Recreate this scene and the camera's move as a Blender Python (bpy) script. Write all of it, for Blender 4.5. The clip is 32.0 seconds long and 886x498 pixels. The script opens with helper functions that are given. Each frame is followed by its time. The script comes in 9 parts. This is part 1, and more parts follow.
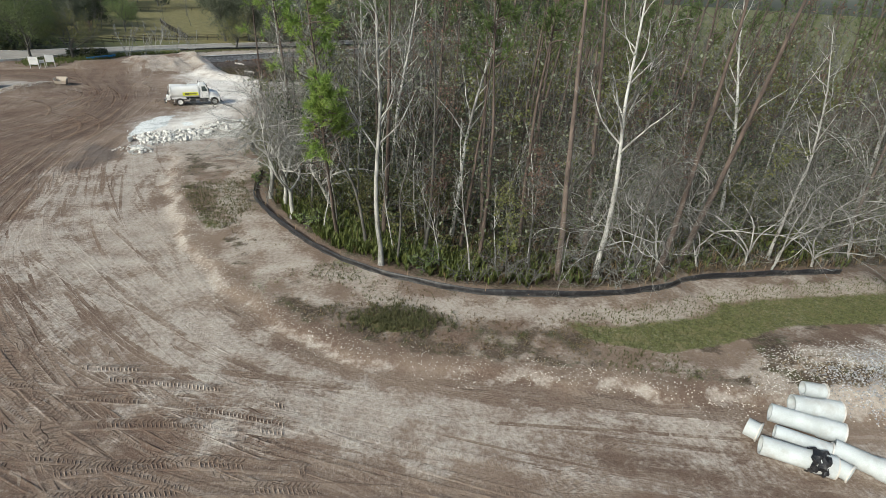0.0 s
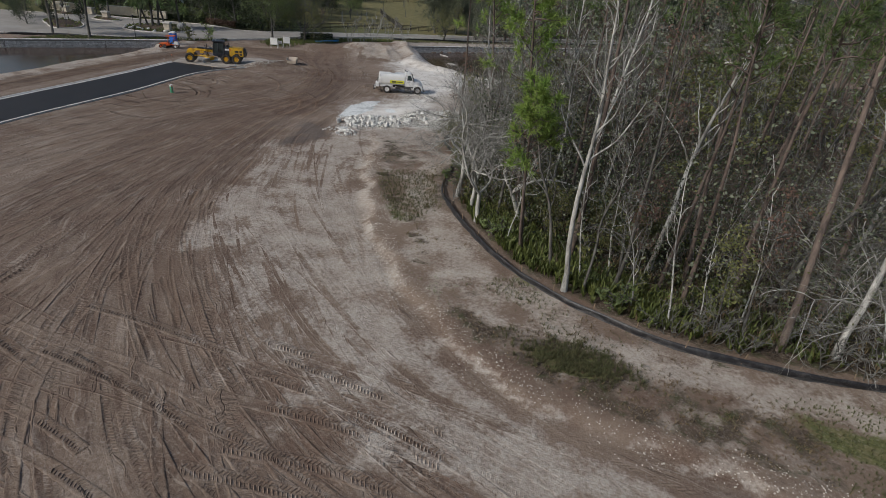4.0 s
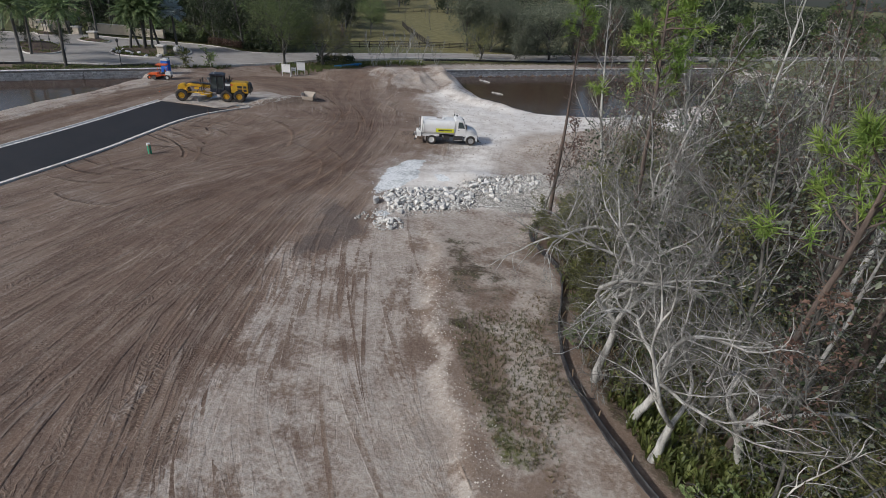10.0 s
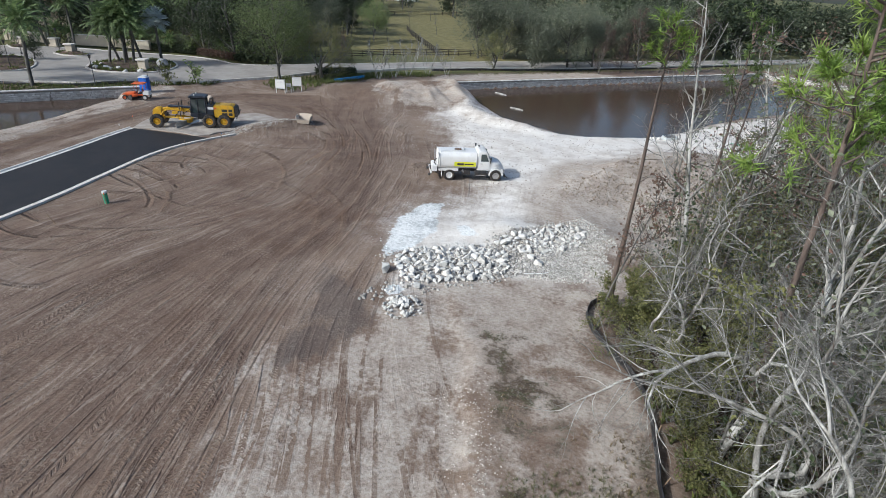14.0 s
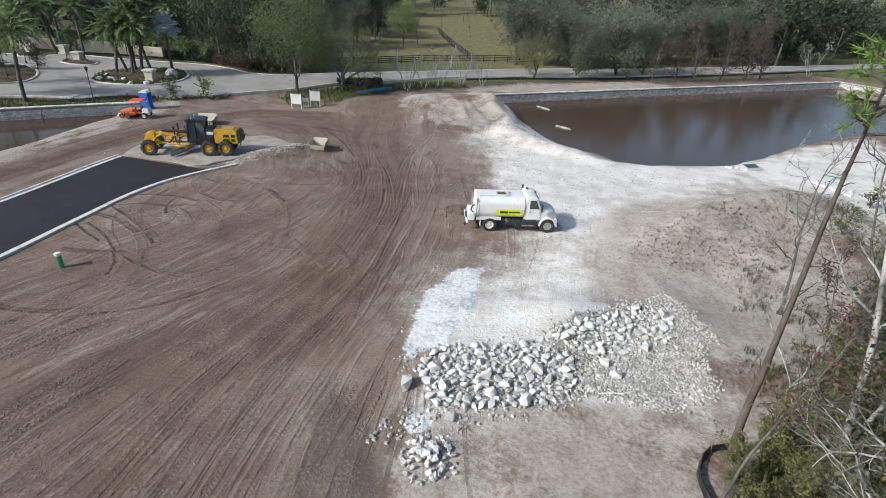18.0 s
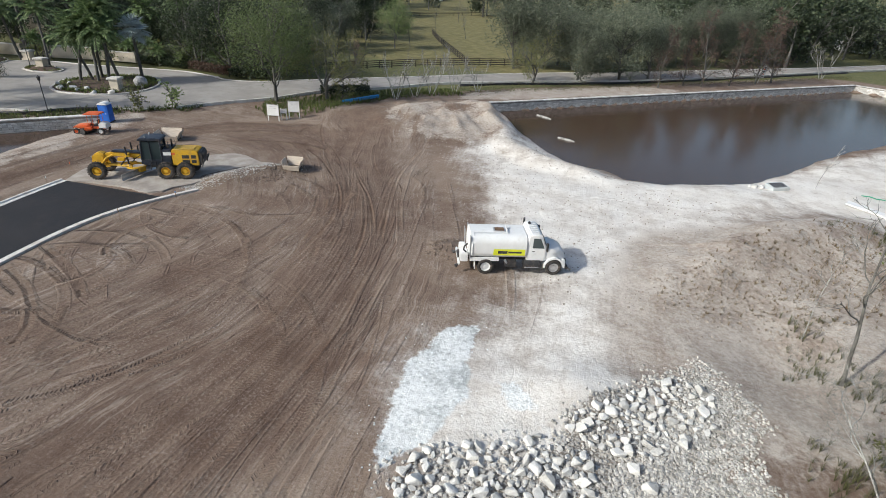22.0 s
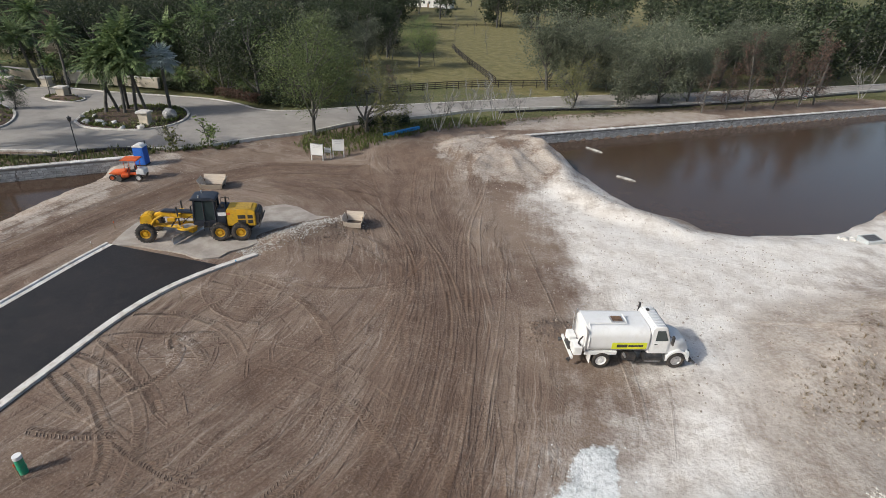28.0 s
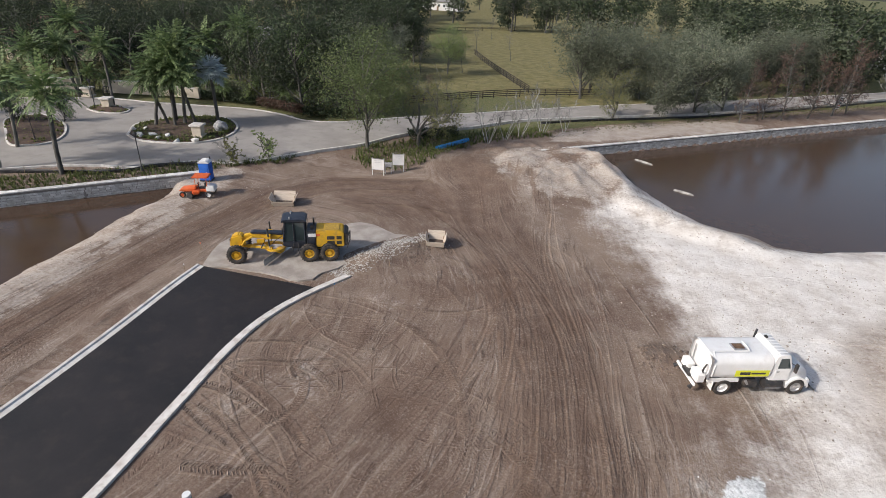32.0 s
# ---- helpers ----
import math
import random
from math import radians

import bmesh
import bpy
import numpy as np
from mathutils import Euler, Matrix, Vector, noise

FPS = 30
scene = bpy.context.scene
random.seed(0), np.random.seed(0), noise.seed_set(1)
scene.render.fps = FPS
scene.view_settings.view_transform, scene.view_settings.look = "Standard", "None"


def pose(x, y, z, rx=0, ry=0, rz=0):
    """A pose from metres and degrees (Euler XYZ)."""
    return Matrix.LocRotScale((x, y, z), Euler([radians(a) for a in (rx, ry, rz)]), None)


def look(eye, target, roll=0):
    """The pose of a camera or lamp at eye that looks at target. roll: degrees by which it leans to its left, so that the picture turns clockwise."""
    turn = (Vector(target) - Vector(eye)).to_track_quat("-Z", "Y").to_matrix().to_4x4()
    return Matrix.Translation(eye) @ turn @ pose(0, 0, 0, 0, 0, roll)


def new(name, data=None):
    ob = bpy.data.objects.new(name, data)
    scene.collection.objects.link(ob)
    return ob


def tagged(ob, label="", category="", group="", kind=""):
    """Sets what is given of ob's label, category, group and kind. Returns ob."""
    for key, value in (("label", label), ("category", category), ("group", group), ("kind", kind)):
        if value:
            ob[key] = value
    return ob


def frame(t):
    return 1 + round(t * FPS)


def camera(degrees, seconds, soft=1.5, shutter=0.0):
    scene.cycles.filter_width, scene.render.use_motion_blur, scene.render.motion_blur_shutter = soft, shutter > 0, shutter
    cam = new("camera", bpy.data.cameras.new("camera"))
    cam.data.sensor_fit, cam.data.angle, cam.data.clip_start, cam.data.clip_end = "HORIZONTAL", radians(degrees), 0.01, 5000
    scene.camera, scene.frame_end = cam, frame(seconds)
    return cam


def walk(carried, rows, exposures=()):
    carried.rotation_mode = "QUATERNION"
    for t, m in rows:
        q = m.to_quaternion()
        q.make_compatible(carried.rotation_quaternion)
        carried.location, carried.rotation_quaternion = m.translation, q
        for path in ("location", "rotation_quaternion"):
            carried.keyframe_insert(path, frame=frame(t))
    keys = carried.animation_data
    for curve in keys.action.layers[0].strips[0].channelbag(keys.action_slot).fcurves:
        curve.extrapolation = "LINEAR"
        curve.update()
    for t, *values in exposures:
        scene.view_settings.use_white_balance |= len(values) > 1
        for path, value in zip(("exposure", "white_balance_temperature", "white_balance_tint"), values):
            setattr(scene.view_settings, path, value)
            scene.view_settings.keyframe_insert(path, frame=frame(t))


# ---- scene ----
cam = camera(78.8, 32.0, 0.6)
METRES, EYE, TILT, LEAN, TURN = 75.0, 17.56, -26.2, -3.25, 0.0
ROWS = [
    (0.0, 0.0, 0.0, 0.0, 0.0, 0.0, 0.0),
    (0.5, 0.0007, -0.0006, -0.001, 5.52, -0.27, -3.24),
    (1.0, 0.0008, 0.0003, -0.0021, 11.81, -0.86, -6.99),
    (1.5, -0.0001, 0.0008, -0.0024, 13.88, -1.16, -8.19),
    (2.0, -0.0033, 0.0038, -0.0011, 15.14, -1.33, -8.88),
    (2.5, -0.0081, 0.0099, 0.0015, 16.02, -1.45, -9.38),
    (4.5, -0.0346, 0.049, 0.0212, 17.35, -1.68, -9.74),
    (5.0, -0.0442, 0.0616, 0.0278, 17.43, -1.65, -9.68),
    (5.5, -0.056, 0.075, 0.0352, 17.49, -1.64, -9.64),
    (6.0, -0.0697, 0.0896, 0.0434, 17.62, -1.65, -9.62),
    (6.5, -0.0845, 0.1049, 0.052, 17.71, -1.63, -9.65),
    (7.0, -0.0998, 0.1213, 0.0613, 17.79, -1.59, -9.67),
    (7.5, -0.1153, 0.1386, 0.0716, 17.9, -1.59, -9.68),
    (8.0, -0.1309, 0.1566, 0.0825, 17.95, -1.52, -9.75),
    (8.5, -0.1463, 0.1763, 0.0943, 18.04, -1.5, -9.79),
    (9.0, -0.1621, 0.1978, 0.1073, 18.08, -1.48, -9.79),
    (9.5, -0.1779, 0.2215, 0.1212, 18.26, -1.47, -9.78),
    (10.0, -0.1943, 0.2452, 0.1354, 18.32, -1.45, -9.86),
    (10.5, -0.2103, 0.2698, 0.1497, 18.37, -1.47, -9.82),
    (11.0, -0.2251, 0.294, 0.1629, 18.41, -1.48, -9.72),
    (11.5, -0.2364, 0.3124, 0.1737, 18.37, -1.41, -9.63),
    (12.0, -0.2416, 0.3191, 0.1779, 18.21, -1.45, -9.4),
    (12.5, -0.2456, 0.3249, 0.1799, 18.25, -1.42, -9.41),
    (13.0, -0.2515, 0.3335, 0.1839, 18.31, -1.42, -9.35),
    (13.5, -0.2589, 0.3463, 0.1905, 18.49, -1.45, -9.31),
    (14.0, -0.2669, 0.3614, 0.1988, 18.73, -1.5, -9.33),
    (14.5, -0.2764, 0.3795, 0.2088, 19.04, -1.59, -9.37),
    (15.0, -0.2887, 0.4013, 0.2211, 19.47, -1.75, -9.42),
    (15.5, -0.3036, 0.4255, 0.2339, 19.92, -1.8, -9.58),
    (17.5, -0.3289, 0.4725, 0.2603, 21.57, -2.19, -10.07),
    (18.0, -0.3305, 0.4805, 0.2633, 21.71, -2.2, -10.22),
    (18.5, -0.3351, 0.4958, 0.2704, 21.87, -2.25, -10.33),
    (19.0, -0.342, 0.5168, 0.2802, 21.89, -2.19, -10.36),
    (19.5, -0.3475, 0.5353, 0.29, 21.73, -2.18, -10.16),
    (20.0, -0.35, 0.5455, 0.295, 21.64, -2.21, -10.03),
    (20.5, -0.3515, 0.5508, 0.2961, 21.64, -2.23, -10.02),
    (21.0, -0.3527, 0.5541, 0.2974, 21.58, -2.25, -9.96),
    (21.5, -0.3532, 0.5578, 0.2992, 21.51, -2.21, -9.9),
    (22.0, -0.3604, 0.5609, 0.3015, 21.43, -2.18, -9.89),
    (22.5, -0.3753, 0.5639, 0.3046, 21.35, -2.15, -10.03),
    (23.0, -0.3959, 0.5668, 0.3076, 21.16, -2.07, -10.11),
    (23.5, -0.4201, 0.5689, 0.3109, 21.08, -2.05, -10.2),
    (24.0, -0.4458, 0.5706, 0.3148, 21.13, -2.05, -10.22),
    (24.5, -0.4667, 0.5729, 0.3199, 21.16, -2.04, -10.12),
    (25.0, -0.474, 0.575, 0.3232, 21.5, -2.09, -10.15),
    (25.5, -0.4733, 0.5761, 0.3252, 21.58, -2.1, -10.05),
    (27.5, -0.4689, 0.5769, 0.3473, 21.31, -2.03, -9.75),
    (28.0, -0.4706, 0.5754, 0.354, 21.17, -2.0, -9.7),
    (28.5, -0.4722, 0.5738, 0.3596, 21.05, -1.96, -9.65),
    (29.0, -0.4739, 0.5737, 0.3613, 20.92, -1.95, -9.6),
    (29.5, -0.4802, 0.5731, 0.3619, 20.78, -1.92, -9.55),
    (30.0, -0.493, 0.5712, 0.3622, 20.67, -1.91, -9.55),
    (30.5, -0.5105, 0.5673, 0.3619, 20.56, -1.88, -9.56),
    (31.0, -0.53, 0.56, 0.3616, 20.5, -1.9, -9.57),
    (31.5, -0.5489, 0.5498, 0.3614, 20.57, -1.9, -9.65),
    (32.0, -0.564, 0.5382, 0.3594, 20.79, -1.95, -9.64),
]
EXPOSURES = [(0.0, 0.2, 6350, 1), (0.5, 0.0, 6350, 3), (1.2, -0.36, 6350, 6), (2.5, -0.46, 6300, 8), (5.0, -0.54, 6200, 7), (6.0, -0.58, 6200, 8), (8.0, -0.58, 6100, 9), (9.0, -0.46, 6080, 9), (11.0, -0.1, 5980, 9), (13.0, 0.17, 5830, 6), (16.0, 0.25, 5920, 5), (19.0, 0.28, 6000, 5), (22.0, 0.26, 6170, 5), (25.0, 0.14, 6300, 6), (30.0, 0.17, 6450, 9), (32.0, 0.24, 6400, 11)]
walk(cam, [(t, pose(0, 0, EYE, TILT, LEAN, TURN) @ pose(METRES * x, METRES * y, METRES * z, 90 + pitch, roll, yaw)) for t, x, y, z, yaw, pitch, roll in ROWS], EXPOSURES)

# ---- daylight: hazy winter sun from the south-west, pale sky ----
SUN_FROM = Vector((-0.65, -0.76, 0.0)).normalized()
SUN_HEIGHT = 33.0
world = bpy.data.worlds.new("sky")
scene.world = world
world.use_nodes = True
wn = world.node_tree
sky = wn.nodes.new("ShaderNodeTexSky")
sky.sky_type = "NISHITA"
sky.sun_disc = False
sky.sun_elevation = radians(SUN_HEIGHT)
sky.sun_rotation = math.atan2(SUN_FROM.x, SUN_FROM.y) % (2 * math.pi)
sky.dust_density = 3.0
wn.links.new(sky.outputs["Color"], wn.nodes["Background"].inputs["Color"])
wn.nodes["Background"].inputs["Strength"].default_value = 0.115
sun = new("sun", bpy.data.lights.new("sun", "SUN"))
sun.data.energy = 3.1
sun.data.angle = radians(1.5)
sun.data.color = (1.0, 0.95, 0.88)
sun_dir = SUN_FROM * math.cos(radians(SUN_HEIGHT)) + Vector((0, 0, math.sin(radians(SUN_HEIGHT))))
sun.matrix_world = look(sun_dir * 100, (0, 0, 0))


# ---- materials ----
class Nodes:
    """A small wrapper for building node materials."""

    def __init__(self, name):
        self.mat = bpy.data.materials.new(name)
        self.mat.use_nodes = True
        self.t = self.mat.node_tree
        self.bsdf = self.t.nodes["Principled BSDF"]
        self.out = self.t.nodes["Material Output"]

    def add(self, kind, operation=None, use_clamp=False, data_type=None, blend_type=None, interpolation_type=None, attribute_name=None):
        n = self.t.nodes.new("ShaderNode" + kind)
        if operation:
            n.operation, n.use_clamp = operation, use_clamp
        if data_type:
            n.data_type, n.blend_type = data_type, blend_type
        if interpolation_type:
            n.interpolation_type = interpolation_type
        if attribute_name:
            n.attribute_name = attribute_name
        return n

    def put(self, value, socket):
        if hasattr(value, "is_linked"):
            self.t.links.new(value, socket)
        elif isinstance(value, (tuple, list)) and len(value) == 3 and socket.type == "RGBA":
            socket.default_value = (*value, 1)
        else:
            socket.default_value = value

    def math(self, op, a, b=0.0, c=0.0, clamp=False):
        n = self.add("Math", operation=op, use_clamp=clamp)
        for i, v in enumerate((a, b, c)):
            self.put(v, n.inputs[i])
        return n.outputs[0]

    def coord(self, scale=(1, 1, 1), kind="Object", source=None):
        m = self.add("Mapping")
        m.inputs["Scale"].default_value = scale
        if source is None:
            source = self.add("TexCoord").outputs[kind]
        self.put(source, m.inputs["Vector"])
        return m.outputs[0]

    def noise(self, scale, vec=None, detail=4.0, rough=0.55, dist=0.0):
        n = self.add("TexNoise")
        self.put(vec if vec is not None else self.add("TexCoord").outputs["Object"], n.inputs["Vector"])
        for k, v in (("Scale", scale), ("Detail", detail), ("Roughness", rough), ("Distortion", dist)):
            n.inputs[k].default_value = v
        return n.outputs["Fac"]

    def mix(self, fac, a, b, mode="MIX"):
        n = self.add("Mix", data_type="RGBA", blend_type=mode)
        self.put(fac, n.inputs[0])
        self.put(a, n.inputs[6])
        self.put(b, n.inputs[7])
        return n.outputs[2]

    def step(self, value, lo, hi, to0=0.0, to1=1.0):
        n = self.add("MapRange", interpolation_type="SMOOTHSTEP")
        for i, v in enumerate((value, lo, hi, to0, to1)):
            self.put(v, n.inputs[i])
        return n.outputs[0]

    def bump(self, height, strength=0.5, distance=0.02, normal=None):
        n = self.add("Bump")
        n.inputs["Strength"].default_value = strength
        n.inputs["Distance"].default_value = distance
        self.put(height, n.inputs["Height"])
        if normal is not None:
            self.put(normal, n.inputs["Normal"])
        self.put(n.outputs[0], self.bsdf.inputs["Normal"])
        return n.outputs[0]

    def set(self, **kw):
        names = {"color": "Base Color", "rough": "Roughness", "metal": "Metallic", "alpha": "Alpha", "spec": "Specular IOR Level",
                 "transmission": "Transmission Weight", "ior": "IOR", "coat": "Coat Weight", "subsurface": "Subsurface Weight"}
        for k, v in kw.items():
            self.put(v, self.bsdf.inputs[names[k]])
        return self


def surface(name, light, dark, rough=0.7, scale=3.0, fine=40.0, metal=0.0, bump=0.3, depth=0.01, dirt=None, dirt_amount=0.35, vary=0.0, stretch=(1, 1, 1), island=False):
    """A worn surface: two colours mixed at a large and a small scale, grain in the relief, and dirt in patches."""
    n = Nodes(name)
    v = n.coord(stretch)
    big, small = n.noise(scale, v), n.noise(fine, v, 3.0)
    col = n.mix(n.step(n.math("ADD", n.math("MULTIPLY", big, 0.7), n.math("MULTIPLY", small, 0.3)), 0.33, 0.67), dark, light)
    if dirt is not None:
        col = n.mix(n.math("MULTIPLY", n.step(n.noise(scale * 0.6 + 0.7, v, 6.0, 0.65), 0.48, 0.68), dirt_amount), col, dirt)
    if vary:
        r = n.add("NewGeometry").outputs["Random Per Island"] if island else n.add("ObjectInfo").outputs["Random"]
        h = n.add("HueSaturation")
        n.put(n.math("ADD", n.math("MULTIPLY", r, vary * 2), 1 - vary), h.inputs["Value"])
        n.put(n.math("ADD", n.math("MULTIPLY", r, -vary * 0.4), 1 + vary * 0.2), h.inputs["Saturation"])
        n.put(col, h.inputs["Color"])
        col = h.outputs[0]
    n.set(color=col, metal=metal, rough=n.math("ADD", rough - 0.1, n.math("MULTIPLY", small, 0.2)))
    n.bump(n.math("ADD", n.math("MULTIPLY", big, 0.4), small), bump, depth)
    return n.mat


def foliage(name, light, dark, rough=0.6, vary=0.25):
    """Leaves: each island of the mesh has its own tone, and light passes through in part."""
    n = Nodes(name)
    r = n.add("NewGeometry").outputs["Random Per Island"]
    o = n.add("ObjectInfo").outputs["Random"]
    col = n.mix(r, dark, light)
    h = n.add("HueSaturation")
    n.put(n.math("ADD", n.math("MULTIPLY", o, vary * 2), 1 - vary), h.inputs["Value"])
    n.put(n.math("ADD", n.math("MULTIPLY", n.noise(0.6), 0.06), 0.47), h.inputs["Hue"])
    n.put(col, h.inputs["Color"])
    n.set(color=h.outputs[0], rough=rough)
    tr = n.add("BsdfTranslucent")
    n.put(h.outputs[0], tr.inputs["Color"])
    m = n.add("MixShader")
    m.inputs[0].default_value = 0.3
    n.put(n.bsdf.outputs[0], m.inputs[1])
    n.put(tr.outputs[0], m.inputs[2])
    n.put(m.outputs[0], n.out.inputs["Surface"])
    return n.mat


def ground_material():
    """Site soil: brown dirt, compacted dark lanes, white sand, turf, leaf litter, with ruts and tread marks along the lanes."""
    n = Nodes("site_soil")
    za, zb = n.add("Attribute", attribute_name="zone_a"), n.add("Attribute", attribute_name="zone_b")
    sa, sb = n.add("SeparateColor"), n.add("SeparateColor")
    n.put(za.outputs["Color"], sa.inputs[0])
    n.put(zb.outputs["Color"], sb.inputs[0])
    dark, white, pale = sa.outputs[0], sa.outputs[1], sa.outputs[2]
    turf, litter, rubble = sb.outputs[0], sb.outputs[1], sb.outputs[2]
    chalk, wet = za.outputs["Alpha"], zb.outputs["Alpha"]
    pos = n.add("TexCoord").outputs["Object"]
    big, mid, fine, grit = n.noise(0.09, pos, 5.0, 0.6), n.noise(0.5, pos, 6.0, 0.65), n.noise(4.0, pos, 6.0, 0.7), n.noise(26.0, pos, 3.0, 0.7)
    # streaks that follow the lanes
    flow = n.add("Attribute", attribute_name="flow")
    fs = n.add("SeparateXYZ")
    n.put(flow.outputs["Vector"], fs.inputs[0])
    u, v, wheel, hay = fs.outputs[0], fs.outputs[1], n.math("MAXIMUM", fs.outputs[2], 0.0), n.math("MULTIPLY", fs.outputs[2], -1.0, clamp=True)
    vv = n.math("ADD", v, n.math("MULTIPLY", n.math("SUBTRACT", n.noise(0.06, pos, 4.0), 0.5), 4.5))
    wheel = n.math("MULTIPLY", wheel, n.step(n.math("SUBTRACT", n.noise(0.14, pos, 4.0, 0.6), n.math("MULTIPLY", pale, 0.2)), 0.3, 0.6, 0.18, 1.0))
    c = n.add("CombineXYZ")
    n.put(n.math("MULTIPLY", u, 0.065), c.inputs[0])
    n.put(vv, c.inputs[1])
    streak = n.noise(0.75, c.outputs[0], 4.0, 0.6)
    ribbon = n.noise(3.2, c.outputs[0], 3.0, 0.6)
    line = n.noise(7.5, c.outputs[0], 2.0, 0.6)
    # tread prints: chevrons across the lane, in the bands where a tyre rolled
    band = n.noise(1.5, c.outputs[0], 1.0, 0.5)
    slant = n.math("ABSOLUTE", n.math("SUBTRACT", n.math("FRACT", n.math("MULTIPLY", vv, 2.1)), 0.5))
    wave = n.math("SINE", n.math("MULTIPLY", n.math("ADD", n.math("ADD", u, n.math("MULTIPLY", n.noise(1.3, pos, 2.0), 0.35)), n.math("MULTIPLY", slant, 0.55)), 23.0))
    rolled = n.math("MULTIPLY", n.math("MULTIPLY", n.step(band, 0.5, 0.56), n.step(n.noise(0.35, pos, 3.0), 0.42, 0.56)), wheel)
    tread = n.math("MULTIPLY", n.step(wave, -0.3, 0.7), rolled)
    # colour
    soil = n.mix(n.step(big, 0.35, 0.65), (0.15, 0.1, 0.074), (0.235, 0.175, 0.134))
    soil = n.mix(n.math("MULTIPLY", n.step(mid, 0.42, 0.7), 0.5), soil, (0.305, 0.25, 0.202))
    soil = n.mix(n.math("MULTIPLY", n.step(streak, 0.5, 0.68), n.math("MULTIPLY", wheel, 0.42)), soil, (0.365, 0.305, 0.25))
    soil = n.mix(n.math("MULTIPLY", n.step(streak, 0.47, 0.33), n.math("MULTIPLY", wheel, 0.55)), soil, (0.105, 0.07, 0.052))
    thin = n.math("MULTIPLY", n.step(ribbon, 0.56, 0.62), n.step(n.noise(0.22, pos, 3.0), 0.42, 0.6))
    soil = n.mix(n.math("MULTIPLY", thin, n.math("MULTIPLY", wheel, 0.6)), soil, (0.09, 0.06, 0.045))
    thin2 = n.math("MULTIPLY", n.step(ribbon, 0.44, 0.39), n.step(n.noise(0.3, pos, 3.0), 0.58, 0.44))
    soil = n.mix(n.math("MULTIPLY", thin2, n.math("MULTIPLY", wheel, 0.45)), soil, (0.38, 0.32, 0.27))

    thin3 = n.math("MULTIPLY", n.step(line, 0.59, 0.64), n.step(n.noise(0.4, pos, 2.0), 0.46, 0.56))
    soil = n.mix(n.math("MULTIPLY", thin3, n.math("MULTIPLY", wheel, 0.55)), soil, (0.085, 0.058, 0.044))
    thin4 = n.math("MULTIPLY", n.step(line, 0.42, 0.37), n.step(n.noise(0.37, pos, 2.0), 0.54, 0.44))
    soil = n.mix(n.math("MULTIPLY", thin4, n.math("MULTIPLY", wheel, 0.45)), soil, (0.4, 0.34, 0.285))

    def zone(mask, spread=0.5, a=0.42, b=0.62):
        edge = n.math("MULTIPLY", n.math("SUBTRACT", n.math("ADD", n.math("MULTIPLY", mid, 0.65), n.math("MULTIPLY", fine, 0.35)), 0.5), spread * 2)
        return n.step(n.math("ADD", mask, edge), a, b)

    soil = n.mix(n.math("MULTIPLY", zone(n.math("ADD", dark, n.math("MULTIPLY", n.math("SUBTRACT", n.math("ADD", n.math("MULTIPLY", streak, 0.6), n.math("MULTIPLY", ribbon, 0.4)), 0.5), 2.2)), 0.35, 0.3, 0.7), 0.85), soil, n.mix(n.step(n.math("ADD", n.math("MULTIPLY", streak, 0.6), n.math("MULTIPLY", mid, 0.4)), 0.34, 0.66), (0.1, 0.063, 0.046), (0.185, 0.127, 0.093)))
    sand = n.mix(n.step(mid, 0.33, 0.66), (0.6, 0.55, 0.5), (0.77, 0.735, 0.69))
    sand = n.mix(n.math("MULTIPLY", n.step(big, 0.42, 0.62), 0.5), sand, (0.8, 0.77, 0.73))
    sand = n.mix(n.math("MULTIPLY", n.step(n.noise(0.9, pos, 7.0, 0.72), 0.54, 0.66), 0.5), sand, (0.42, 0.36, 0.305))
    sand = n.mix(n.math("MULTIPLY", n.step(n.noise(2.6, pos, 7.0, 0.75), 0.54, 0.64), 0.3), sand, (0.5, 0.435, 0.375))
    drag = n.math("MULTIPLY", n.math("SUBTRACT", n.math("ADD", n.math("MULTIPLY", streak, 0.5), n.math("MULTIPLY", ribbon, 0.5)), 0.5), 0.8)
    soil = n.mix(zone(n.math("ADD", white, drag), 0.55, 0.12, 0.98), soil, sand)
    soil = n.mix(n.math("MULTIPLY", zone(n.math("ADD", pale, n.math("MULTIPLY", drag, n.math("MULTIPLY", wheel, 2.4))), 0.6, 0.4, 0.74), 0.8), soil, n.mix(n.step(n.math("ADD", n.math("MULTIPLY", mid, 0.5), n.math("MULTIPLY", fine, 0.5)), 0.36, 0.64), (0.33, 0.275, 0.23), (0.52, 0.465, 0.41)))
    soil = n.mix(zone(chalk, 0.5), soil, n.mix(n.step(n.math("ADD", n.math("MULTIPLY", mid, 0.6), n.math("MULTIPLY", fine, 0.4)), 0.36, 0.6), (0.4, 0.42, 0.42), (0.8, 0.81, 0.805)))
    soil = n.mix(zone(rubble, 0.5), soil, n.mix(n.step(n.noise(7.0, pos, 4.0), 0.42, 0.62), (0.2, 0.175, 0.15), (0.48, 0.46, 0.43)))
    leaves = n.mix(n.step(fine, 0.35, 0.65), (0.04, 0.028, 0.02), (0.13, 0.098, 0.07))
    leaves = n.mix(n.math("MULTIPLY", n.step(n.noise(1.1, pos, 7.0, 0.75), 0.5, 0.6), 0.7), leaves, (0.06, 0.068, 0.026))
    soil = n.mix(zone(litter, 0.9, 0.4, 0.66), soil, leaves)
    grass = n.mix(n.step(fine, 0.3, 0.7), (0.062, 0.072, 0.026), (0.16, 0.165, 0.062))
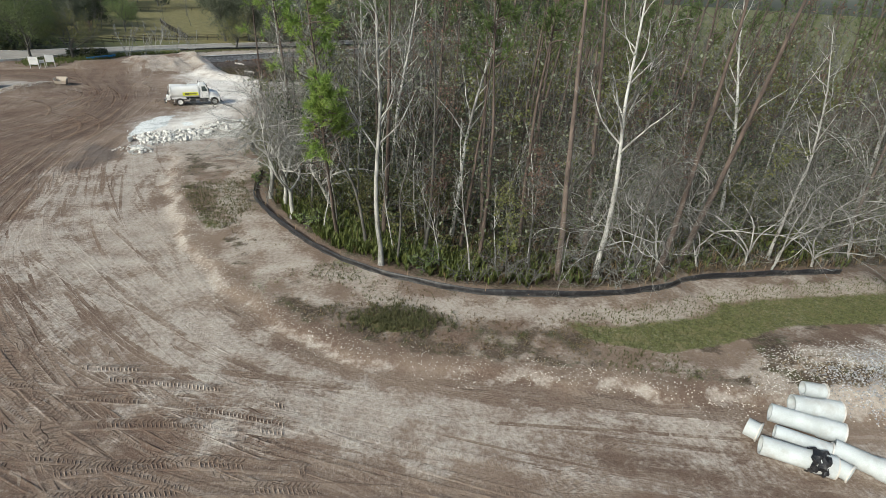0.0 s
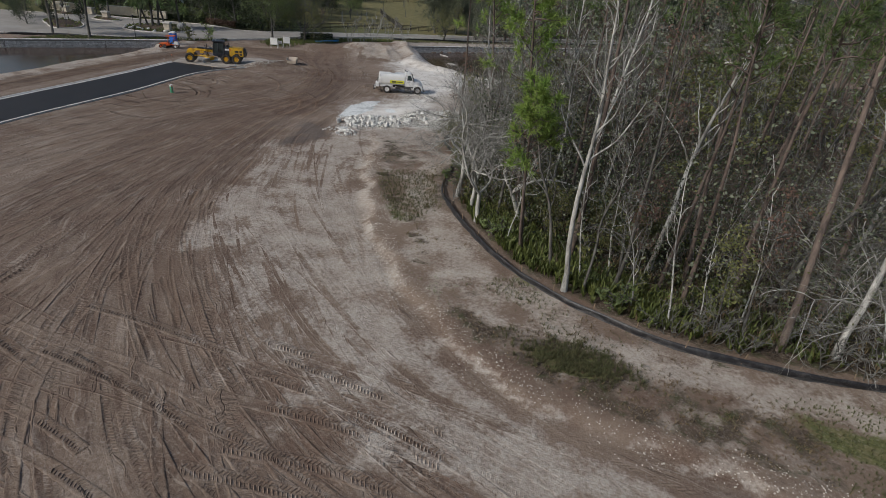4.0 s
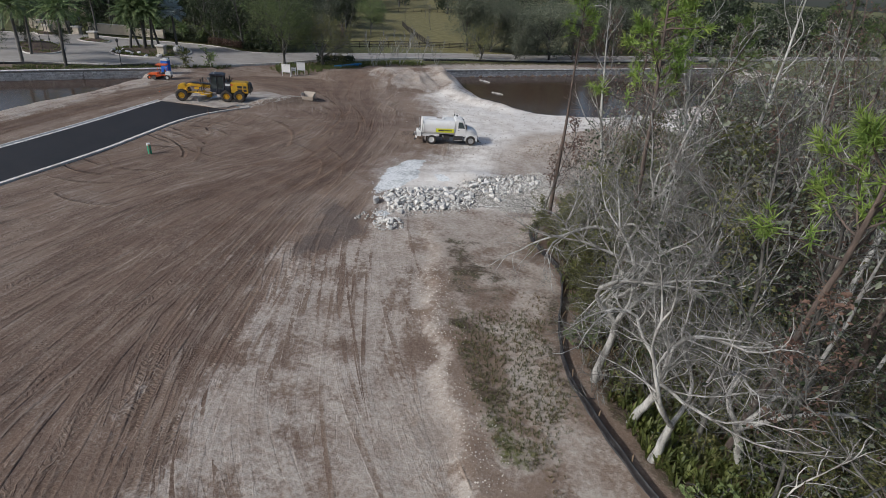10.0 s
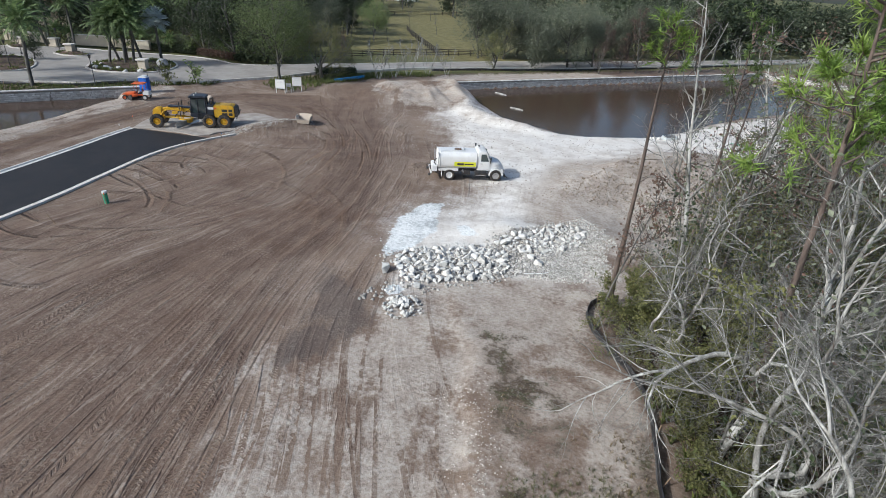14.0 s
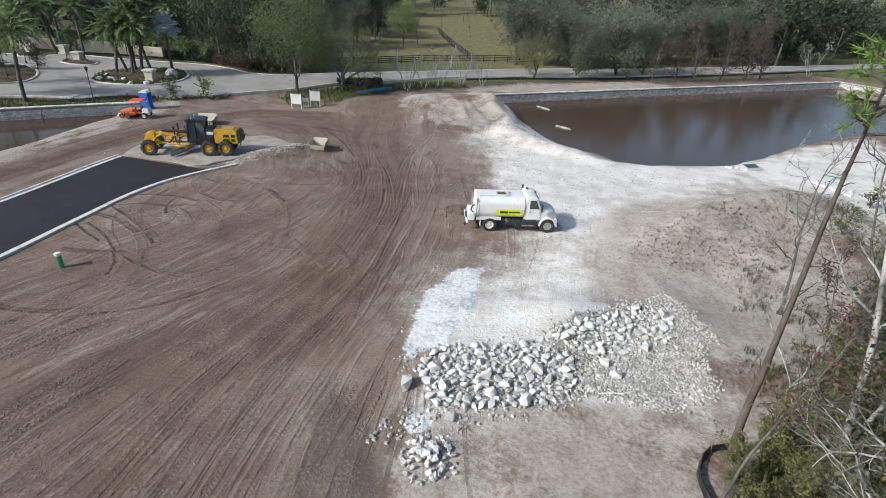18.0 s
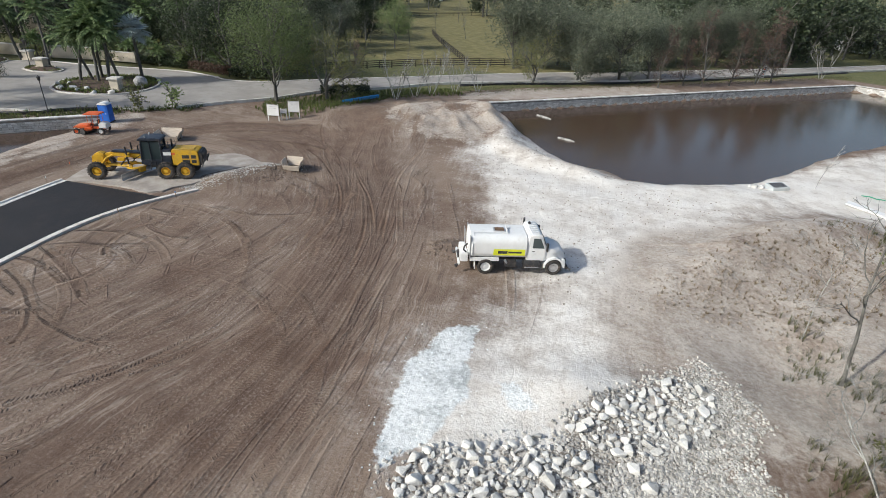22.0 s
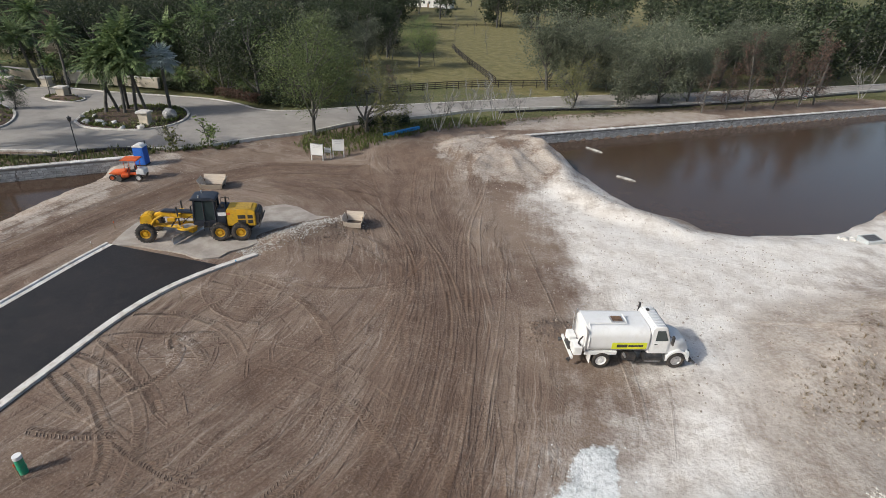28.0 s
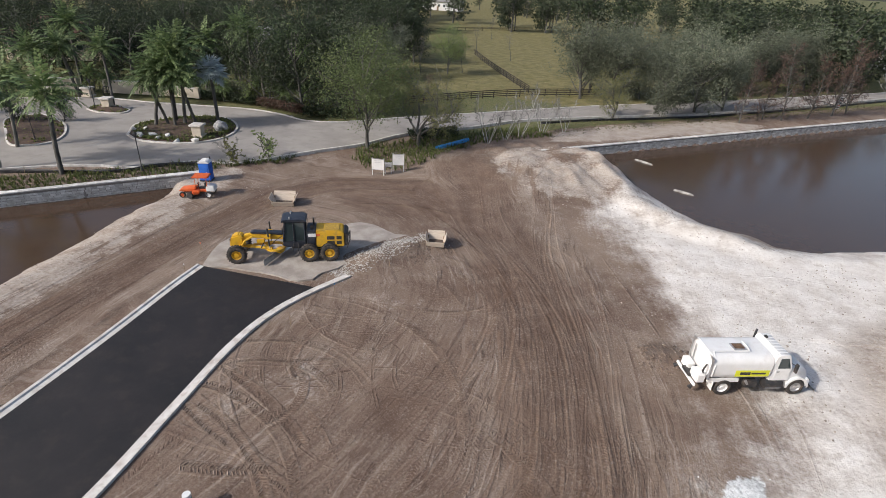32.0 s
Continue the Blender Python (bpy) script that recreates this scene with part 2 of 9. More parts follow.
    grass = n.mix(n.math("MULTIPLY", n.step(n.noise(1.3, pos, 5.0), 0.45, 0.7), 0.55), grass, (0.22, 0.18, 0.095))
    grass = n.mix(hay, grass, n.mix(n.step(mid, 0.35, 0.65), (0.13, 0.12, 0.045), (0.22, 0.19, 0.08)))
    soil = n.mix(zone(turf, 0.55), soil, grass)
    soil = n.mix(n.math("MULTIPLY", zone(n.math("ADD", wet, n.math("MULTIPLY", drag, 1.2)), 0.5, 0.36, 0.72), 0.62), soil, n.mix(fine, (0.055, 0.042, 0.037), (0.115, 0.09, 0.078)))
    soil = n.mix(n.math("MULTIPLY", tread, 0.32), soil, n.mix(0.6, soil, (0.06, 0.04, 0.03)))
    crumb = n.noise(7.0, pos, 7.0, 0.78)
    rough_soil = n.math("MULTIPLY", n.math("SUBTRACT", 1.0, n.math("MULTIPLY", white, 0.7)), n.step(n.noise(0.25, pos, 4.0), 0.36, 0.6, 0.35, 1.0))
    soil = n.mix(n.math("MULTIPLY", n.step(crumb, 0.51, 0.63), n.math("MULTIPLY", rough_soil, 0.5)), soil, n.mix(0.5, soil, (0.55, 0.5, 0.45)))
    soil = n.mix(n.math("MULTIPLY", n.step(crumb, 0.48, 0.36), n.math("MULTIPLY", rough_soil, 0.65)), soil, n.mix(0.6, soil, (0.05, 0.035, 0.027)))
    soil = n.mix(n.math("MULTIPLY", n.step(grit, 0.58, 0.72), 0.4), soil, n.mix(0.5, soil, (0.6, 0.56, 0.5)))
    h1 = n.math("ADD", n.math("MULTIPLY", mid, 0.8), n.math("ADD", n.math("MULTIPLY", fine, 0.5), n.math("ADD", n.math("MULTIPLY", grit, 0.1), n.math("MULTIPLY", n.noise(9.0, pos, 5.0, 0.75), 0.22))))
    h2 = n.math("MULTIPLY", n.math("ADD", n.math("MULTIPLY", ribbon, 0.7), n.math("MULTIPLY", streak, 0.6)), n.math("MULTIPLY", wheel, 0.6))
    h = n.math("ADD", n.math("ADD", h1, h2), n.math("SUBTRACT", n.math("MULTIPLY", crumb, 0.16), n.math("ADD", n.math("MULTIPLY", tread, 0.28), n.math("MULTIPLY", thin3, n.math("MULTIPLY", wheel, 0.4)))))
    n.set(color=soil, rough=n.step(wet, 0.2, 0.9, 0.95, 0.6), spec=0.25)
    n.bump(n.math("ADD", h, n.math("MULTIPLY", n.math("ADD", mid, n.math("MULTIPLY", fine, 0.9)), n.math("MULTIPLY", white, 0.45))), 0.9, 0.075)
    return n.mat


def water_material():
    n = Nodes("pond_water")
    v = n.noise(0.35, n.coord((1, 1, 1)), 3.0)
    n.set(color=n.mix(v, (0.055, 0.034, 0.022), (0.085, 0.055, 0.036)), rough=0.13, ior=1.33, spec=0.5)
    n.bump(n.math("ADD", n.noise(2.2, None, 3.0), n.math("MULTIPLY", n.noise(9.0), 0.3)), 0.1, 0.03)
    return n.mat


def glass_material():
    n = Nodes("tinted_glass")
    n.set(color=(0.035, 0.05, 0.052), rough=0.05, spec=0.8)
    n.bump(n.noise(0.6), 0.05, 0.01)
    return n.mat


M_GROUND, M_WATER, M_GLASS = ground_material(), water_material(), glass_material()
M_ASPHALT = surface("asphalt", (0.021, 0.017, 0.0165), (0.009, 0.008, 0.0085), 0.62, 0.35, 55, dirt=(0.036, 0.027, 0.023), dirt_amount=0.5, bump=0.5, depth=0.012)
M_KERB = surface("kerb_concrete", (0.68, 0.66, 0.63), (0.52, 0.49, 0.455), 0.85, 1.2, 30, dirt=(0.3, 0.23, 0.18), dirt_amount=0.5)
M_PAVING = surface("pale_paving", (0.35, 0.325, 0.3), (0.26, 0.24, 0.22), 0.85, 0.25, 12, dirt=(0.22, 0.2, 0.18), dirt_amount=0.4)
M_LIMEROCK = surface("lime_rock_base", (0.42, 0.38, 0.34), (0.27, 0.235, 0.205), 0.95, 0.9, 14, bump=0.7, depth=0.04)
M_WALLSTONE = surface("wall_block", (0.68, 0.67, 0.65), (0.48, 0.46, 0.44), 0.9, 1.5, 14, bump=0.6, depth=0.02, vary=0.22, dirt=(0.2, 0.18, 0.15), dirt_amount=0.4, island=True)
M_MORTAR = surface("wall_core", (0.3, 0.28, 0.26), (0.2, 0.18, 0.165), 0.95, 3, 30)
M_LIMESTONE = surface("lime_stone", (0.74, 0.73, 0.71), (0.5, 0.485, 0.455), 0.9, 1.4, 12, bump=0.7, depth=0.03, vary=0.2, dirt=(0.33, 0.29, 0.25), dirt_amount=0.35)
M_WHITE = surface("white_paint", (0.8, 0.8, 0.8), (0.72, 0.72, 0.71), 0.35, 1.2, 30, bump=0.05, dirt=(0.5, 0.45, 0.4), dirt_amount=0.22)
M_LIME = surface("lime_decal", (0.72, 0.74, 0.04), (0.66, 0.69, 0.03), 0.45, 2, 30, bump=0.03)
M_DARK = surface("dark_metal", (0.04, 0.04, 0.042), (0.022, 0.022, 0.024), 0.55, 3, 40, bump=0.1, dirt=(0.14, 0.11, 0.09), dirt_amount=0.5)
M_NAVY = surface("dark_blue_paint", (0.03, 0.038, 0.055), (0.018, 0.022, 0.033), 0.4, 2, 40, bump=0.05, dirt=(0.12, 0.1, 0.09), dirt_amount=0.3)
M_YELLOW = surface("machine_yellow", (0.72, 0.43, 0.025), (0.6, 0.34, 0.02), 0.45, 1.6, 40, bump=0.05, dirt=(0.25, 0.16, 0.08), dirt_amount=0.4)
M_ORANGE = surface("machine_orange", (0.72, 0.14, 0.03), (0.58, 0.1, 0.025), 0.5, 2, 40, bump=0.05, dirt=(0.3, 0.15, 0.09), dirt_amount=0.35)
M_RUBBER = surface("tyre_rubber", (0.05, 0.045, 0.042), (0.024, 0.023, 0.022), 0.9, 5, 50, bump=0.4, dirt=(0.16, 0.12, 0.095), dirt_amount=0.7)
M_STEEL = surface("bright_steel", (0.62, 0.62, 0.63), (0.45, 0.45, 0.46), 0.35, 3, 40, metal=0.8, bump=0.05)
M_BLUE = surface("blue_plastic", (0.03, 0.16, 0.62), (0.022, 0.12, 0.5), 0.45, 2, 30, bump=0.05)
M_PIPEBLUE = surface("blue_pipe", (0.03, 0.3, 0.62), (0.025, 0.22, 0.5), 0.4, 2, 30, bump=0.05, dirt=(0.2, 0.18, 0.15))
M_GREEN = surface("green_pipe", (0.03, 0.36, 0.2), (0.02, 0.28, 0.15), 0.45, 4, 30, bump=0.05, dirt=(0.2, 0.2, 0.15))
M_PLY = surface("weathered_plywood", (0.62, 0.55, 0.47), (0.46, 0.385, 0.31), 0.85, 1.5, 20, dirt=(0.2, 0.15, 0.11), stretch=(1, 1, 6))
M_CONCRETE = surface("pipe_concrete", (0.55, 0.585, 0.6), (0.42, 0.445, 0.455), 0.9, 1.2, 22, bump=0.3, dirt=(0.33, 0.3, 0.27), dirt_amount=0.4)
M_BLACKFILM = surface("black_film", (0.02, 0.02, 0.024), (0.01, 0.01, 0.012), 0.45, 2.5, 14, bump=0.8, depth=0.03, dirt=(0.14, 0.13, 0.13), dirt_amount=0.35)
M_GRAYFILM = surface("film_skirt", (0.07, 0.066, 0.064), (0.025, 0.024, 0.024), 0.7, 1.5, 14, bump=0.6, depth=0.03)
M_WOOD = surface("stake_wood", (0.3, 0.22, 0.15), (0.2, 0.14, 0.09), 0.85, 3, 30, stretch=(4, 4, 1))
M_FENCEWOOD = surface("dark_fence_board", (0.045, 0.036, 0.03), (0.02, 0.017, 0.015), 0.85, 2, 20)
M_BARK_WHITE = surface("pale_bark", (0.54, 0.535, 0.51), (0.17, 0.163, 0.15), 0.9, 1.3, 9, bump=0.6, depth=0.02, vary=0.2, stretch=(2, 2, 0.6))
M_BARK_GRAY = surface("gray_bark", (0.15, 0.145, 0.132), (0.055, 0.052, 0.047), 0.9, 1.5, 9, bump=0.6, depth=0.02, vary=0.25, stretch=(2, 2, 0.6))
M_BARK_PINE = surface("pine_bark", (0.16, 0.122, 0.102), (0.066, 0.052, 0.046), 0.95, 1.6, 7, bump=0.9, depth=0.04, vary=0.2, stretch=(2, 2, 0.5))
M_TWIG = surface("gray_twigs", (0.23, 0.225, 0.21), (0.1, 0.097, 0.09), 0.9, 2, 10, bump=0.2, vary=0.2)
M_TWIG_BROWN = surface("brown_twigs", (0.095, 0.072, 0.058), (0.045, 0.035, 0.029), 0.9, 2, 10, bump=0.2, vary=0.2)
M_NEEDLE = foliage("pine_needles", (0.26, 0.37, 0.07), (0.11, 0.19, 0.035))
M_NEEDLE_BRIGHT = foliage("bright_pine_needles", (0.3, 0.41, 0.09), (0.15, 0.235, 0.05), vary=0.05)
M_NEEDLE_DARK = foliage("dark_pine_needles", (0.13, 0.185, 0.05), (0.05, 0.08, 0.022))
M_LEAF_OLIVE = foliage("olive_leaves", (0.2, 0.2, 0.07), (0.09, 0.1, 0.035))
M_LEAF_RUST = foliage("rust_leaves", (0.2, 0.12, 0.088), (0.11, 0.07, 0.054))
M_LEAF_OAK = foliage("oak_leaves", (0.21, 0.23, 0.16), (0.085, 0.1, 0.068))
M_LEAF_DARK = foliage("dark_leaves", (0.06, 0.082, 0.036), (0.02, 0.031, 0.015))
M_LEAF_FAR = foliage("far_leaves", (0.085, 0.105, 0.058), (0.03, 0.042, 0.022))
M_LEAF_LIGHT = foliage("light_green_leaves", (0.21, 0.26, 0.1), (0.11, 0.15, 0.055))
M_FERN = foliage("fern_green", (0.19, 0.22, 0.06), (0.075, 0.095, 0.028))
M_PALM = foliage("palm_fronds", (0.22, 0.29, 0.12), (0.07, 0.115, 0.04))
M_PALM_SILVER = foliage("silver_fronds", (0.62, 0.7, 0.7), (0.4, 0.47, 0.48))
M_GRASS = foliage("grass_blades", (0.2, 0.195, 0.085), (0.1, 0.102, 0.045))
M_DRYGRASS = foliage("dry_weeds", (0.24, 0.18, 0.1), (0.12, 0.085, 0.05))
M_STUCCO = surface("cream_stucco", (0.62, 0.55, 0.45), (0.5, 0.44, 0.36), 0.9, 1, 25)
M_ROOFTILE = surface("clay_roof_tile", (0.26, 0.15, 0.115), (0.17, 0.095, 0.075), 0.85, 1.5, 10, vary=0.15)
M_GRAVEL = surface("gray_gravel", (0.45, 0.45, 0.45), (0.2, 0.2, 0.205), 0.95, 2.5, 14, bump=1.0, depth=0.06)


# ---- builders ----
def tag_part(ob, label=""):
    if label:
        ob["label"] = label
    return ob


def mesh_of(name, verts, faces, mat, smooth=False):
    me = bpy.data.meshes.new(name)
    me.from_pydata(verts, [], faces)
    for m in (mat if isinstance(mat, (list, tuple)) else [mat]):
        me.materials.append(m)
    if smooth:
        me.polygons.foreach_set("use_smooth", [True] * len(me.polygons))
    me.update()
    return me


def part(name, bm, material, parent, label="", smooth=False):
    """Links a bmesh (or a mesh) as one mesh object under a thing or a part."""
    if isinstance(bm, bmesh.types.BMesh):
        me = bpy.data.meshes.new(name)
        bmesh.ops.recalc_face_normals(bm, faces=bm.faces)
        bm.to_mesh(me)
        bm.free()
        me.materials.append(material)
        if smooth:
            me.polygons.foreach_set("use_smooth", [True] * len(me.polygons))
            me.set_sharp_from_angle(angle=radians(40))
    else:
        me = bm
    ob = new(name, me)
    ob.parent = parent
    return tag_part(ob, label)


def thing(name, label, category, m=None, group="", kind=""):
    ob = new(name)
    ob.empty_display_size = 0.3
    if m is not None:
        ob.matrix_world = m
    return tagged(ob, label, category, group, kind)


def box(c, s, bevel=0.0, bm=None, turn=None):
    """A block with its centre c and its sizes s, edges rounded by bevel."""
    out = bm or bmesh.new()
    t = bmesh.new()
    bmesh.ops.create_cube(t, size=1.0)
    bmesh.ops.scale(t, vec=s, verts=t.verts)
    if bevel:
        bmesh.ops.bevel(t, geom=t.edges[:], offset=bevel, segments=2, affect="EDGES", clamp_overlap=True)
    if turn is not None:
        bmesh.ops.transform(t, matrix=turn, verts=t.verts)
    bmesh.ops.translate(t, vec=c, verts=t.verts)
    add_bm(out, t)
    return out


def add_bm(out, t):
    me = bpy.data.meshes.new("tmp")
    t.to_mesh(me)
    t.free()
    out.from_mesh(me)
    bpy.data.meshes.remove(me)


def rod(p0, p1, r0, r1=None, n=12, bm=None, caps=True):
    """A round bar or cone from p0 to p1."""
    out = bm or bmesh.new()
    p0, p1 = Vector(p0), Vector(p1)
    d = p1 - p0
    t = bmesh.new()
    bmesh.ops.create_cone(t, cap_ends=caps, cap_tris=False, segments=n, radius1=r0, radius2=r0 if r1 is None else r1, depth=d.length)
    bmesh.ops.transform(t, matrix=Matrix.Translation((p0 + p1) / 2) @ d.to_track_quat("Z", "Y").to_matrix().to_4x4(), verts=t.verts)
    add_bm(out, t)
    return out


def bar_path(points, r, n=8, bm=None):
    out = bm or bmesh.new()
    for a, b in zip(points, points[1:]):
        rod(a, b, r, r, n, out)
    return out


def prism(profile, y0, y1, bevel=0.0, bm=None):
    """A side profile of (x, z) points, drawn out from y0 to y1."""
    out = bm or bmesh.new()
    t = bmesh.new()
    a = [t.verts.new((x, y0, z)) for x, z in profile]
    b = [t.verts.new((x, y1, z)) for x, z in profile]
    t.faces.new(a)
    t.faces.new(b[::-1])
    for i in range(len(a)):
        j = (i + 1) % len(a)
        t.faces.new((a[j], a[i], b[i], b[j]))
    bmesh.ops.recalc_face_normals(t, faces=t.faces)
    if bevel:
        bmesh.ops.bevel(t, geom=t.edges[:], offset=bevel, segments=2, affect="EDGES", clamp_overlap=True)
    add_bm(out, t)
    return out


def lathe(profile, axis_from, axis_to, n=24, bm=None):
    """A profile of (distance along, radius), turned about the axis; closed into a ring when its ends meet."""
    out = bm or bmesh.new()
    a, b = Vector(axis_from), Vector(axis_to)
    d = (b - a).normalized()
    q = d.to_track_quat("Z", "Y").to_matrix()
    rings = []
    for s, r in profile:
        rings.append([out.verts.new(a + d * s + q @ Vector((r * math.cos(k * 2 * math.pi / n), r * math.sin(k * 2 * math.pi / n), 0))) for k in range(n)])
    for r0, r1 in zip(rings, rings[1:]):
        for k in range(n):
            out.faces.new((r0[k], r0[(k + 1) % n], r1[(k + 1) % n], r1[k]))
    return out


def catmull(points, step=0.5):
    """A smooth line through points, at even steps."""
    p = np.array(points, float)
    ext = np.vstack([2 * p[0] - p[1], p, 2 * p[-1] - p[-2]])
    out = []
    for i in range(1, len(ext) - 2):
        p0, p1, p2, p3 = ext[i - 1:i + 3]
        n = max(2, int(np.linalg.norm(p2 - p1) / step))
        for t in np.arange(n) / n:
            out.append(0.5 * ((2 * p1) + (p2 - p0) * t + (2 * p0 - 5 * p1 + 4 * p2 - p3) * t * t + (3 * p1 - p0 - 3 * p2 + p3) * t ** 3))
    out.append(p[-1])
    return np.array(out)


def line_field(line, x, y):
    """Distance along a line, and signed distance to its left, for arrays of points."""
    best = np.full(x.shape, 1e9)
    u, s = np.zeros(x.shape), np.zeros(x.shape)
    length = 0.0
    for a, b in zip(line, line[1:]):
        d = b - a
        L = np.hypot(*d)
        d = d / L
        rx, ry = x - a[0], y - a[1]
        t = np.clip(rx * d[0] + ry * d[1], 0, L)
        qx, qy = rx - t * d[0], ry - t * d[1]
        dist = np.hypot(qx, qy)
        near = dist < best
        best[near] = dist[near]
        u[near] = (length + t)[near]
        s[near] = np.where(d[0] * ry - d[1] * rx > 0, dist, -dist)[near]
        length += L
    return u, s


def inside(poly, x, y):
    """Signed distance to a polygon's outline: positive inside."""
    p = np.array(poly, float)
    dist = np.full(x.shape, 1e9)
    odd = np.zeros(x.shape, bool)
    for a, b in zip(p, np.roll(p, -1, axis=0)):
        d = b - a
        t = np.clip(((x - a[0]) * d[0] + (y - a[1]) * d[1]) / max(d @ d, 1e-9), 0, 1)
        dist = np.minimum(dist, np.hypot(x - a[0] - t * d[0], y - a[1] - t * d[1]))
        with np.errstate(divide="ignore", invalid="ignore"):
            cross = ((a[1] > y) != (b[1] > y)) & (x < (b[0] - a[0]) * (y - a[1]) / (b[1] - a[1]) + a[0])
        odd ^= cross
    return np.where(odd, dist, -dist)


def smooth(v, lo, hi):
    t = np.clip((v - lo) / (hi - lo), 0, 1)
    return t * t * (3 - 2 * t)


def wave_noise(x, y, scale, seed, octaves=3):
    """Cheap smooth noise from value lattices, about -1 to 1."""
    rng = np.random.RandomState(seed)
    table = rng.rand(64, 64) * 2 - 1
    out, amp, tot = 0, 1.0, 0.0
    for _ in range(octaves):
        fx, fy = x / scale, y / scale
        ix, iy = np.floor(fx).astype(int), np.floor(fy).astype(int)
        tx, ty = fx - ix, fy - iy
        tx, ty = tx * tx * (3 - 2 * tx), ty * ty * (3 - 2 * ty)
        g = lambda i, j: table[i % 64, j % 64]
        out = out + amp * ((g(ix, iy) * (1 - tx) + g(ix + 1, iy) * tx) * (1 - ty) + (g(ix, iy + 1) * (1 - tx) + g(ix + 1, iy + 1) * tx) * ty)
        tot += amp
        amp, scale = amp * 0.5, scale * 0.5
    return out / tot


def offset(line, by):
    """The line moved to its left."""
    d = np.gradient(np.array(line), axis=0)
    d /= np.linalg.norm(d, axis=1)[:, None]
    return np.array(line) + by * np.stack([-d[:, 1], d[:, 0]], -1)


# ---- plan ----
WATER = -0.8
BERM = catmull([(60, 14), (30, 18.5), (10, 20.9), (4.3, 21.4), (-1.4, 21.9), (-7, 24.2), (-11.8, 27.8), (-14.8, 31.4), (-18.2, 36.5), (-21, 41), (-23.5, 45.5), (-25.5, 51), (-27.5, 55)], 0.7)
SILT = catmull([(30, 34.6), (21.6, 33.2), (17.8, 32.3), (15.5, 30.9), (10.6, 29.6), (5.9, 29.1), (2.6, 29.2), (0, 29.9), (-3.4, 31.2), (-7.4, 33.8), (-11.1, 37.6), (-13.9, 41.3), (-15.3, 43.8), (-16.2, 47.4), (-16.7, 51.5), (-17.4, 54), (-18.8, 56), (-20.1, 58), (-20.6, 59.7), (-20.2, 61.1), (-19, 61.9)], 0.5)
LANE = catmull([(70, 8), (40, 14), (20, 18), (10, 19.4), (0, 20.2), (-8, 23.2), (-13.5, 28), (-18, 34), (-22, 40), (-26.5, 48), (-31, 56), (-36, 65), (-41, 74), (-46.5, 84), (-52, 93), (-60, 99), (-70, 98), (-84, 92)], 1.2)
DARK_LANE = catmull([(-60, 36), (-50, 46), (-43.5, 57), (-42.3, 64), (-44, 72), (-47.5, 80), (-53, 90), (-58, 97), (-60, 108)], 1.2)
ROAD_R = catmull([(-57.5, 14), (-58.5, 25), (-60, 35), (-61.2, 43), (-62.4, 56), (-63.6, 62.8), (-64.6, 68.2), (-64.7, 72), (-64, 75.4), (-62.7, 79)], 0.8)
ROAD_L = catmull([(-63.8, 12), (-65.3, 25), (-67.2, 35), (-68.6, 43.5), (-70.1, 56), (-70.6, 60), (-71.5, 66), (-72.6, 72), (-73, 75)], 0.8)
HAUL = catmull([(-70, 30), (-74.5, 50), (-76.5, 62), (-77.4, 72), (-77.8, 80), (-77.4, 88), (-74, 95), (-66, 99)], 1.0)
POND_E = [(-53.6, 121.2), (-47.9, 119), (-42.3, 112.3), (-39.7, 108.1), (-36.8, 106), (-32.7, 105), (-30, 103.4), (-26.5, 103.9), (-22, 106.3), (-18, 109.2), (-15, 112.9), (-12.1, 118.3), (-5.8, 128.7), (3, 139), (14, 148), (26, 156), (38, 164), (5, 182)]
WALL_E = [(-57.5, 117.6), (-53.6, 121.2), (-26, 150), (5, 182), (30, 169)]
POND_W = [(-88.9, 88.4), (-88.4, 85.2), (-87.6, 81), (-86.2, 74.6), (-85, 67.3), (-83.5, 57), (-82.5, 45), (-82, 30), (-140, 10), (-148, 18)]
WALL_W = [(-87.6, 89.9), (-94.6, 81.4), (-104, 70), (-148, 18)]
FOREST = [(34, 36.5), (21.4, 34.2), (17.4, 33.3), (15.2, 31.9), (10.5, 30.6), (5.9, 30.1), (2.7, 30.2), (0.4, 30.9), (-2.9, 32.1), (-6.8, 34.6), (-10.3, 38.3), (-13, 41.8), (-14.4, 44.3), (-15.3, 47.6), (-15.9, 52), (-17.8, 56), (-19.4, 59), (-19.2, 61), (-17, 63.5), (-15.6, 67), (-14, 72), (-11, 80), (-7, 90), (-2, 102), (6, 118), (24, 140), (60, 160), (140, 160), (140, 36)]
CHALK = [(-36.7, 67.2), (-36.2, 71), (-34.6, 71), (-32.9, 66), (-33.6, 63), (-34.4, 60.4), (-35.6, 61.6)]
WHITE_SAND = [(-61, 116), (-50, 106), (-43.5, 95), (-39, 85), (-36, 78), (-35.4, 72.4), (-37.2, 66.7), (-35.6, 61.3), (-33, 57), (-29.5, 52.5), (-27, 49), (-25.5, 52), (-26.5, 56), (-21, 60), (-17.5, 65), (-15.5, 72), (-10, 85), (-4, 96), (6, 116), (0, 134), (-14, 116), (-30, 104), (-48, 119), (-55, 120)]
RUBBLE_ZONE = [(-34, 60.3), (-31.2, 58.2), (-28.5, 59.6), (-25.6, 62), (-22, 63.2), (-21.2, 65), (-21.8, 68), (-20.9, 71), (-22.8, 73.2), (-25.2, 71.6), (-27, 69.2), (-28.8, 67), (-28.4, 65.6), (-30.6, 64.4), (-33, 62.8)]


GUIDES = []


def guide(*points):
    """A line along which the machines drive, away from the site's entrance."""
    GUIDES.append(catmull(list(points), 1.5))


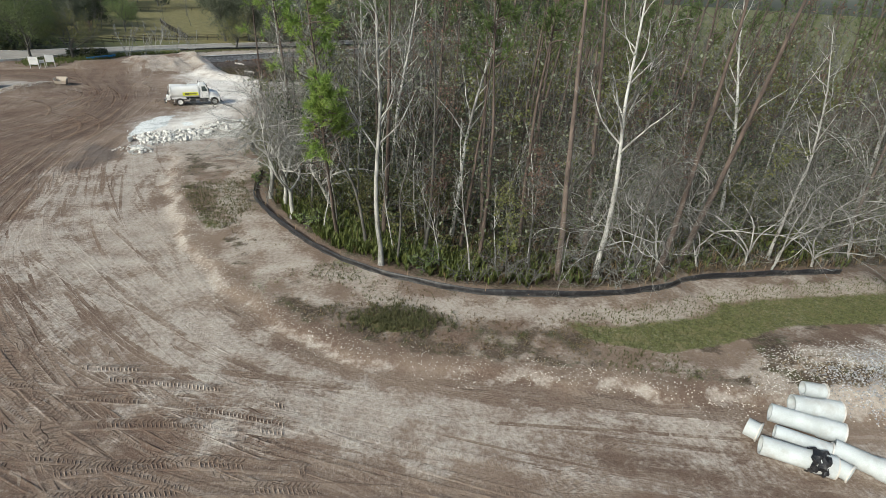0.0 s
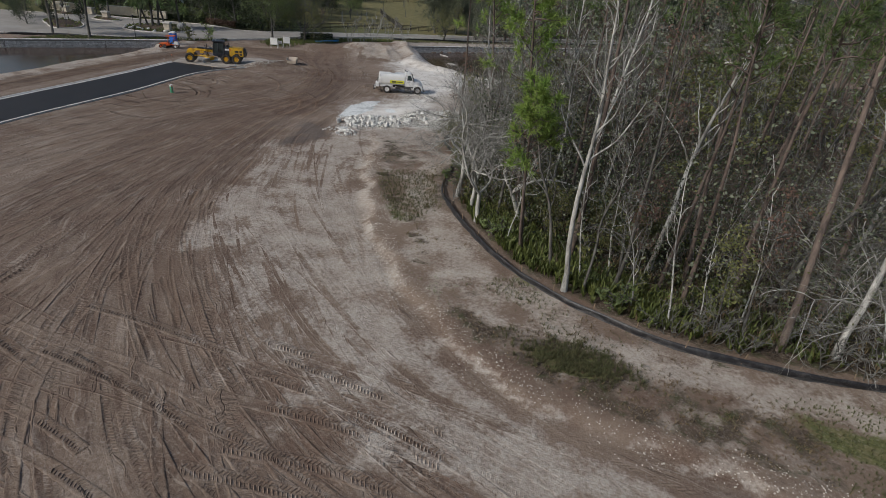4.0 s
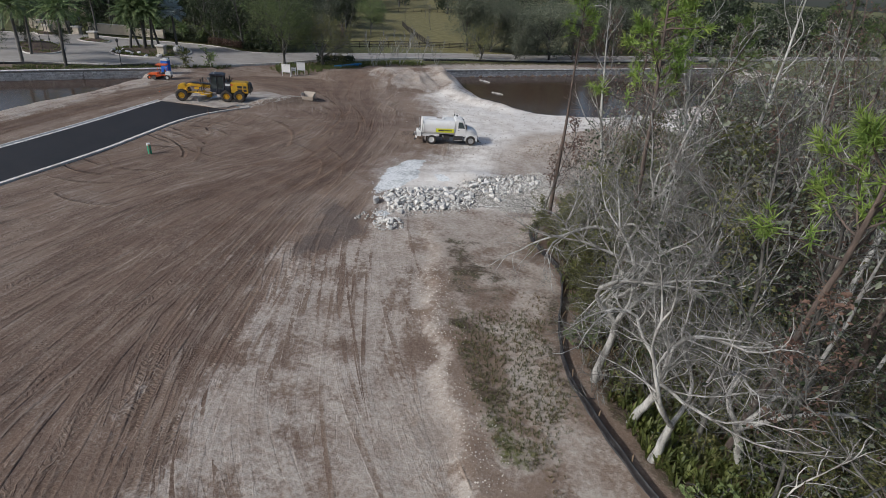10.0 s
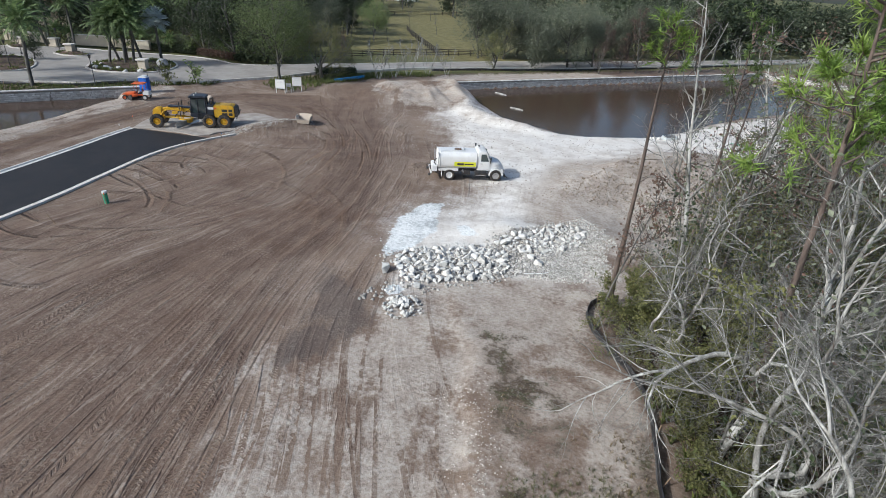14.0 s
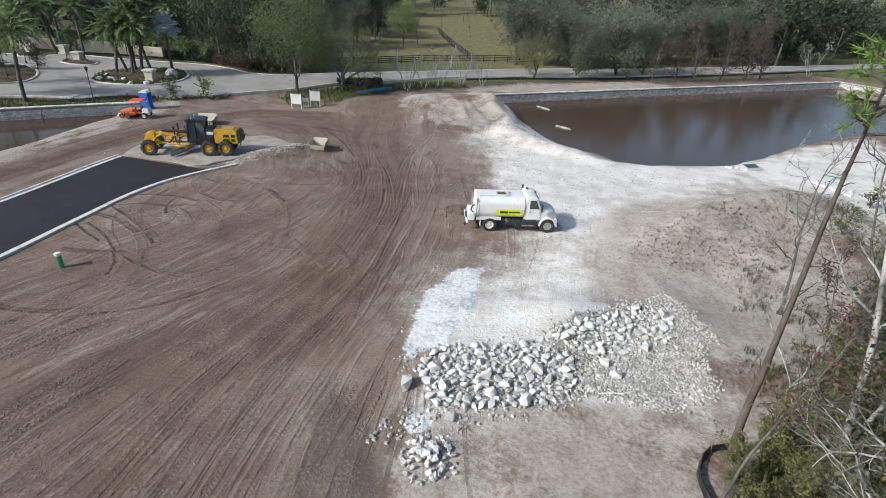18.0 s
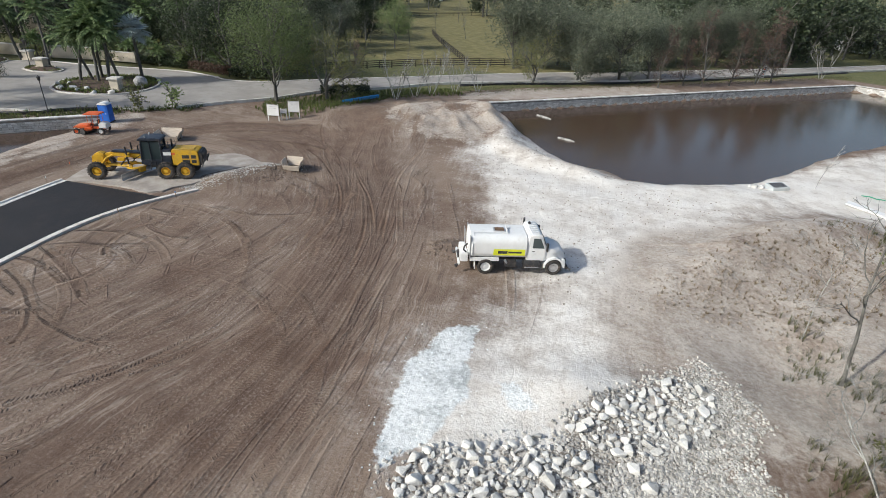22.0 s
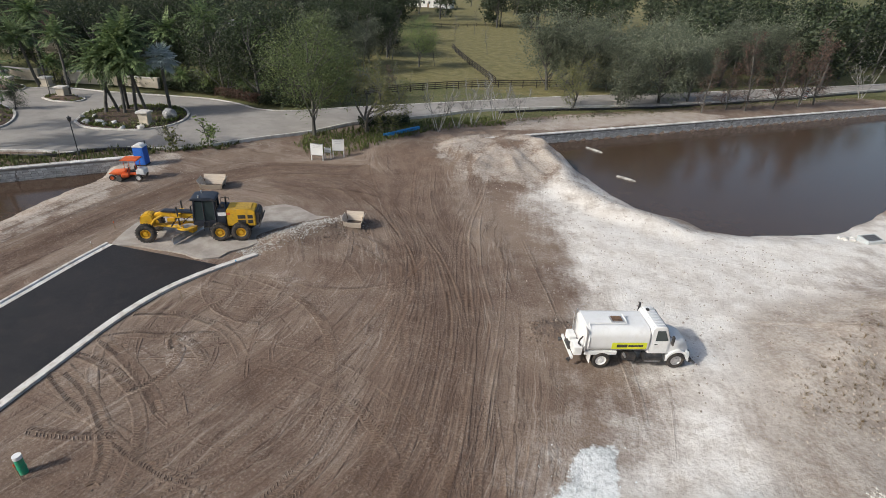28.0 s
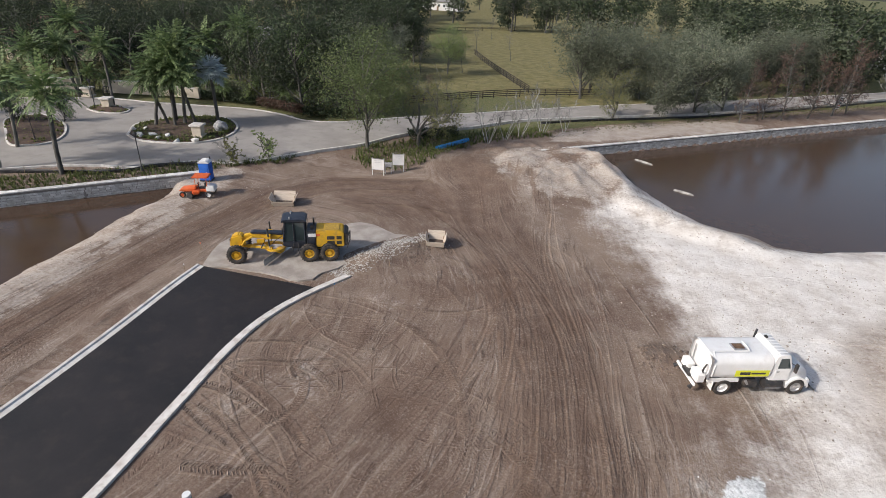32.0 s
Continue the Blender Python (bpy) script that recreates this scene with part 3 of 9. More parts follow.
# the lanes leave the entrance side by side and fan out over the site
guide((-66, 112), (-63, 104), (-58, 96), (-52.5, 86.5), (-48, 79.5))
guide((-74, 96), (-63.1, 93.6), (-54.9, 86.7), (-50.8, 79.8), (-48.0, 72.9), (-46.3, 64.4))
guide((-60, 104), (-57.2, 92.1), (-51.1, 86.4), (-46.7, 79.5), (-43.6, 72), (-42.2, 65.4))
guide((-50, 100), (-49, 92), (-46.6, 83.7), (-44.2, 77.2), (-43.2, 72.0), (-41.1, 65.9))
guide((-51.2, 79.6), (-51.5, 73.5), (-52.1, 68.7), (-53.6, 59), (-56, 46), (-57, 30))
guide((-44.9, 65.0), (-50, 58), (-53.2, 50), (-54.1, 40), (-54, 25))
guide((-43.5, 65.7), (-44.5, 56.7), (-44.8, 49.1), (-44.5, 40), (-43.2, 28), (-41, 16))
guide((-42.7, 66.1), (-42.6, 55.4), (-41.0, 47.5), (-39.3, 40), (-37.3, 32), (-34.5, 22), (-32, 12))
guide((-42.0, 66.5), (-40.5, 55.8), (-38.6, 48.5), (-37, 42.8), (-34, 36), (-31.3, 32.4), (-28.0, 27.5), (-23.5, 22.3), (-16, 16), (-6, 11.5), (10, 8))
guide((-38.2, 57.7), (-37.3, 53.1), (-36.0, 49.0), (-33.0, 43.5), (-29.1, 34), (-24.4, 29.3), (-17.8, 24.6), (-10.5, 20.4), (0, 16.6), (14, 13.5))
guide((-35.7, 55), (-33.9, 50.0), (-31.5, 45.1), (-26.8, 36.8), (-20.6, 31.2), (-12.4, 24.5), (-6.4, 21.3), (4, 18.6), (20, 15.5))
guide((-33.2, 57), (-31.0, 51.0), (-28.3, 46), (-22.5, 38), (-14.6, 29.2), (-8, 24), (0, 20.9), (12, 19.4), (26, 17))
GUIDES.append(offset(BERM, 0.6)[::-1][2:])


class Field:
    """Coordinates along and across the lanes, on a grid of one metre."""

    def __init__(self, x0, x1, y0, y1):
        self.x0, self.y0, self.nx, self.ny = x0, y0, x1 - x0 + 1, y1 - y0 + 1
        X, Y = np.meshgrid(np.arange(x0, x1 + 1.0), np.arange(y0, y1 + 1.0))
        dx, dy = np.zeros_like(X), np.zeros_like(X)
        for line in GUIDES:
            d = np.gradient(line, axis=0)
            d /= np.linalg.norm(d, axis=1)[:, None]
            for (px, py), (tx, ty) in zip(line, d):
                w = 1.0 / ((X - px) ** 2 + (Y - py) ** 2 + 1.5) ** 2
                dx += w * tx
                dy += w * ty
        n = np.maximum(np.hypot(dx, dy), 1e-12)
        self.dx, self.dy = dx / n, dy / n
        self.u, self.v = self.solve(1.0, 0.3, self.dx, self.dy), self.solve(0.08, 1.0, -self.dy, self.dx)

    def solve(self, keep, turn, ax, ay):
        """The scalar whose slope is 1 along (ax, ay) and 0 across it, as nearly as can be."""
        ax, ay = ax[:-1, :-1], ay[:-1, :-1]

        def slope(f):
            return f[:-1, 1:] - f[:-1, :-1], f[1:, :-1] - f[:-1, :-1]

        def back(gx, gy):
            out = np.zeros((self.ny, self.nx))
            out[:-1, 1:] += gx
            out[1:, :-1] += gy
            out[:-1, :-1] -= gx + gy
            return out

        def weigh(gx, gy):
            a, c = keep * (gx * ax + gy * ay), turn * (-gx * ay + gy * ax)
            return a * ax - c * ay, a * ay + c * ax

        f = np.zeros((self.ny, self.nx))
        r = back(keep * ax, keep * ay)
        p, rr = r.copy(), (r * r).sum()
        for _ in range(500):
            q = back(*weigh(*slope(p)))
            a = rr / max((p * q).sum(), 1e-12)
            f += a * p
            r -= a * q
            new_rr = (r * r).sum()
            p, rr = r + p * new_rr / max(rr, 1e-12), new_rr
        return f

    def at(self, grid, x, y):
        fx, fy = np.clip(x - self.x0, 0, self.nx - 1.001), np.clip(y - self.y0, 0, self.ny - 1.001)
        i, j = fx.astype(int), fy.astype(int)
        a, b = fx - i, fy - j
        return (grid[j, i] * (1 - a) + grid[j, i + 1] * a) * (1 - b) + (grid[j + 1, i] * (1 - a) + grid[j + 1, i + 1] * a) * b

    def stream(self, x, y, length):
        """The line that a wheel follows from a place, of about the given length."""
        halves = []
        for sign in (-1, 1):
            p, out = np.array([x, y], float), []
            for _ in range(int(length / 2)):
                q = p + 0.5 * sign * np.array([float(self.at(g, p[:1], p[1:])[0]) for g in (self.dx, self.dy)])
                p = p + sign * np.array([float(self.at(g, q[:1], q[1:])[0]) for g in (self.dx, self.dy)])
                out.append(p)
            halves.append(out)
        return np.array(halves[0][::-1] + [np.array([x, y])] + halves[1])


FLOW = Field(-68, 34, 4, 114)


def height(x, y, fine=True):
    """Height of the ground."""
    z = 0.10 * wave_noise(x, y, 14, 3) + 0.03 * wave_noise(x, y, 1.6, 4)
    # raised strip between the haul road and the woods
    _, s = line_field(BERM, x, y)
    z = z + 0.26 * smooth(-s + 0.75 * wave_noise(x, y, 1.3, 9) + 0.8 * wave_noise(x, y, 3.8, 10), -0.3, 0.3) * smooth(-s, 24, 14) * smooth(y, 62, 50)
    z = z + 0.05 * np.exp(-((s + 0.3 + 0.5 * wave_noise(x, y, 3.0, 14)) / 0.4) ** 2) * smooth(y, 58, 50) * smooth(wave_noise(x, y, 1.7, 12), -0.5, 0.6)
    # sand heaps and the bank by the eastern pond
    for cx, cy, r1, r2, a, h in ((-56.5, 110.5, 10, 6.5, 0.95, 1.5), (-50, 113, 7, 4, 0.8, 0.9), (-21, 87, 8.5, 2.6, 0.9, 1.3), (-14.5, 94.5, 7, 3.2, 0.7, 1.0), (-68, 107, 5, 3, 0.6, 0.5),
                                 (-28.5, 68.8, 3.2, 1.6, 0.6, 0.55), (-39.4, 79.6, 1.3, 0.9, 0.3, 0.35), (-61, 83.8, 4.6, 1.5, 1.05, 0.75), (23, 22.2, 4.2, 2.8, 0.1, 1.0)):
        dx, dy = x - cx, y - cy
        px, py = dx * math.cos(a) + dy * math.sin(a), -dx * math.sin(a) + dy * math.cos(a)
        z = z + h * np.exp(-(px / r1) ** 2 - (py / r2) ** 2) * (1 + 0.22 * wave_noise(x, y, 2.2, 5))
    z = z + (0.16 * wave_noise(x, y, 5.5, 35) + 0.06 * wave_noise(x * 0.8 - y * 0.6, (x * 0.6 + y * 0.8) * 0.3, 1.3, 36)) * smooth(inside(WHITE_SAND, x, y), 0, 4)
    # high bank round the eastern pond and gullies washed down the sand hill
    d = -inside(POND_E, x, y)
    z = z + 0.75 * np.exp(-((d - 4.2 + 0.8 * wave_noise(x, y, 5, 37)) / 1.7) ** 2) * smooth(x, -57, -52) * smooth(x, -27, -38) * smooth(y, 128, 120)
    ax, ay = x + 54.5, y - 114
    far_out = np.hypot(ax, ay)
    z = z + (0.4 * wave_noise(np.arctan2(ay, ax) * 9, far_out * 0.15, 1.0, 38, 3) + 0.3 * wave_noise(x, y, 1.9, 39)) * smooth(far_out, 1.5, 4) * smooth(far_out, 13, 7)
    # washed-out hollow beside the woods
    z = z - 0.7 * np.exp(-((x + 18.5) / 3.2) ** 2 - ((y - 76) / 4.5) ** 2)
    if fine:
        # wheel ruts
        fu, fv = FLOW.at(FLOW.u, x, y), FLOW.at(FLOW.v, x, y)
        _, sb = line_field(BERM, x, y)
        on = smooth(sb, -0.2, 1.2) * smooth(x, -66, -63) * smooth(x, 33, 28) * smooth(y, 5, 9) * smooth(y, 108, 98) * (1 - 0.7 * smooth(inside(WHITE_SAND, x, y), -2, 3))
        z = z + on * smooth(wave_noise(x, y, 7, 25, 2), -0.5, 0.5) * (0.045 * wave_noise(fv + 0.5 * wave_noise(x, y, 9, 26), fu * 0.08, 2.1, 21, 2) + 0.012 * wave_noise(fv + 40, fu * 0.12, 1.0, 24, 1))
        u, s = line_field(HAUL, x, y)
        w = wave_noise(x, y, 22, 23, 2)
        for v in np.random.RandomState(23).uniform(-2.6, 2.6, 4):
            q = (s - v - 0.9 * w) / 0.6
            z = z + smooth(u, 0, 6) * (0.03 * np.exp(-(np.abs(q) - 1.5) ** 2 * 2) - 0.06 * np.exp(-q * q))
    # paved road and its bed stay level
    _, sr = line_field(ROAD_R, x, y)
    _, sl = line_field(ROAD_L, x, y)
    bed = smooth(np.minimum(sr, -sl), -1.2, -0.2) * smooth(y, 82, 79.5)
    z = z * (1 - bed) - 0.05 * bed
    # ponds
    for poly, wall in ((POND_E, WALL_E), (POND_W, WALL_W)):
        d = inside(poly, x, y)
        _, w = line_field(np.array(wall), x, y)
        near_wall = np.abs(w) < 1.4
        d = d + np.where(near_wall, 0, 0.5 * wave_noise(x, y, 3.5, 31, 2))
        bank = np.where(near_wall, 0.3, 3.4 - 1.5 * smooth(x, -36, -44) + 0.9 * wave_noise(x, y, 6, 33, 2))
        shore = np.where(d > 0, WATER - 0.22 * np.minimum(d, 5), WATER + (z - WATER) * np.clip(-d / bank, 0, 1) ** 0.8)
        z = np.where(d > -bank, shore, z)
        behind = np.where(poly is POND_E, w, -w)
        z = z + np.where((np.abs(w) < 8) & (d <= -0.3) & (behind > 0), 0.25, 0)
    return z


def track_lines():
    """Single wheel tracks: centre line, half width and depth of tread."""
    rng = np.random.RandomState(61)
    out = []
    area = [(-60, 20), (-61, 45), (-60, 58), (-54, 78), (-59, 90), (-68, 98), (-62, 104), (-50, 94), (-42, 84), (-37, 70), (-36, 60), (-30, 54), (-25, 46), (-17, 34), (-8, 25.5), (6, 21.5), (24, 18), (24, 8), (-20, 6), (-45, 10)]
    p = np.array(area)
    seeds = []
    while len(seeds) < 300:
        x, y = rng.uniform(p[:, 0].min(), p[:, 0].max()), rng.uniform(p[:, 1].min(), p[:, 1].max())
        if float(inside(area, np.array([x]), np.array([y]))[0]) > 0.5 and (y > 22 or rng.rand() < 0.6):
            seeds.append((x, y))
    for x, y in seeds:
        line = FLOW.stream(x, y, rng.choice((rng.uniform(5, 14), rng.uniform(14, 34))))
        sway = rng.choice((0.03, 0.1, 0.2)) * rng.uniform(-1, 1) * np.arange(len(line)) + rng.uniform(0.2, 0.8) * np.sin(np.arange(len(line)) / rng.uniform(7, 14) + rng.uniform(0, 6))
        d = np.gradient(line, axis=0)
        d /= np.linalg.norm(d, axis=1)[:, None]
        side = np.stack([-d[:, 1], d[:, 0]], -1)
        for g in ((0, 2.0) if rng.rand() < 0.6 else (0,)):
            out.append((line + side * (sway + g)[:, None], rng.uniform(0.13, 0.23), rng.uniform(0.35, 0.9)))
    for x, y in ((-50.8, 79.8), (-47.5, 78), (-45.2, 76), (-52, 72), (-43.6, 70), (-42.5, 60), (-40, 52), (-46.5, 60), (-49.5, 66), (-38, 50), (-48.5, 86), (-37, 42), (-28, 32)):
        line = FLOW.stream(x, y, rng.uniform(26, 44))
        for g in (0, 2.0):
            out.append((line + (g * 0.8, -g * 0.6) + 0.3 * np.sin(np.arange(len(line)) / 9 + x)[:, None], rng.uniform(0.16, 0.22), 1.0))
    for line in (TURN_A, TURN_B, TURN_C, TURN_D, TURN_E, TURN_F, TURN_G, TURN_H, TURN_I, TURN_J, TURN_K, TURN_L):
        out.append((catmull(line, 1.0), 0.3, 1.0))
    for lane, lo, hi, k in ((HAUL, -3.2, 3.0, 20),):
        cum = np.concatenate([[0], np.cumsum(np.hypot(*np.diff(lane, axis=0).T))])
        side = offset(lane, 1.0) - lane
        for _ in range(k):
            u0 = rng.uniform(0.1, 0.75) * cum[-1]
            j = np.arange(len(lane))[(cum > u0) & (cum < u0 + rng.uniform(14, 38))]
            if len(j) > 4:
                v = rng.uniform(lo, hi) + rng.uniform(-0.08, 0.08) * (cum[j] - u0) + 0.4 * np.sin(cum[j] / 9 + u0)
                for g in (0, 1.95):
                    out.append((lane[j] + side[j] * (v + g)[:, None], rng.uniform(0.18, 0.28), 1.0))
    for _ in range(26):
        c, r0, a0 = (rng.uniform(-63, -50), rng.uniform(54, 84)), rng.uniform(3, 11), rng.uniform(0, 6.3)
        t = a0 + np.linspace(0, rng.uniform(0.8, 2.6), 14)
        for g in (0, 2.0):
            out.append((np.stack([c[0] + (r0 + g) * np.cos(t), c[1] + (r0 + g) * np.sin(t)], -1), rng.uniform(0.2, 0.28), rng.choice((0.7, 1.0))))
    for y0 in np.linspace(4, 18.5, 22):
        for x0 in (-36, -25, -14):
            if rng.rand() < 0.8:
                n, a = rng.uniform(7, 15), rng.uniform(-0.16, 0.1)
                t = np.linspace(0, 1, 9)
                out.append((np.stack([x0 + rng.uniform(-3, 3) + n * t, y0 + 0.12 * x0 + 4 + n * t * a + 0.5 * np.sin(t * 3)], -1), rng.uniform(0.2, 0.28), 1.0))
    for x0, y0, a, n in ((-33, 73, 1.9, 9), (-31.5, 72, 1.7, 7), (-44, 98, 0.6, 16), (-38, 92, 0.3, 18), (-30, 86, 0.1, 16), (-52, 106, 1.0, 9), (-55, 104, 1.2, 8)):
        t = np.linspace(0, 1, 8)
        out.append((np.stack([x0 + n * t * math.cos(a), y0 + n * t * math.sin(a) + 0.6 * np.sin(t * 4)], -1), 0.24, 0.5))
    return out


TURN_A = [(-63.5, 64.0), (-60.0, 63.1), (-57.7, 62.1), (-55.5, 60.6), (-54.5, 59.2)]
TURN_B = [(-64.0, 66.6), (-60.2, 65.7), (-57.4, 64.6), (-55.4, 63.5)]
TURN_C = [(-56.6, 75.7), (-56.1, 71.9), (-54.4, 68.6), (-52.7, 66.9), (-50.4, 66.5), (-48.0, 67.1), (-46.2, 68.2), (-45.3, 69.9), (-45.5, 72.6)]
TURN_D = [(-54.5, 74.6), (-54.5, 71.4), (-52.9, 68.9), (-50.6, 67.8), (-48.0, 68.3), (-46.5, 69.6)]
TURN_E = [(-63.4, 73.5), (-59.8, 74.4), (-56.4, 75.5)]
TURN_F = [(-63.1, 75.8), (-59.3, 76.6), (-56.4, 77.2)]
TURN_G = [(-62.9, 67.3), (-60.1, 68.5), (-57.6, 70.0)]
TURN_H = [(-60.3, 66.0), (-58.3, 67.1), (-56.1, 68.1)]
TURN_I = [(-60.2, 60.1), (-57.7, 60.9), (-55.7, 62.0)]
TURN_J = [(-63.2, 61.8), (-60.6, 61.8), (-58.2, 62.1)]
TURN_K = [(-53.7, 84.3), (-47.4, 74.5), (-45.2, 68.1), (-44.4, 64.0)]
TURN_L = [(-63.8, 63.5), (-59.6, 62.3), (-55.2, 61.7)]


GRID = []


def site_height(x, y):
    """Height of the built ground at one place."""
    xs, ys, zz = GRID
    i, j = int(np.clip(np.searchsorted(xs, x) - 1, 0, len(xs) - 2)), int(np.clip(np.searchsorted(ys, y) - 1, 0, len(ys) - 2))
    a, b = (x - xs[i]) / (xs[i + 1] - xs[i]), (y - ys[j]) / (ys[j + 1] - ys[j])
    return float((zz[j, i] * (1 - a) + zz[j, i + 1] * a) * (1 - b) + (zz[j + 1, i] * (1 - a) + zz[j + 1, i + 1] * a) * b)


def zones(x, y):
    """Which soil lies where: two sets of four weights, and the lane's own coordinates."""
    soft = lambda poly, w: smooth(inside(poly, x, y), -w, w)
    _, sb = line_field(BERM, x, y)
    ul, sl = line_field(LANE, x, y)
    uh, sh = line_field(HAUL, x, y)
    _, sf = line_field(SILT, x, y)
    forest = inside(FOREST, x, y)
    edge = inside(WHITE_SAND, x, y) + 2.4 * wave_noise(x, y, 7, 45) + 1.2 * wave_noise(x, y, 2.2, 46)
    white = smooth(edge, -3.6, 5.0) * (1 - 0.85 * smooth(np.hypot((x + 58) / 14, (y - 109) / 13) + 0.35 * wave_noise(x, y, 5, 55), 1.15, 0.5))
    white = white * (0.7 + 0.3 * smooth(wave_noise(x, y, 8, 58) + 0.4 * wave_noise(x, y, 1.6, 59) + 0.25 * smooth(y, 66, 84), -0.45, 0.35))
    white = white * (1 - 0.52 * smooth(np.hypot((x + 21) / 7.5, (y - 74) / 11) + 0.35 * wave_noise(x, y, 4, 60), 1.15, 0.5))
    white = white * (1 - 0.5 * smooth(np.hypot((x + 15) / 9, (y - 92) / 10) + 0.3 * wave_noise(x, y, 4, 66), 1.2, 0.6))
    white = white * (1 - 0.42 * smooth(np.hypot((x + 20.5) / 8, (y - 84) / 5.5) + 0.3 * wave_noise(x, y, 3, 70), 1.15, 0.6))
    white = white * (1 - 0.5 * smooth(y, 66, 57) * smooth(x, -32, -28)) * (1 - 0.6 * smooth(y, 66, 60) * smooth(x, -32, -35))
    _, sd = line_field(DARK_LANE, x, y)
    wob = 1.6 * wave_noise(x, y, 9, 52)
    dark = smooth(np.abs(sd + wob), 5.5, 1.0) * smooth(y, 36, 60) * (1 - 0.6 * smooth(y, 98, 106))
    dark = np.maximum(dark, smooth(np.abs(sh), 3.0, 0.8) * 0.95)
    dark = np.maximum(dark, 0.5 * smooth(sl, 5, 11) * smooth(sl, 30, 20) * smooth(ul, 70, 90) * smooth(y, 74, 64))
    dark = np.maximum(dark, (0.5 + 0.5 * wave_noise(x, y, 3.5, 72)) * smooth(inside([(-64, 50), (-65, 72), (-62, 80), (-52, 86), (-47, 74), (-50, 60), (-57, 46)], x, y), -1, 4))
    dark = np.maximum(dark, 0.8 * smooth(np.hypot((x + 62) / 6, (y - 106) / 7), 1.2, 0.4))
    dark = np.maximum(dark, smooth(np.hypot((x + 66) / 9, (y - 95) / 6), 1.2, 0.5))
    pale = 0.95 * np.exp(-((sb - 0.2 - 0.75 * wave_noise(x, y, 1.3, 9) - 0.8 * wave_noise(x, y, 3.8, 10)) / 0.65) ** 2) * smooth(y, 60, 52) * (0.62 + 1.0 * wave_noise(x, y, 1.6, 16))
    pale = np.maximum(pale, 0.8 * np.exp(-((sb - 3.2) / 2.2) ** 2) * smooth(y, 34, 42) * smooth(y, 60, 54))
    pale = np.maximum(pale, (0.6 + 0.5 * wave_noise(x, y, 3.5, 57)) * soft([(-33.6, 47.6), (-33, 40), (-31.6, 34), (-27, 26), (-18, 22), (-8, 20), (-8, 25), (-15, 33), (-19.6, 41), (-23.6, 49), (-26, 58), (-31, 56)], 2.0))
    pale = np.maximum(pale, (0.62 + 0.28 * wave_noise(x, y, 6, 69)) * smooth(sl, 20, 3) * smooth(sl, -1, 0.5) * smooth(y, 10, 18) * smooth(y, 58, 44))
    pale = np.maximum(pale, 0.8 * soft([(15, 22.5), (19, 24.2), (30, 26.5), (40, 27), (40, 20), (22, 19), (17, 19.8)], 1.2))
    pale = np.maximum(pale, (0.75 + 0.3 * wave_noise(x, y, 3, 67)) * smooth(-inside(POND_W, x, y) + 1.2 * wave_noise(x, y, 4, 68), 7.5, 4.0) * smooth(x, -95, -88))
    pale = np.maximum(pale, smooth(inside([(-64, 58), (-65, 72), (-62, 80), (-52, 84), (-50, 74), (-54, 64), (-57, 56)], x, y), -1, 3) * (0.2 + 0.55 * wave_noise(x, y, 3.2, 47)))
    pale = np.maximum(pale, 0.95 * soft([(-57, 123), (-50, 127.5), (-28, 150.5), (-26, 154.5), (-36, 152), (-50, 140), (-57, 130)], 2.0))
    pale = np.maximum(pale, (0.6 + 0.5 * wave_noise(x, y, 3.5, 73)) * smooth(np.hypot((x + 53) / 9, (y - 111) / 11), 1.2, 0.6))
    pale = np.maximum(pale, (0.85 + 0.3 * wave_noise(x, y, 4, 74)) * smooth(np.hypot((x + 19) / 11, (y - 81) / 14), 1.2, 0.7))
    pale = np.maximum(pale, (0.75 + 0.5 * wave_noise(x, y, 2.8, 75)) * soft([(-30.5, 51), (-25, 48), (-19, 55), (-18, 63), (-24, 63), (-31.5, 59)], 2.0))
    chalk = np.maximum(soft(CHALK, 1.0), 0.8 * soft([(-32, 67.4), (-30.6, 68), (-29.4, 66.4), (-30.7, 65.2)], 0.9))
    chalk = np.where(chalk > 0.02, chalk + 0.5 * wave_noise(x, y, 1.9, 62, 2), chalk)
    chalk = np.maximum(chalk, 0.9 * smooth(np.hypot(x + 32.2, y - 57), 0.9, 0.4))
    litter = smooth(forest, -1.4, 1.2) * (1 - white * smooth(forest, 3, 0))
    strip = smooth(-sb, 0.2, 1.5) * smooth(-forest, 0, 1.5) * smooth(y, 60, 52)
    blotch = wave_noise(x, y, 5.5, 41)
    turf = strip * (0.4 + 0.7 * blotch) * smooth(x, 9, 5) * (1 - 0.6 * smooth(y, 34, 42))
    turf = np.maximum(turf, 1.0 * soft([(7.4, 26.7), (9.4, 24.6), (13.2, 23.8), (17.2, 25), (22.2, 27.2), (31, 28.2), (60, 30), (60, 36), (33, 34.4), (20.6, 31.4), (16, 29.4), (10.2, 28)], 0.7))
    turf = np.maximum(turf, 0.75 * smooth(np.hypot((x + 2) / 2.8, (y - 25.6) / 1.4) + 0.5 * wave_noise(x, y, 1.5, 48), 1.4, 0.3))
    # beyond the ponds
    _, we = line_field(np.array(WALL_E), x, y)
    far = np.maximum(smooth(we, 8, 12) * smooth(y, 112, 122), smooth(y - 1.22 * x, 214, 222) * smooth(x, -73, -76))
    far = np.maximum(far, smooth(x + y * 0.2, -122, -140))
    far = np.maximum(far, smooth(y, 185, 200))
    turf = np.maximum(turf, far * (1 - pale))
    path = np.exp(-((np.abs(sf) - 2.0 + 0.9 * wave_noise(x, y, 4, 49)) / 1.5) ** 2) * strip
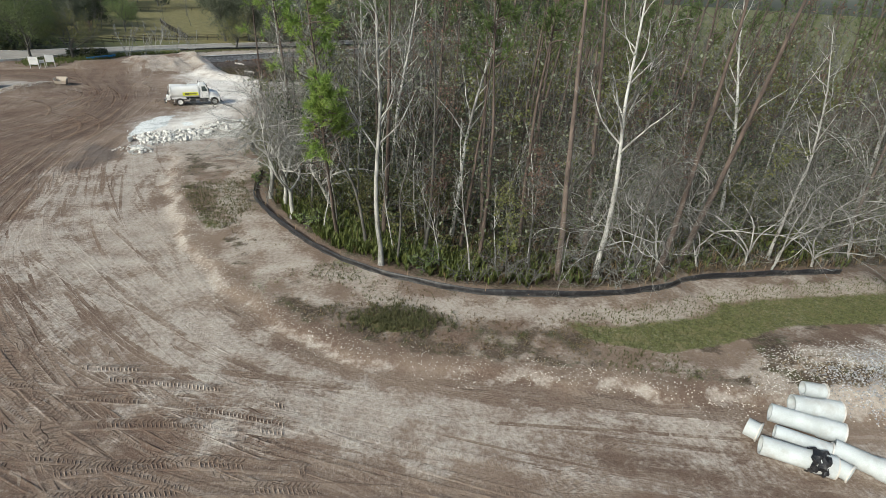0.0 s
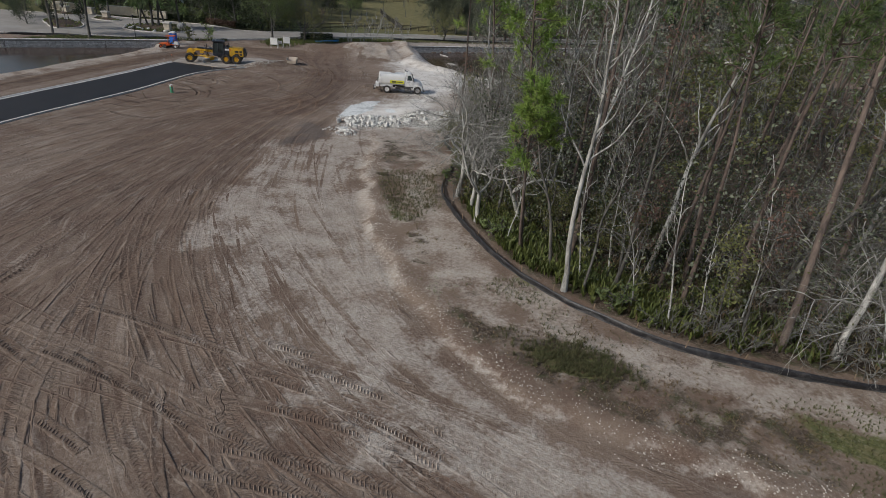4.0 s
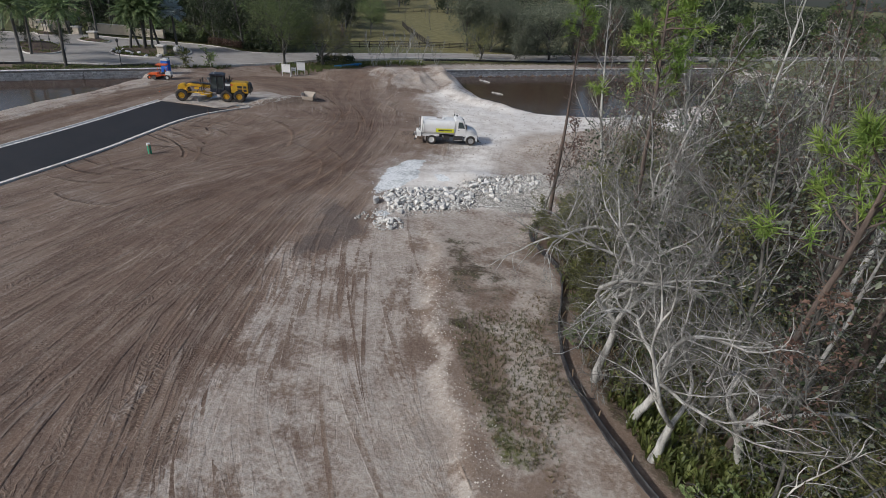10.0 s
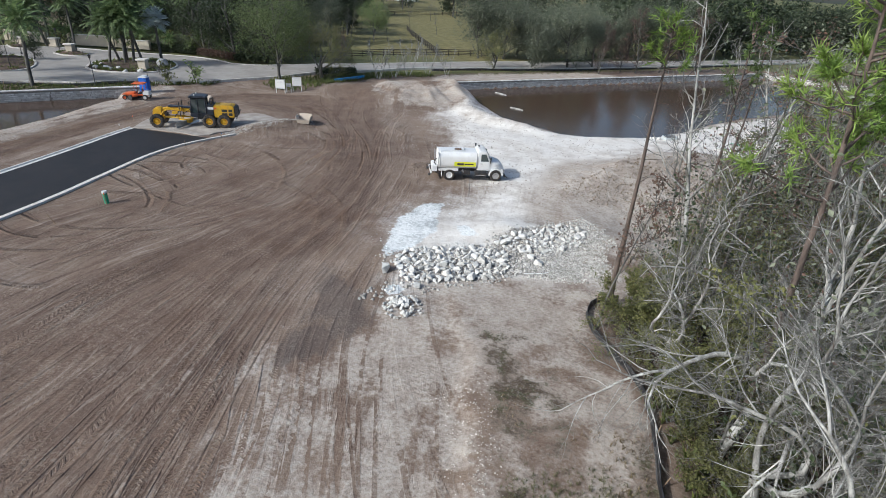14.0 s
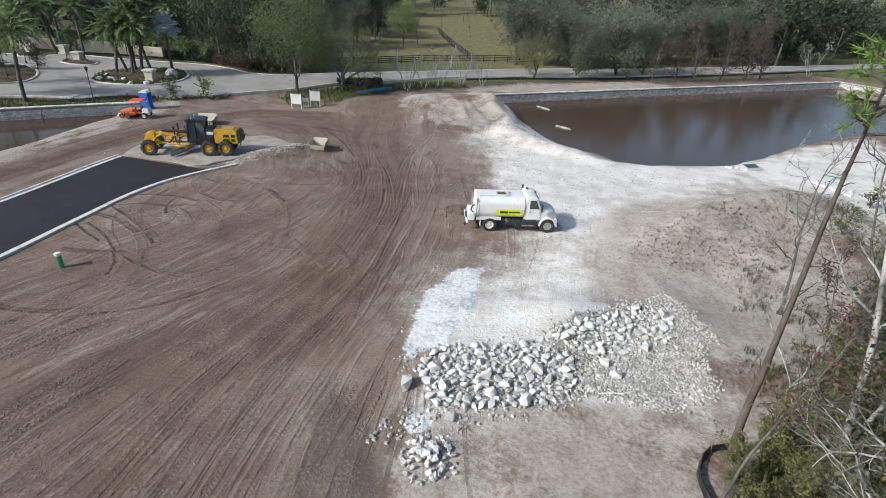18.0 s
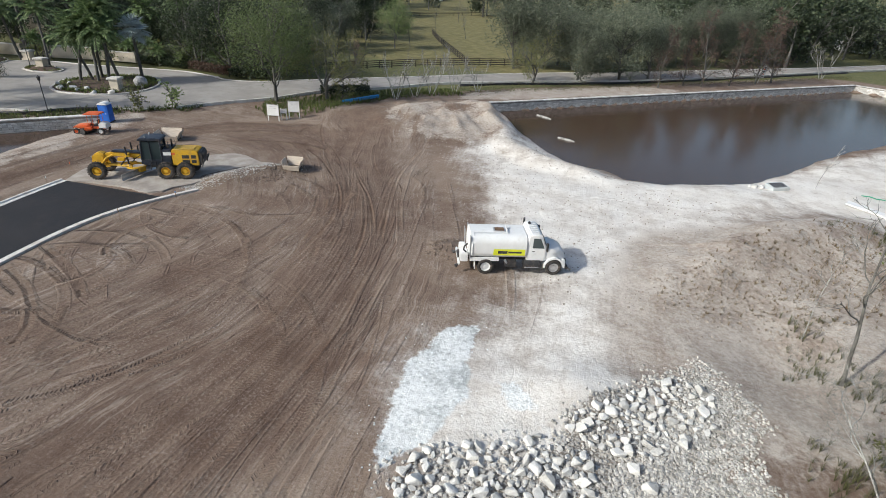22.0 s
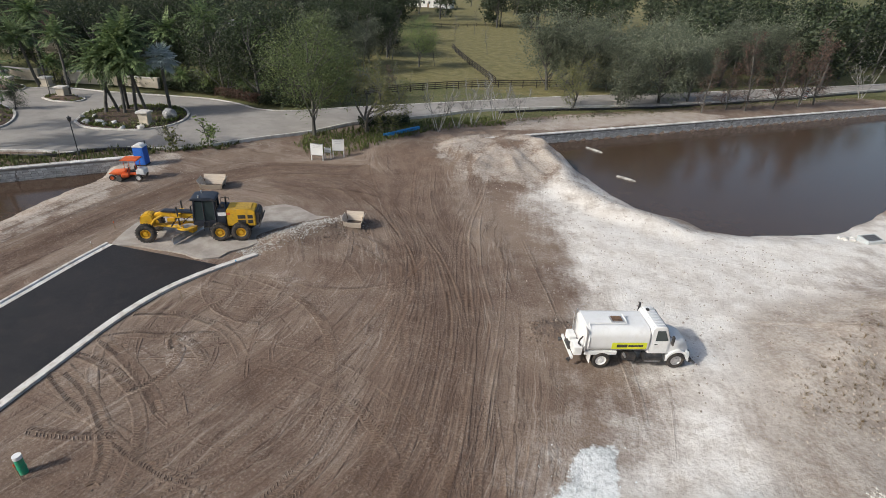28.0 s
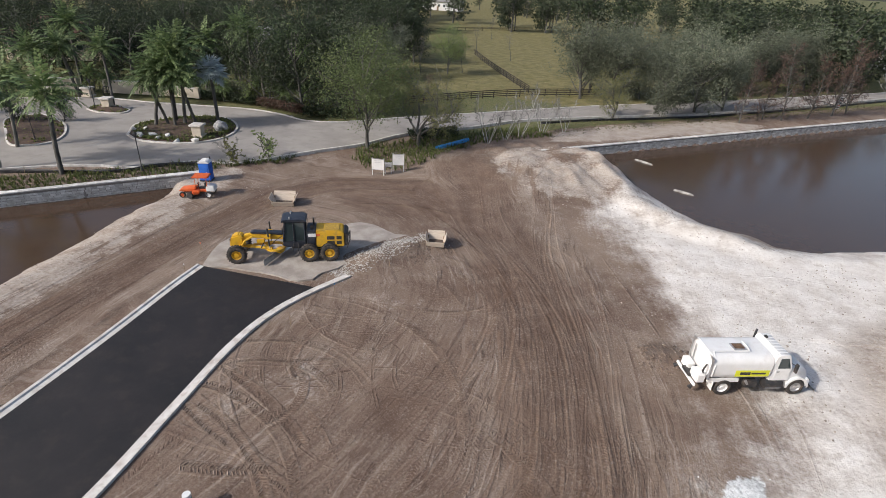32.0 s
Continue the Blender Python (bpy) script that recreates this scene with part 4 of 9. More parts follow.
    pale = np.maximum(pale, np.maximum(0.8 * path, strip * (0.5 + 0.4 * wave_noise(x, y, 2.6, 53))))
    turf = turf * (1 - 0.8 * path)
    strip_brown = strip * (0.6 - 0.4 * blotch)
    wet = np.maximum(soft([(-37.2, 57.5), (-34.8, 56.6), (-32.6, 54.6), (-30.8, 53.4), (-32.4, 51.2), (-33.4, 47.6), (-34.9, 47), (-35.6, 52)], 1.7) * (0.7 + 0.7 * wave_noise(x, y, 1.8, 71)), 0.8 * soft(POND_E, 0.9))
    wet = np.maximum(wet, 0.8 * soft(POND_W, 0.9))
    wet = np.maximum(wet, 0.6 * smooth(np.hypot(x + 39.6, y - 79.4), 1.6, 0.8))
    rubble = soft(RUBBLE_ZONE, 1.0) * (0.7 + 0.5 * wave_noise(x, y, 1.8, 44))
    litter = np.maximum(litter, 0.62 * strip * smooth(wave_noise(x, y, 4.2, 54) + 0.8 * wave_noise(x, y, 0.9, 56) + 0.35 * smooth(y, 36, 42), -0.35, 0.35) * (1 - 0.8 * path))
    wheel = smooth(sb, -0.6, 1.0) * (1 - 0.75 * white) * smooth(y, 118, 104) * (1 - smooth(forest, -3, 0)) * (1 - far)
    wheel = np.maximum(wheel, 0.5 * white * smooth(y, 100, 92) * smooth(-forest, 2, 6))
    wheel = np.where((far > 0.5) & (y > 150) & (x < -40), -1.0, wheel)
    haul = (np.abs(sh) < 3.5) & (x < -66)
    fu = np.where(haul, uh, FLOW.at(FLOW.u, x, y))
    fv = np.where(haul, sh + 90, FLOW.at(FLOW.v, x, y))
    return (dark, white, pale, chalk), (turf, litter, rubble, wet), (fu, fv, wheel)


def soil_attributes(me, x, y, repeat=1, darker=0.0):
    za, zb, fl = zones(x, y)
    # positive values shift a point to the darker soil tones, negative to the pale
    za = (za[0] + np.maximum(darker, 0) * 0.9, za[1] * (1 - np.maximum(darker, 0) * 0.8), za[2] - np.asarray(darker), za[3])
    zb = (zb[0], zb[1], zb[2], zb[3] + np.maximum(darker, 0) * 0.66)
    for name, chans in (("zone_a", za), ("zone_b", zb)):
        at = me.color_attributes.new(name, "FLOAT_COLOR", "POINT")
        at.data.foreach_set("color", np.stack(chans, -1).astype(np.float32).repeat(repeat, 0).ravel())
    at = me.attributes.new("flow", "FLOAT_VECTOR", "POINT")
    at.data.foreach_set("vector", np.stack(fl, -1).astype(np.float32).repeat(repeat, 0).ravel())
    me.materials.append(M_GROUND)


def build_ground():
    step = 0.39
    xs = np.arange(-104, 36, step)
    ys = np.arange(5, 127, step)
    out = np.array([1.2, 3, 6, 10, 16, 26, 42, 70, 120, 220, 420, 800, 1500])
    xs = np.concatenate([xs[0] - out[::-1], xs, xs[-1] + out])
    ys = np.concatenate([ys[0] - out[::-1], ys, np.arange(ys[-1] + 1.5, 200, 1.5), 200 + out])
    X, Y = np.meshgrid(xs, ys)
    x, y = X.ravel(), Y.ravel()
    z = height(x, y)
    GRID.extend((xs, ys, z.reshape(len(ys), len(xs))))
    n, m = len(xs), len(ys)
    idx = np.arange(n * m).reshape(m, n)
    quads = np.stack([idx[:-1, :-1], idx[:-1, 1:], idx[1:, 1:], idx[1:, :-1]], -1).reshape(-1, 4)
    me = bpy.data.meshes.new("ground")
    me.vertices.add(n * m)
    me.vertices.foreach_set("co", np.stack([x, y, z], -1).ravel())
    me.loops.add(quads.size)
    me.loops.foreach_set("vertex_index", quads.ravel())
    me.polygons.add(len(quads))
    me.polygons.foreach_set("loop_start", np.arange(0, quads.size, 4))
    me.polygons.foreach_set("use_smooth", np.ones(len(quads), bool))
    me.update()
    me.validate()
    soil_attributes(me, x, y)
    return tagged(new("ground", me), "bare sandy building-site soil with wheel tracks and turf", "ground", kind="structure")


build_ground()


PALE_GROUND = [(-33.6, 50), (-33, 40), (-31.6, 34), (-27, 26), (-18, 21), (8, 14), (24, 12), (24, 20), (8, 21.5), (-8, 26), (-17, 35), (-22, 43), (-26, 51), (-29, 57), (-32, 55)]


def build_treads():
    """Tyre prints: raised soil bars pressed up between the lugs, and low ridges along both sides of each track."""
    rng = np.random.RandomState(63)
    cx, cy, dx, dy, lx, ly, hz = [], [], [], [], [], [], []
    bx, by, bo, bd, quads_b, nb = [], [], [], [], [], 0
    for line, half, deep in track_lines():
        d = np.diff(line, axis=0)
        L = np.hypot(*d.T)
        cum = np.concatenate([[0], np.cumsum(L)])
        ph = rng.uniform(0, 50)
        ub = np.arange(0, cum[-1], 0.33)
        m = len(ub)
        xb, yb = np.interp(ub, cum, line[:, 0]), np.interp(ub, cum, line[:, 1])
        ib = np.clip(np.searchsorted(cum, ub) - 1, 0, len(d) - 1)
        plain = rng.rand() < 0.42
        soft_ground = 1 - 0.72 * smooth(inside(PALE_GROUND, xb, yb), -2, 2)
        half = rng.uniform(0.06, 0.11) if plain else half
        # each track's floor gets its own darker or paler tone
        tone = rng.choice((0.6, 0.4, 0.2)) if plain else rng.choice((0.4, 0.25, 0.08, -0.12))
        for o, up in ((-1.6, -0.03), (-1.15, 0.058), (-0.85, 0.03), (0.85, 0.03), (1.15, 0.058), (1.6, -0.03)):
            w = half * o * (1 + 0.05 * rng.randn(m))
            bx.append(xb - d[ib, 1] / L[ib] * w)
            by.append(yb + d[ib, 0] / L[ib] * w)
            alive = 1.0 if deep >= 1.0 else 0.12 + 0.88 * smooth(wave_noise(ub + 3 * o, ub * 0 + ph, 4.5, 66, 2), -0.25, 0.35)
            bo.append(np.where(up > 0, up * alive * rng.uniform(0.7, 1.1, m) * (0.6 if plain else 0.8) * soft_ground, up))
            bd.append((tone if abs(o) < 1 else 0.0) * smooth(np.minimum(ub, cum[-1] - ub), 0, 3) * (0.75 + 0.5 * wave_noise(ub, ub * 0 + ph, 4, 65, 2)))
        k0 = nb + np.arange(m - 1)
        for s in range(5):
            quads_b.append(np.stack([k0 + s * m, k0 + s * m + m, k0 + s * m + m + 1, k0 + s * m + 1], -1))
        nb += 6 * m
        for kind, pitch in (("lug", 0.18),):
            if plain:
                continue
            u = np.arange(0.2, cum[-1] - 0.2, pitch)
            x = np.interp(u, cum, line[:, 0])
            y = np.interp(u, cum, line[:, 1])
            i = np.clip(np.searchsorted(cum, u) - 1, 0, len(d) - 1)
            tx, ty = d[i, 0] / L[i], d[i, 1] / L[i]
            keep = wave_noise(u + ph, u * 0 + ph, 5, 64, 2) > -0.05
            for s in (-1, 1):
                if kind == "lug":
                    o, ang, long, wide, high = half * 0.5, s * 0.5, half * 1.05, (0.12 if deep >= 1.0 else 0.085), (0.045 if deep >= 1.0 else 0.02) * deep
                else:
                    o, ang, long, wide, high = half * 1.12, s * 0.0, 0.4, 0.1, 0.04 * deep
                k = keep & (inside(PALE_GROUND, x, y) < 1.0) & (rng.rand(len(u)) < (0.95 if kind == "lug" else 0.75))
                n = k.sum()
                ca, sa = math.cos(ang), math.sin(ang)
                if kind == "lug":
                    ax, ay = -ty * ca + tx * sa * s, tx * ca + ty * sa * s
                    ax, ay = -ty * s * ca + tx * abs(sa), tx * s * ca + ty * abs(sa)
                else:
                    ax, ay = tx, ty
                cx.append((x - ty * o * s)[k] + rng.randn(n) * 0.008)
                cy.append((y + tx * o * s)[k] + rng.randn(n) * 0.008)
                dx.append(ax[k])
                dy.append(ay[k])
                lx.append(long * rng.uniform(0.75, 1.1, n))
                ly.append(wide * rng.uniform(0.7, 1.2, n))
                hz.append(high * rng.uniform(0.75, 1.15, n))
    cx, cy, dx, dy, lx, ly, hz = (np.concatenate(q) for q in (cx, cy, dx, dy, lx, ly, hz))
    _, sb = line_field(BERM, cx, cy)
    _, r = line_field(ROAD_R, cx, cy)
    _, l = line_field(ROAD_L, cx, cy)
    ok = ((sb > 0.2) | (cy > 56)) & ~((r > -0.8) & (l < 0.8) & (cy < 80)) & (inside(POND_E, cx, cy) < -3) & (inside(POND_W, cx, cy) < -3) & (inside(RUBBLE_ZONE, cx, cy) < -0.3) & (inside(CHALK, cx, cy) < -0.2)
    cx, cy, dx, dy, lx, ly, hz = (q[ok] for q in (cx, cy, dx, dy, lx, ly, hz))
    z = height(cx, cy)
    nx, ny = -dy, dx
    e = lambda a, b: (cx + dx * lx * a + nx * ly * b, cy + dy * lx * a + ny * ly * b)
    pts = [(*e(-0.5, -0.5), z - 0.03), (*e(0.5, -0.5), z - 0.03), (*e(0.5, 0.5), z - 0.03), (*e(-0.5, 0.5), z - 0.03), (*e(-0.42, 0.22), z + hz + 0.012), (*e(0.42, 0.22), z + hz + 0.012)]
    V = np.stack([np.stack(p, -1) for p in pts], 1).reshape(-1, 3)
    i = np.arange(len(cx))[:, None] * 6
    quads = np.concatenate([np.concatenate([i, i + 1, i + 5, i + 4], 1), np.concatenate([i + 2, i + 3, i + 4, i + 5], 1)])
    tris = np.concatenate([np.concatenate([i + 1, i + 2, i + 5], 1), np.concatenate([i + 3, i, i + 4], 1)])
    me = bpy.data.meshes.new("tyre_prints")
    me.from_pydata(V.tolist(), [], quads.tolist() + tris.tolist())
    soil_attributes(me, cx, cy, 6, np.full(len(cx), 0.04))
    tagged(new("tyre_prints", me), "tyre tread prints pressed into the brown soil", "tyre prints", kind="stuff")
    bx, by, bo, bd = (np.concatenate(q) for q in (bx, by, bo, bd))
    q = np.concatenate(quads_b)
    _, sb = line_field(BERM, bx, by)
    _, r = line_field(ROAD_R, bx, by)
    _, l = line_field(ROAD_L, bx, by)
    good = ((sb > 0.2) | (by > 56)) & ~((r > -0.8) & (l < 0.8) & (by < 80)) & (inside(POND_E, bx, by) < -3) & (inside(POND_W, bx, by) < -3) & (inside(RUBBLE_ZONE, bx, by) < -0.3) & (inside(CHALK, bx, by) < -0.2)
    q = q[good[q].all(1)]
    wm = bpy.data.meshes.new("wheel_tracks")
    wm.from_pydata(np.stack([bx, by, height(bx, by) + bo], -1).tolist(), [], q.tolist())
    wm.polygons.foreach_set("use_smooth", np.ones(len(wm.polygons), bool))
    soil_attributes(wm, bx, by, 1, bd)
    return tagged(new("wheel_tracks", wm), "smooth darker wheel tracks pressed into the soil", "wheel tracks", kind="stuff")


build_treads()


def sheet(name, poly, z, mat, label, category, thick=0.0):
    """A level sheet with the given outline; thick: its depth below z."""
    bm = bmesh.new()
    top = [bm.verts.new((px, py, z)) for px, py in poly]
    f = bm.faces.new(top)
    if thick:
        r = bmesh.ops.extrude_face_region(bm, geom=[f])
        bmesh.ops.translate(bm, vec=(0, 0, -thick), verts=[v for v in r["geom"] if isinstance(v, bmesh.types.BMVert)])
    bmesh.ops.recalc_face_normals(bm, faces=bm.faces)
    if not thick and bm.faces[:][0].normal.z < 0:
        bmesh.ops.reverse_faces(bm, faces=bm.faces)
    bmesh.ops.triangulate(bm, faces=bm.faces)
    ob = part(name, bm, mat, None)
    return tagged(ob, label, category, kind="structure")


def grown(poly, by):
    c = np.mean(np.array(poly), axis=0)
    return [tuple(np.array(p) + (np.array(p) - c) / np.linalg.norm(np.array(p) - c) * by) for p in poly]


sheet("water", grown(POND_E, 1.2), WATER, M_WATER, "still brown pond water reflecting the sky", "water")
sheet("water", grown(POND_W, 1.2), WATER, M_WATER, "still brown pond water beside a stone wall", "water")


def ribbon(name, left, right, z, mat, thick, drop=None):
    """A flat strip between two lines of as many points."""
    n = min(len(left), len(right))
    li, ri = np.linspace(0, len(left) - 1, n).round().astype(int), np.linspace(0, len(right) - 1, n).round().astype(int)
    bm = bmesh.new()
    zz = lambda p: (drop(p[0], p[1]) if drop else 0) + z
    rows = [[bm.verts.new((*left[a], zz(left[a]))), bm.verts.new((*right[b], zz(right[b]))), bm.verts.new((*right[b], zz(right[b]) - thick)), bm.verts.new((*left[a], zz(left[a]) - thick))] for a, b in zip(li, ri)]
    for r, s in zip(rows, rows[1:]):
        for k in range(4):
            bm.faces.new((r[k], r[(k + 1) % 4], s[(k + 1) % 4], s[k]))
    bm.faces.new(rows[0])
    bm.faces.new(rows[-1][::-1])
    return part(name, bm, mat, None)


# road: asphalt between two concrete kerbs
tagged(ribbon("road", ROAD_L, ROAD_R[:-3], 0.03, M_ASPHALT, 0.12), "fresh black asphalt road dusted with sand", "road", kind="structure")
for side, line in (("kerb", offset(ROAD_R, -0.55)), ("kerb", offset(ROAD_L, 0.6))):
    other = ROAD_R if line is not None and abs(line[0][0] - ROAD_R[0][0]) < 1 else ROAD_L
    bm = bmesh.new()
    prof = ((0.0, 0.035), (0.34, 0.05), (0.42, 0.13), (0.6, 0.14), (0.6, -0.15), (0.0, -0.15))
    sgn = -1 if other is ROAD_R else 1
    rows = []
    lines = [offset(other, sgn * w) for w, _ in prof]
    for i in range(len(other)):
        rows.append([bm.verts.new((*lines[k][i], prof[k][1])) for k in range(len(prof))])
    for r, s in zip(rows, rows[1:]):
        for k in range(len(prof)):
            bm.faces.new((r[k], r[(k + 1) % len(prof)], s[(k + 1) % len(prof)], s[k]))
    bm.faces.new(rows[0])
    bm.faces.new(rows[-1][::-1])
    tagged(part("kerb", bm, M_KERB, None), "pale concrete kerb and gutter along the asphalt", "kerb", kind="structure")

# crushed stone base where the asphalt ends
APRON = [(-73.4, 75), (-70.5, 75.9), (-65.3, 76.6), (-63.9, 79.4), (-61.5, 84.4), (-59.6, 87.6), (-62.5, 87.2), (-66.2, 87.8), (-69.5, 84.5), (-74.5, 79.5)]
sheet("road_base", [tuple(p) for p in catmull(APRON + APRON[:1], 1.0)[:-1] + 0.12 * np.random.RandomState(3).randn(len(catmull(APRON + APRON[:1], 1.0)) - 1, 2)], 0.075, M_LIMEROCK, "crushed lime rock base beyond the end of the asphalt", "road base", 0.25)

# driveway of the estate beyond the ponds
DRIVE_NEAR = catmull([(-150, 45), (-118, 70), (-101.8, 84.6), (-94.6, 88), (-91.5, 92.5), (-87, 94.2), (-84, 99.5), (-81.5, 104), (-78.6, 108.6), (-75.9, 116.2), (-69, 125), (-63.8, 133), (-51.8, 144), (-34, 159), (-13, 182), (10, 208), (60, 262)], 2.0)
DRIVE_FAR = catmull([(-185, 70), (-150, 92), (-133, 103), (-124.7, 108.6), (-118.9, 109.8), (-108.4, 113.3), (-102, 115.2), (-96, 115), (-92, 114), (-86.8, 116.1), (-81, 122.8), (-69, 135.6), (-55, 150.6), (-34, 170), (-9, 195), (11.5, 216), (62, 272)], 2.0)
tagged(ribbon("driveway", DRIVE_FAR, DRIVE_NEAR, 0.34, M_PAVING, 0.4), "pale concrete estate driveway curving past garden islands", "driveway", kind="structure")
for name, line, s in (("drive_edging", DRIVE_NEAR, -0.3), ("drive_edging", DRIVE_FAR, 0.3)):
    a, b = (line, offset(line, s)) if s > 0 else (offset(line, s), line)
    tagged(ribbon(name, b if s > 0 else line, line if s > 0 else offset(line, s), 0.43, M_KERB, 0.4), "low concrete edging of the driveway", "edging", kind="structure")


# ---- trees and plants ----
class Tubes:
    """Collects tapered tubes and flat blades and makes one mesh of them."""

    def __init__(self):
        self.v, self.f, self.n = [], [], 0

    def tube(self, path, radii, sides):
        path = np.asarray(path, float)
        d = np.gradient(path, axis=0)
        d /= np.maximum(np.linalg.norm(d, axis=1), 1e-9)[:, None]
        ref = np.array([0.0, 0.0, 1.0]) if abs(d[0][2]) < 0.9 else np.array([1.0, 0.0, 0.0])
        a = np.cross(d, ref)
        a /= np.maximum(np.linalg.norm(a, axis=1), 1e-9)[:, None]
        b = np.cross(d, a)
        ang = np.arange(sides) * 2 * np.pi / sides
        ring = path[:, None, :] + np.asarray(radii)[:, None, None] * (np.cos(ang)[None, :, None] * a[:, None, :] + np.sin(ang)[None, :, None] * b[:, None, :])
        k = len(path)
        self.v.append(ring.reshape(-1, 3))
        i = np.arange(k - 1)[:, None] * sides + self.n
        j = np.arange(sides)[None, :]
        q = np.stack([i + j, i + (j + 1) % sides, i + sides + (j + 1) % sides, i + sides + j], -1).reshape(-1, 4)
        self.f.extend(q.tolist())
        self.n += k * sides

    def cards(self, centres, size, rng, flat=0.3, aspect=0.6):
        """Small pointed leaves, each a bent pair of triangles."""
        c = np.asarray(centres, float)
        n = len(c)
        if not n:
            return
        a = rng.randn(n, 3)
        a[:, 2] *= (1 - flat)
        a /= np.linalg.norm(a, axis=1)[:, None]
        b = np.cross(a, rng.randn(n, 3))
        b /= np.linalg.norm(b, axis=1)[:, None]
        up = np.cross(a, b)
        s = size * rng.uniform(0.6, 1.3, n)[:, None]
        pts = np.stack([c - a * s * 0.5, c + b * s * 0.5 * aspect + up * s * 0.1, c + a * s * 0.5, c - b * s * 0.5 * aspect + up * s * 0.1], 1)
        self.v.append(pts.reshape(-1, 3))
        i = np.arange(n)[:, None] * 4 + self.n
        self.f.extend(np.concatenate([i, i + 1, i + 2, i + 3], 1).tolist())
        self.n += 4 * n

    def needles(self, centres, axes, length, rng, count=11, width=0.05):
        """Tufts of narrow blades about each twig's end."""
        c = np.repeat(np.asarray(centres, float), count, 0)
        ax = np.repeat(np.asarray(axes, float), count, 0)
        n = len(c)
        d = ax * 0.9 + rng.randn(n, 3) * 0.75
        d /= np.linalg.norm(d, axis=1)[:, None]
        w = np.cross(d, rng.randn(n, 3))
        w /= np.linalg.norm(w, axis=1)[:, None]
        L = length * rng.uniform(0.6, 1.2, n)[:, None]
        pts = np.stack([c - w * width, c + d * L, c + w * width], 1)
        self.v.append(pts.reshape(-1, 3))
        i = np.arange(n)[:, None] * 3 + self.n
        self.f.extend(np.concatenate([i, i + 1, i + 2], 1).tolist())
        self.n += 3 * n

    def mesh(self, name, mat, smooth_on=True):
        return mesh_of(name, np.concatenate(self.v).tolist(), self.f, mat, smooth_on)


def unit(v):
    return v / max(np.linalg.norm(v), 1e-9)


def limb(rng, start, way, length, r0, r1, segs, wobble, lift):
    """A crooked branch: its points and radii."""
    pts, d = [np.array(start, float)], unit(np.array(way, float))
    for _ in range(segs):
        d = unit(d + rng.randn(3) * wobble + np.array([0, 0, lift]))
        pts.append(pts[-1] + d * length / segs)
    return np.array(pts), np.linspace(r0, r1, segs + 1)


def along(pts, t):
    k = t * (len(pts) - 1)
    i = min(int(k), len(pts) - 2)
    return pts[i] + (pts[i + 1] - pts[i]) * (k - i), unit(pts[i + 1] - pts[i])


def sideways(rng, axis, spread):
    s = np.cross(axis, rng.randn(3))
    return unit(axis * math.cos(spread) + unit(s) * math.sin(spread))


def hardwood(seed, tall, girth, limbs=11, first=0.35, spread=0.85, forks=1, twigs=4, branches=5, wobble=0.16, lean=0.06, reach=0.42, leaf=0, leaf_size=0.14, lift=0.05, bend=0.06):
    """A bare or leafy broad tree: meshes for trunk and limbs, for twigs, and leaf places."""
    rng = np.random.RandomState(seed)
    wood, fine = Tubes(), Tubes()
    leaves = []
    for k in range(forks):
        way = np.array([rng.randn() * lean, rng.randn() * lean, 1]) if forks == 1 else np.array([math.cos(k * 2.3 + seed) * 0.28, math.sin(k * 2.3 + seed) * 0.28, 1])
        base = np.array([0, 0, -0.25]) if forks == 1 else np.array([way[0] * 0.7, way[1] * 0.7, -0.25])
        tk = tall * rng.uniform(0.8, 1.0) if forks > 1 else tall
        pts, rad = limb(rng, base, way, tk, girth * (1 if forks == 1 else 0.75), girth * 0.12, 12, bend, 0.02)
        rad = rad * 0.85
        rad[0] *= 1.35
        wood.tube(pts, rad, 8)
        count = limbs if forks == 1 else max(5, limbs * 2 // (forks + 1))
        for i in range(count):
            t = first + (0.97 - first) * (i + rng.rand() * 0.8) / count
            p, ax = along(pts, t)
            L = tk * reach * (1.15 - 0.75 * t) * rng.uniform(0.7, 1.25)
            lp, lr = limb(rng, p, sideways(rng, ax, spread * rng.uniform(0.7, 1.2)), L, max(0.02, girth * (1.05 - t) * 0.5), 0.012, 8, wobble, lift)
            wood.tube(lp, lr, 5)
            for j in range(branches):
                tb = 0.25 + 0.75 * (j + rng.rand()) / branches
                q, ax2 = along(lp, min(tb, 0.98))
                bl = L * 0.42 * rng.uniform(0.6, 1.2) * (1.15 - 0.5 * tb)
                bp, br = limb(rng, q, sideways(rng, ax2, rng.uniform(0.5, 1.0)), bl, 0.022, 0.01, 3, 0.26, 0.04)
                fine.tube(bp, br, 3)
                if leaf:
                    leaves += [along(bp, rng.rand())[0] + rng.randn(3) * 0.18 for _ in range(leaf)]
                for _ in range(twigs):
                    w, ax3 = along(bp, rng.uniform(0.25, 1.0))
                    tp, tr = limb(rng, w, sideways(rng, ax3, rng.uniform(0.4, 0.9)), bl * rng.uniform(0.4, 0.8), 0.0105, 0.005, 2, 0.25, 0.04)
                    fine.tube(tp, tr, 3)
                    if leaf:
                        leaves += [tp[-1] + rng.randn(3) * 0.12 for _ in range(max(1, leaf // 2))]
    lt = None
    if leaf:
        lt = Tubes()
        lt.cards(leaves, leaf_size, rng)
    return wood, fine, lt


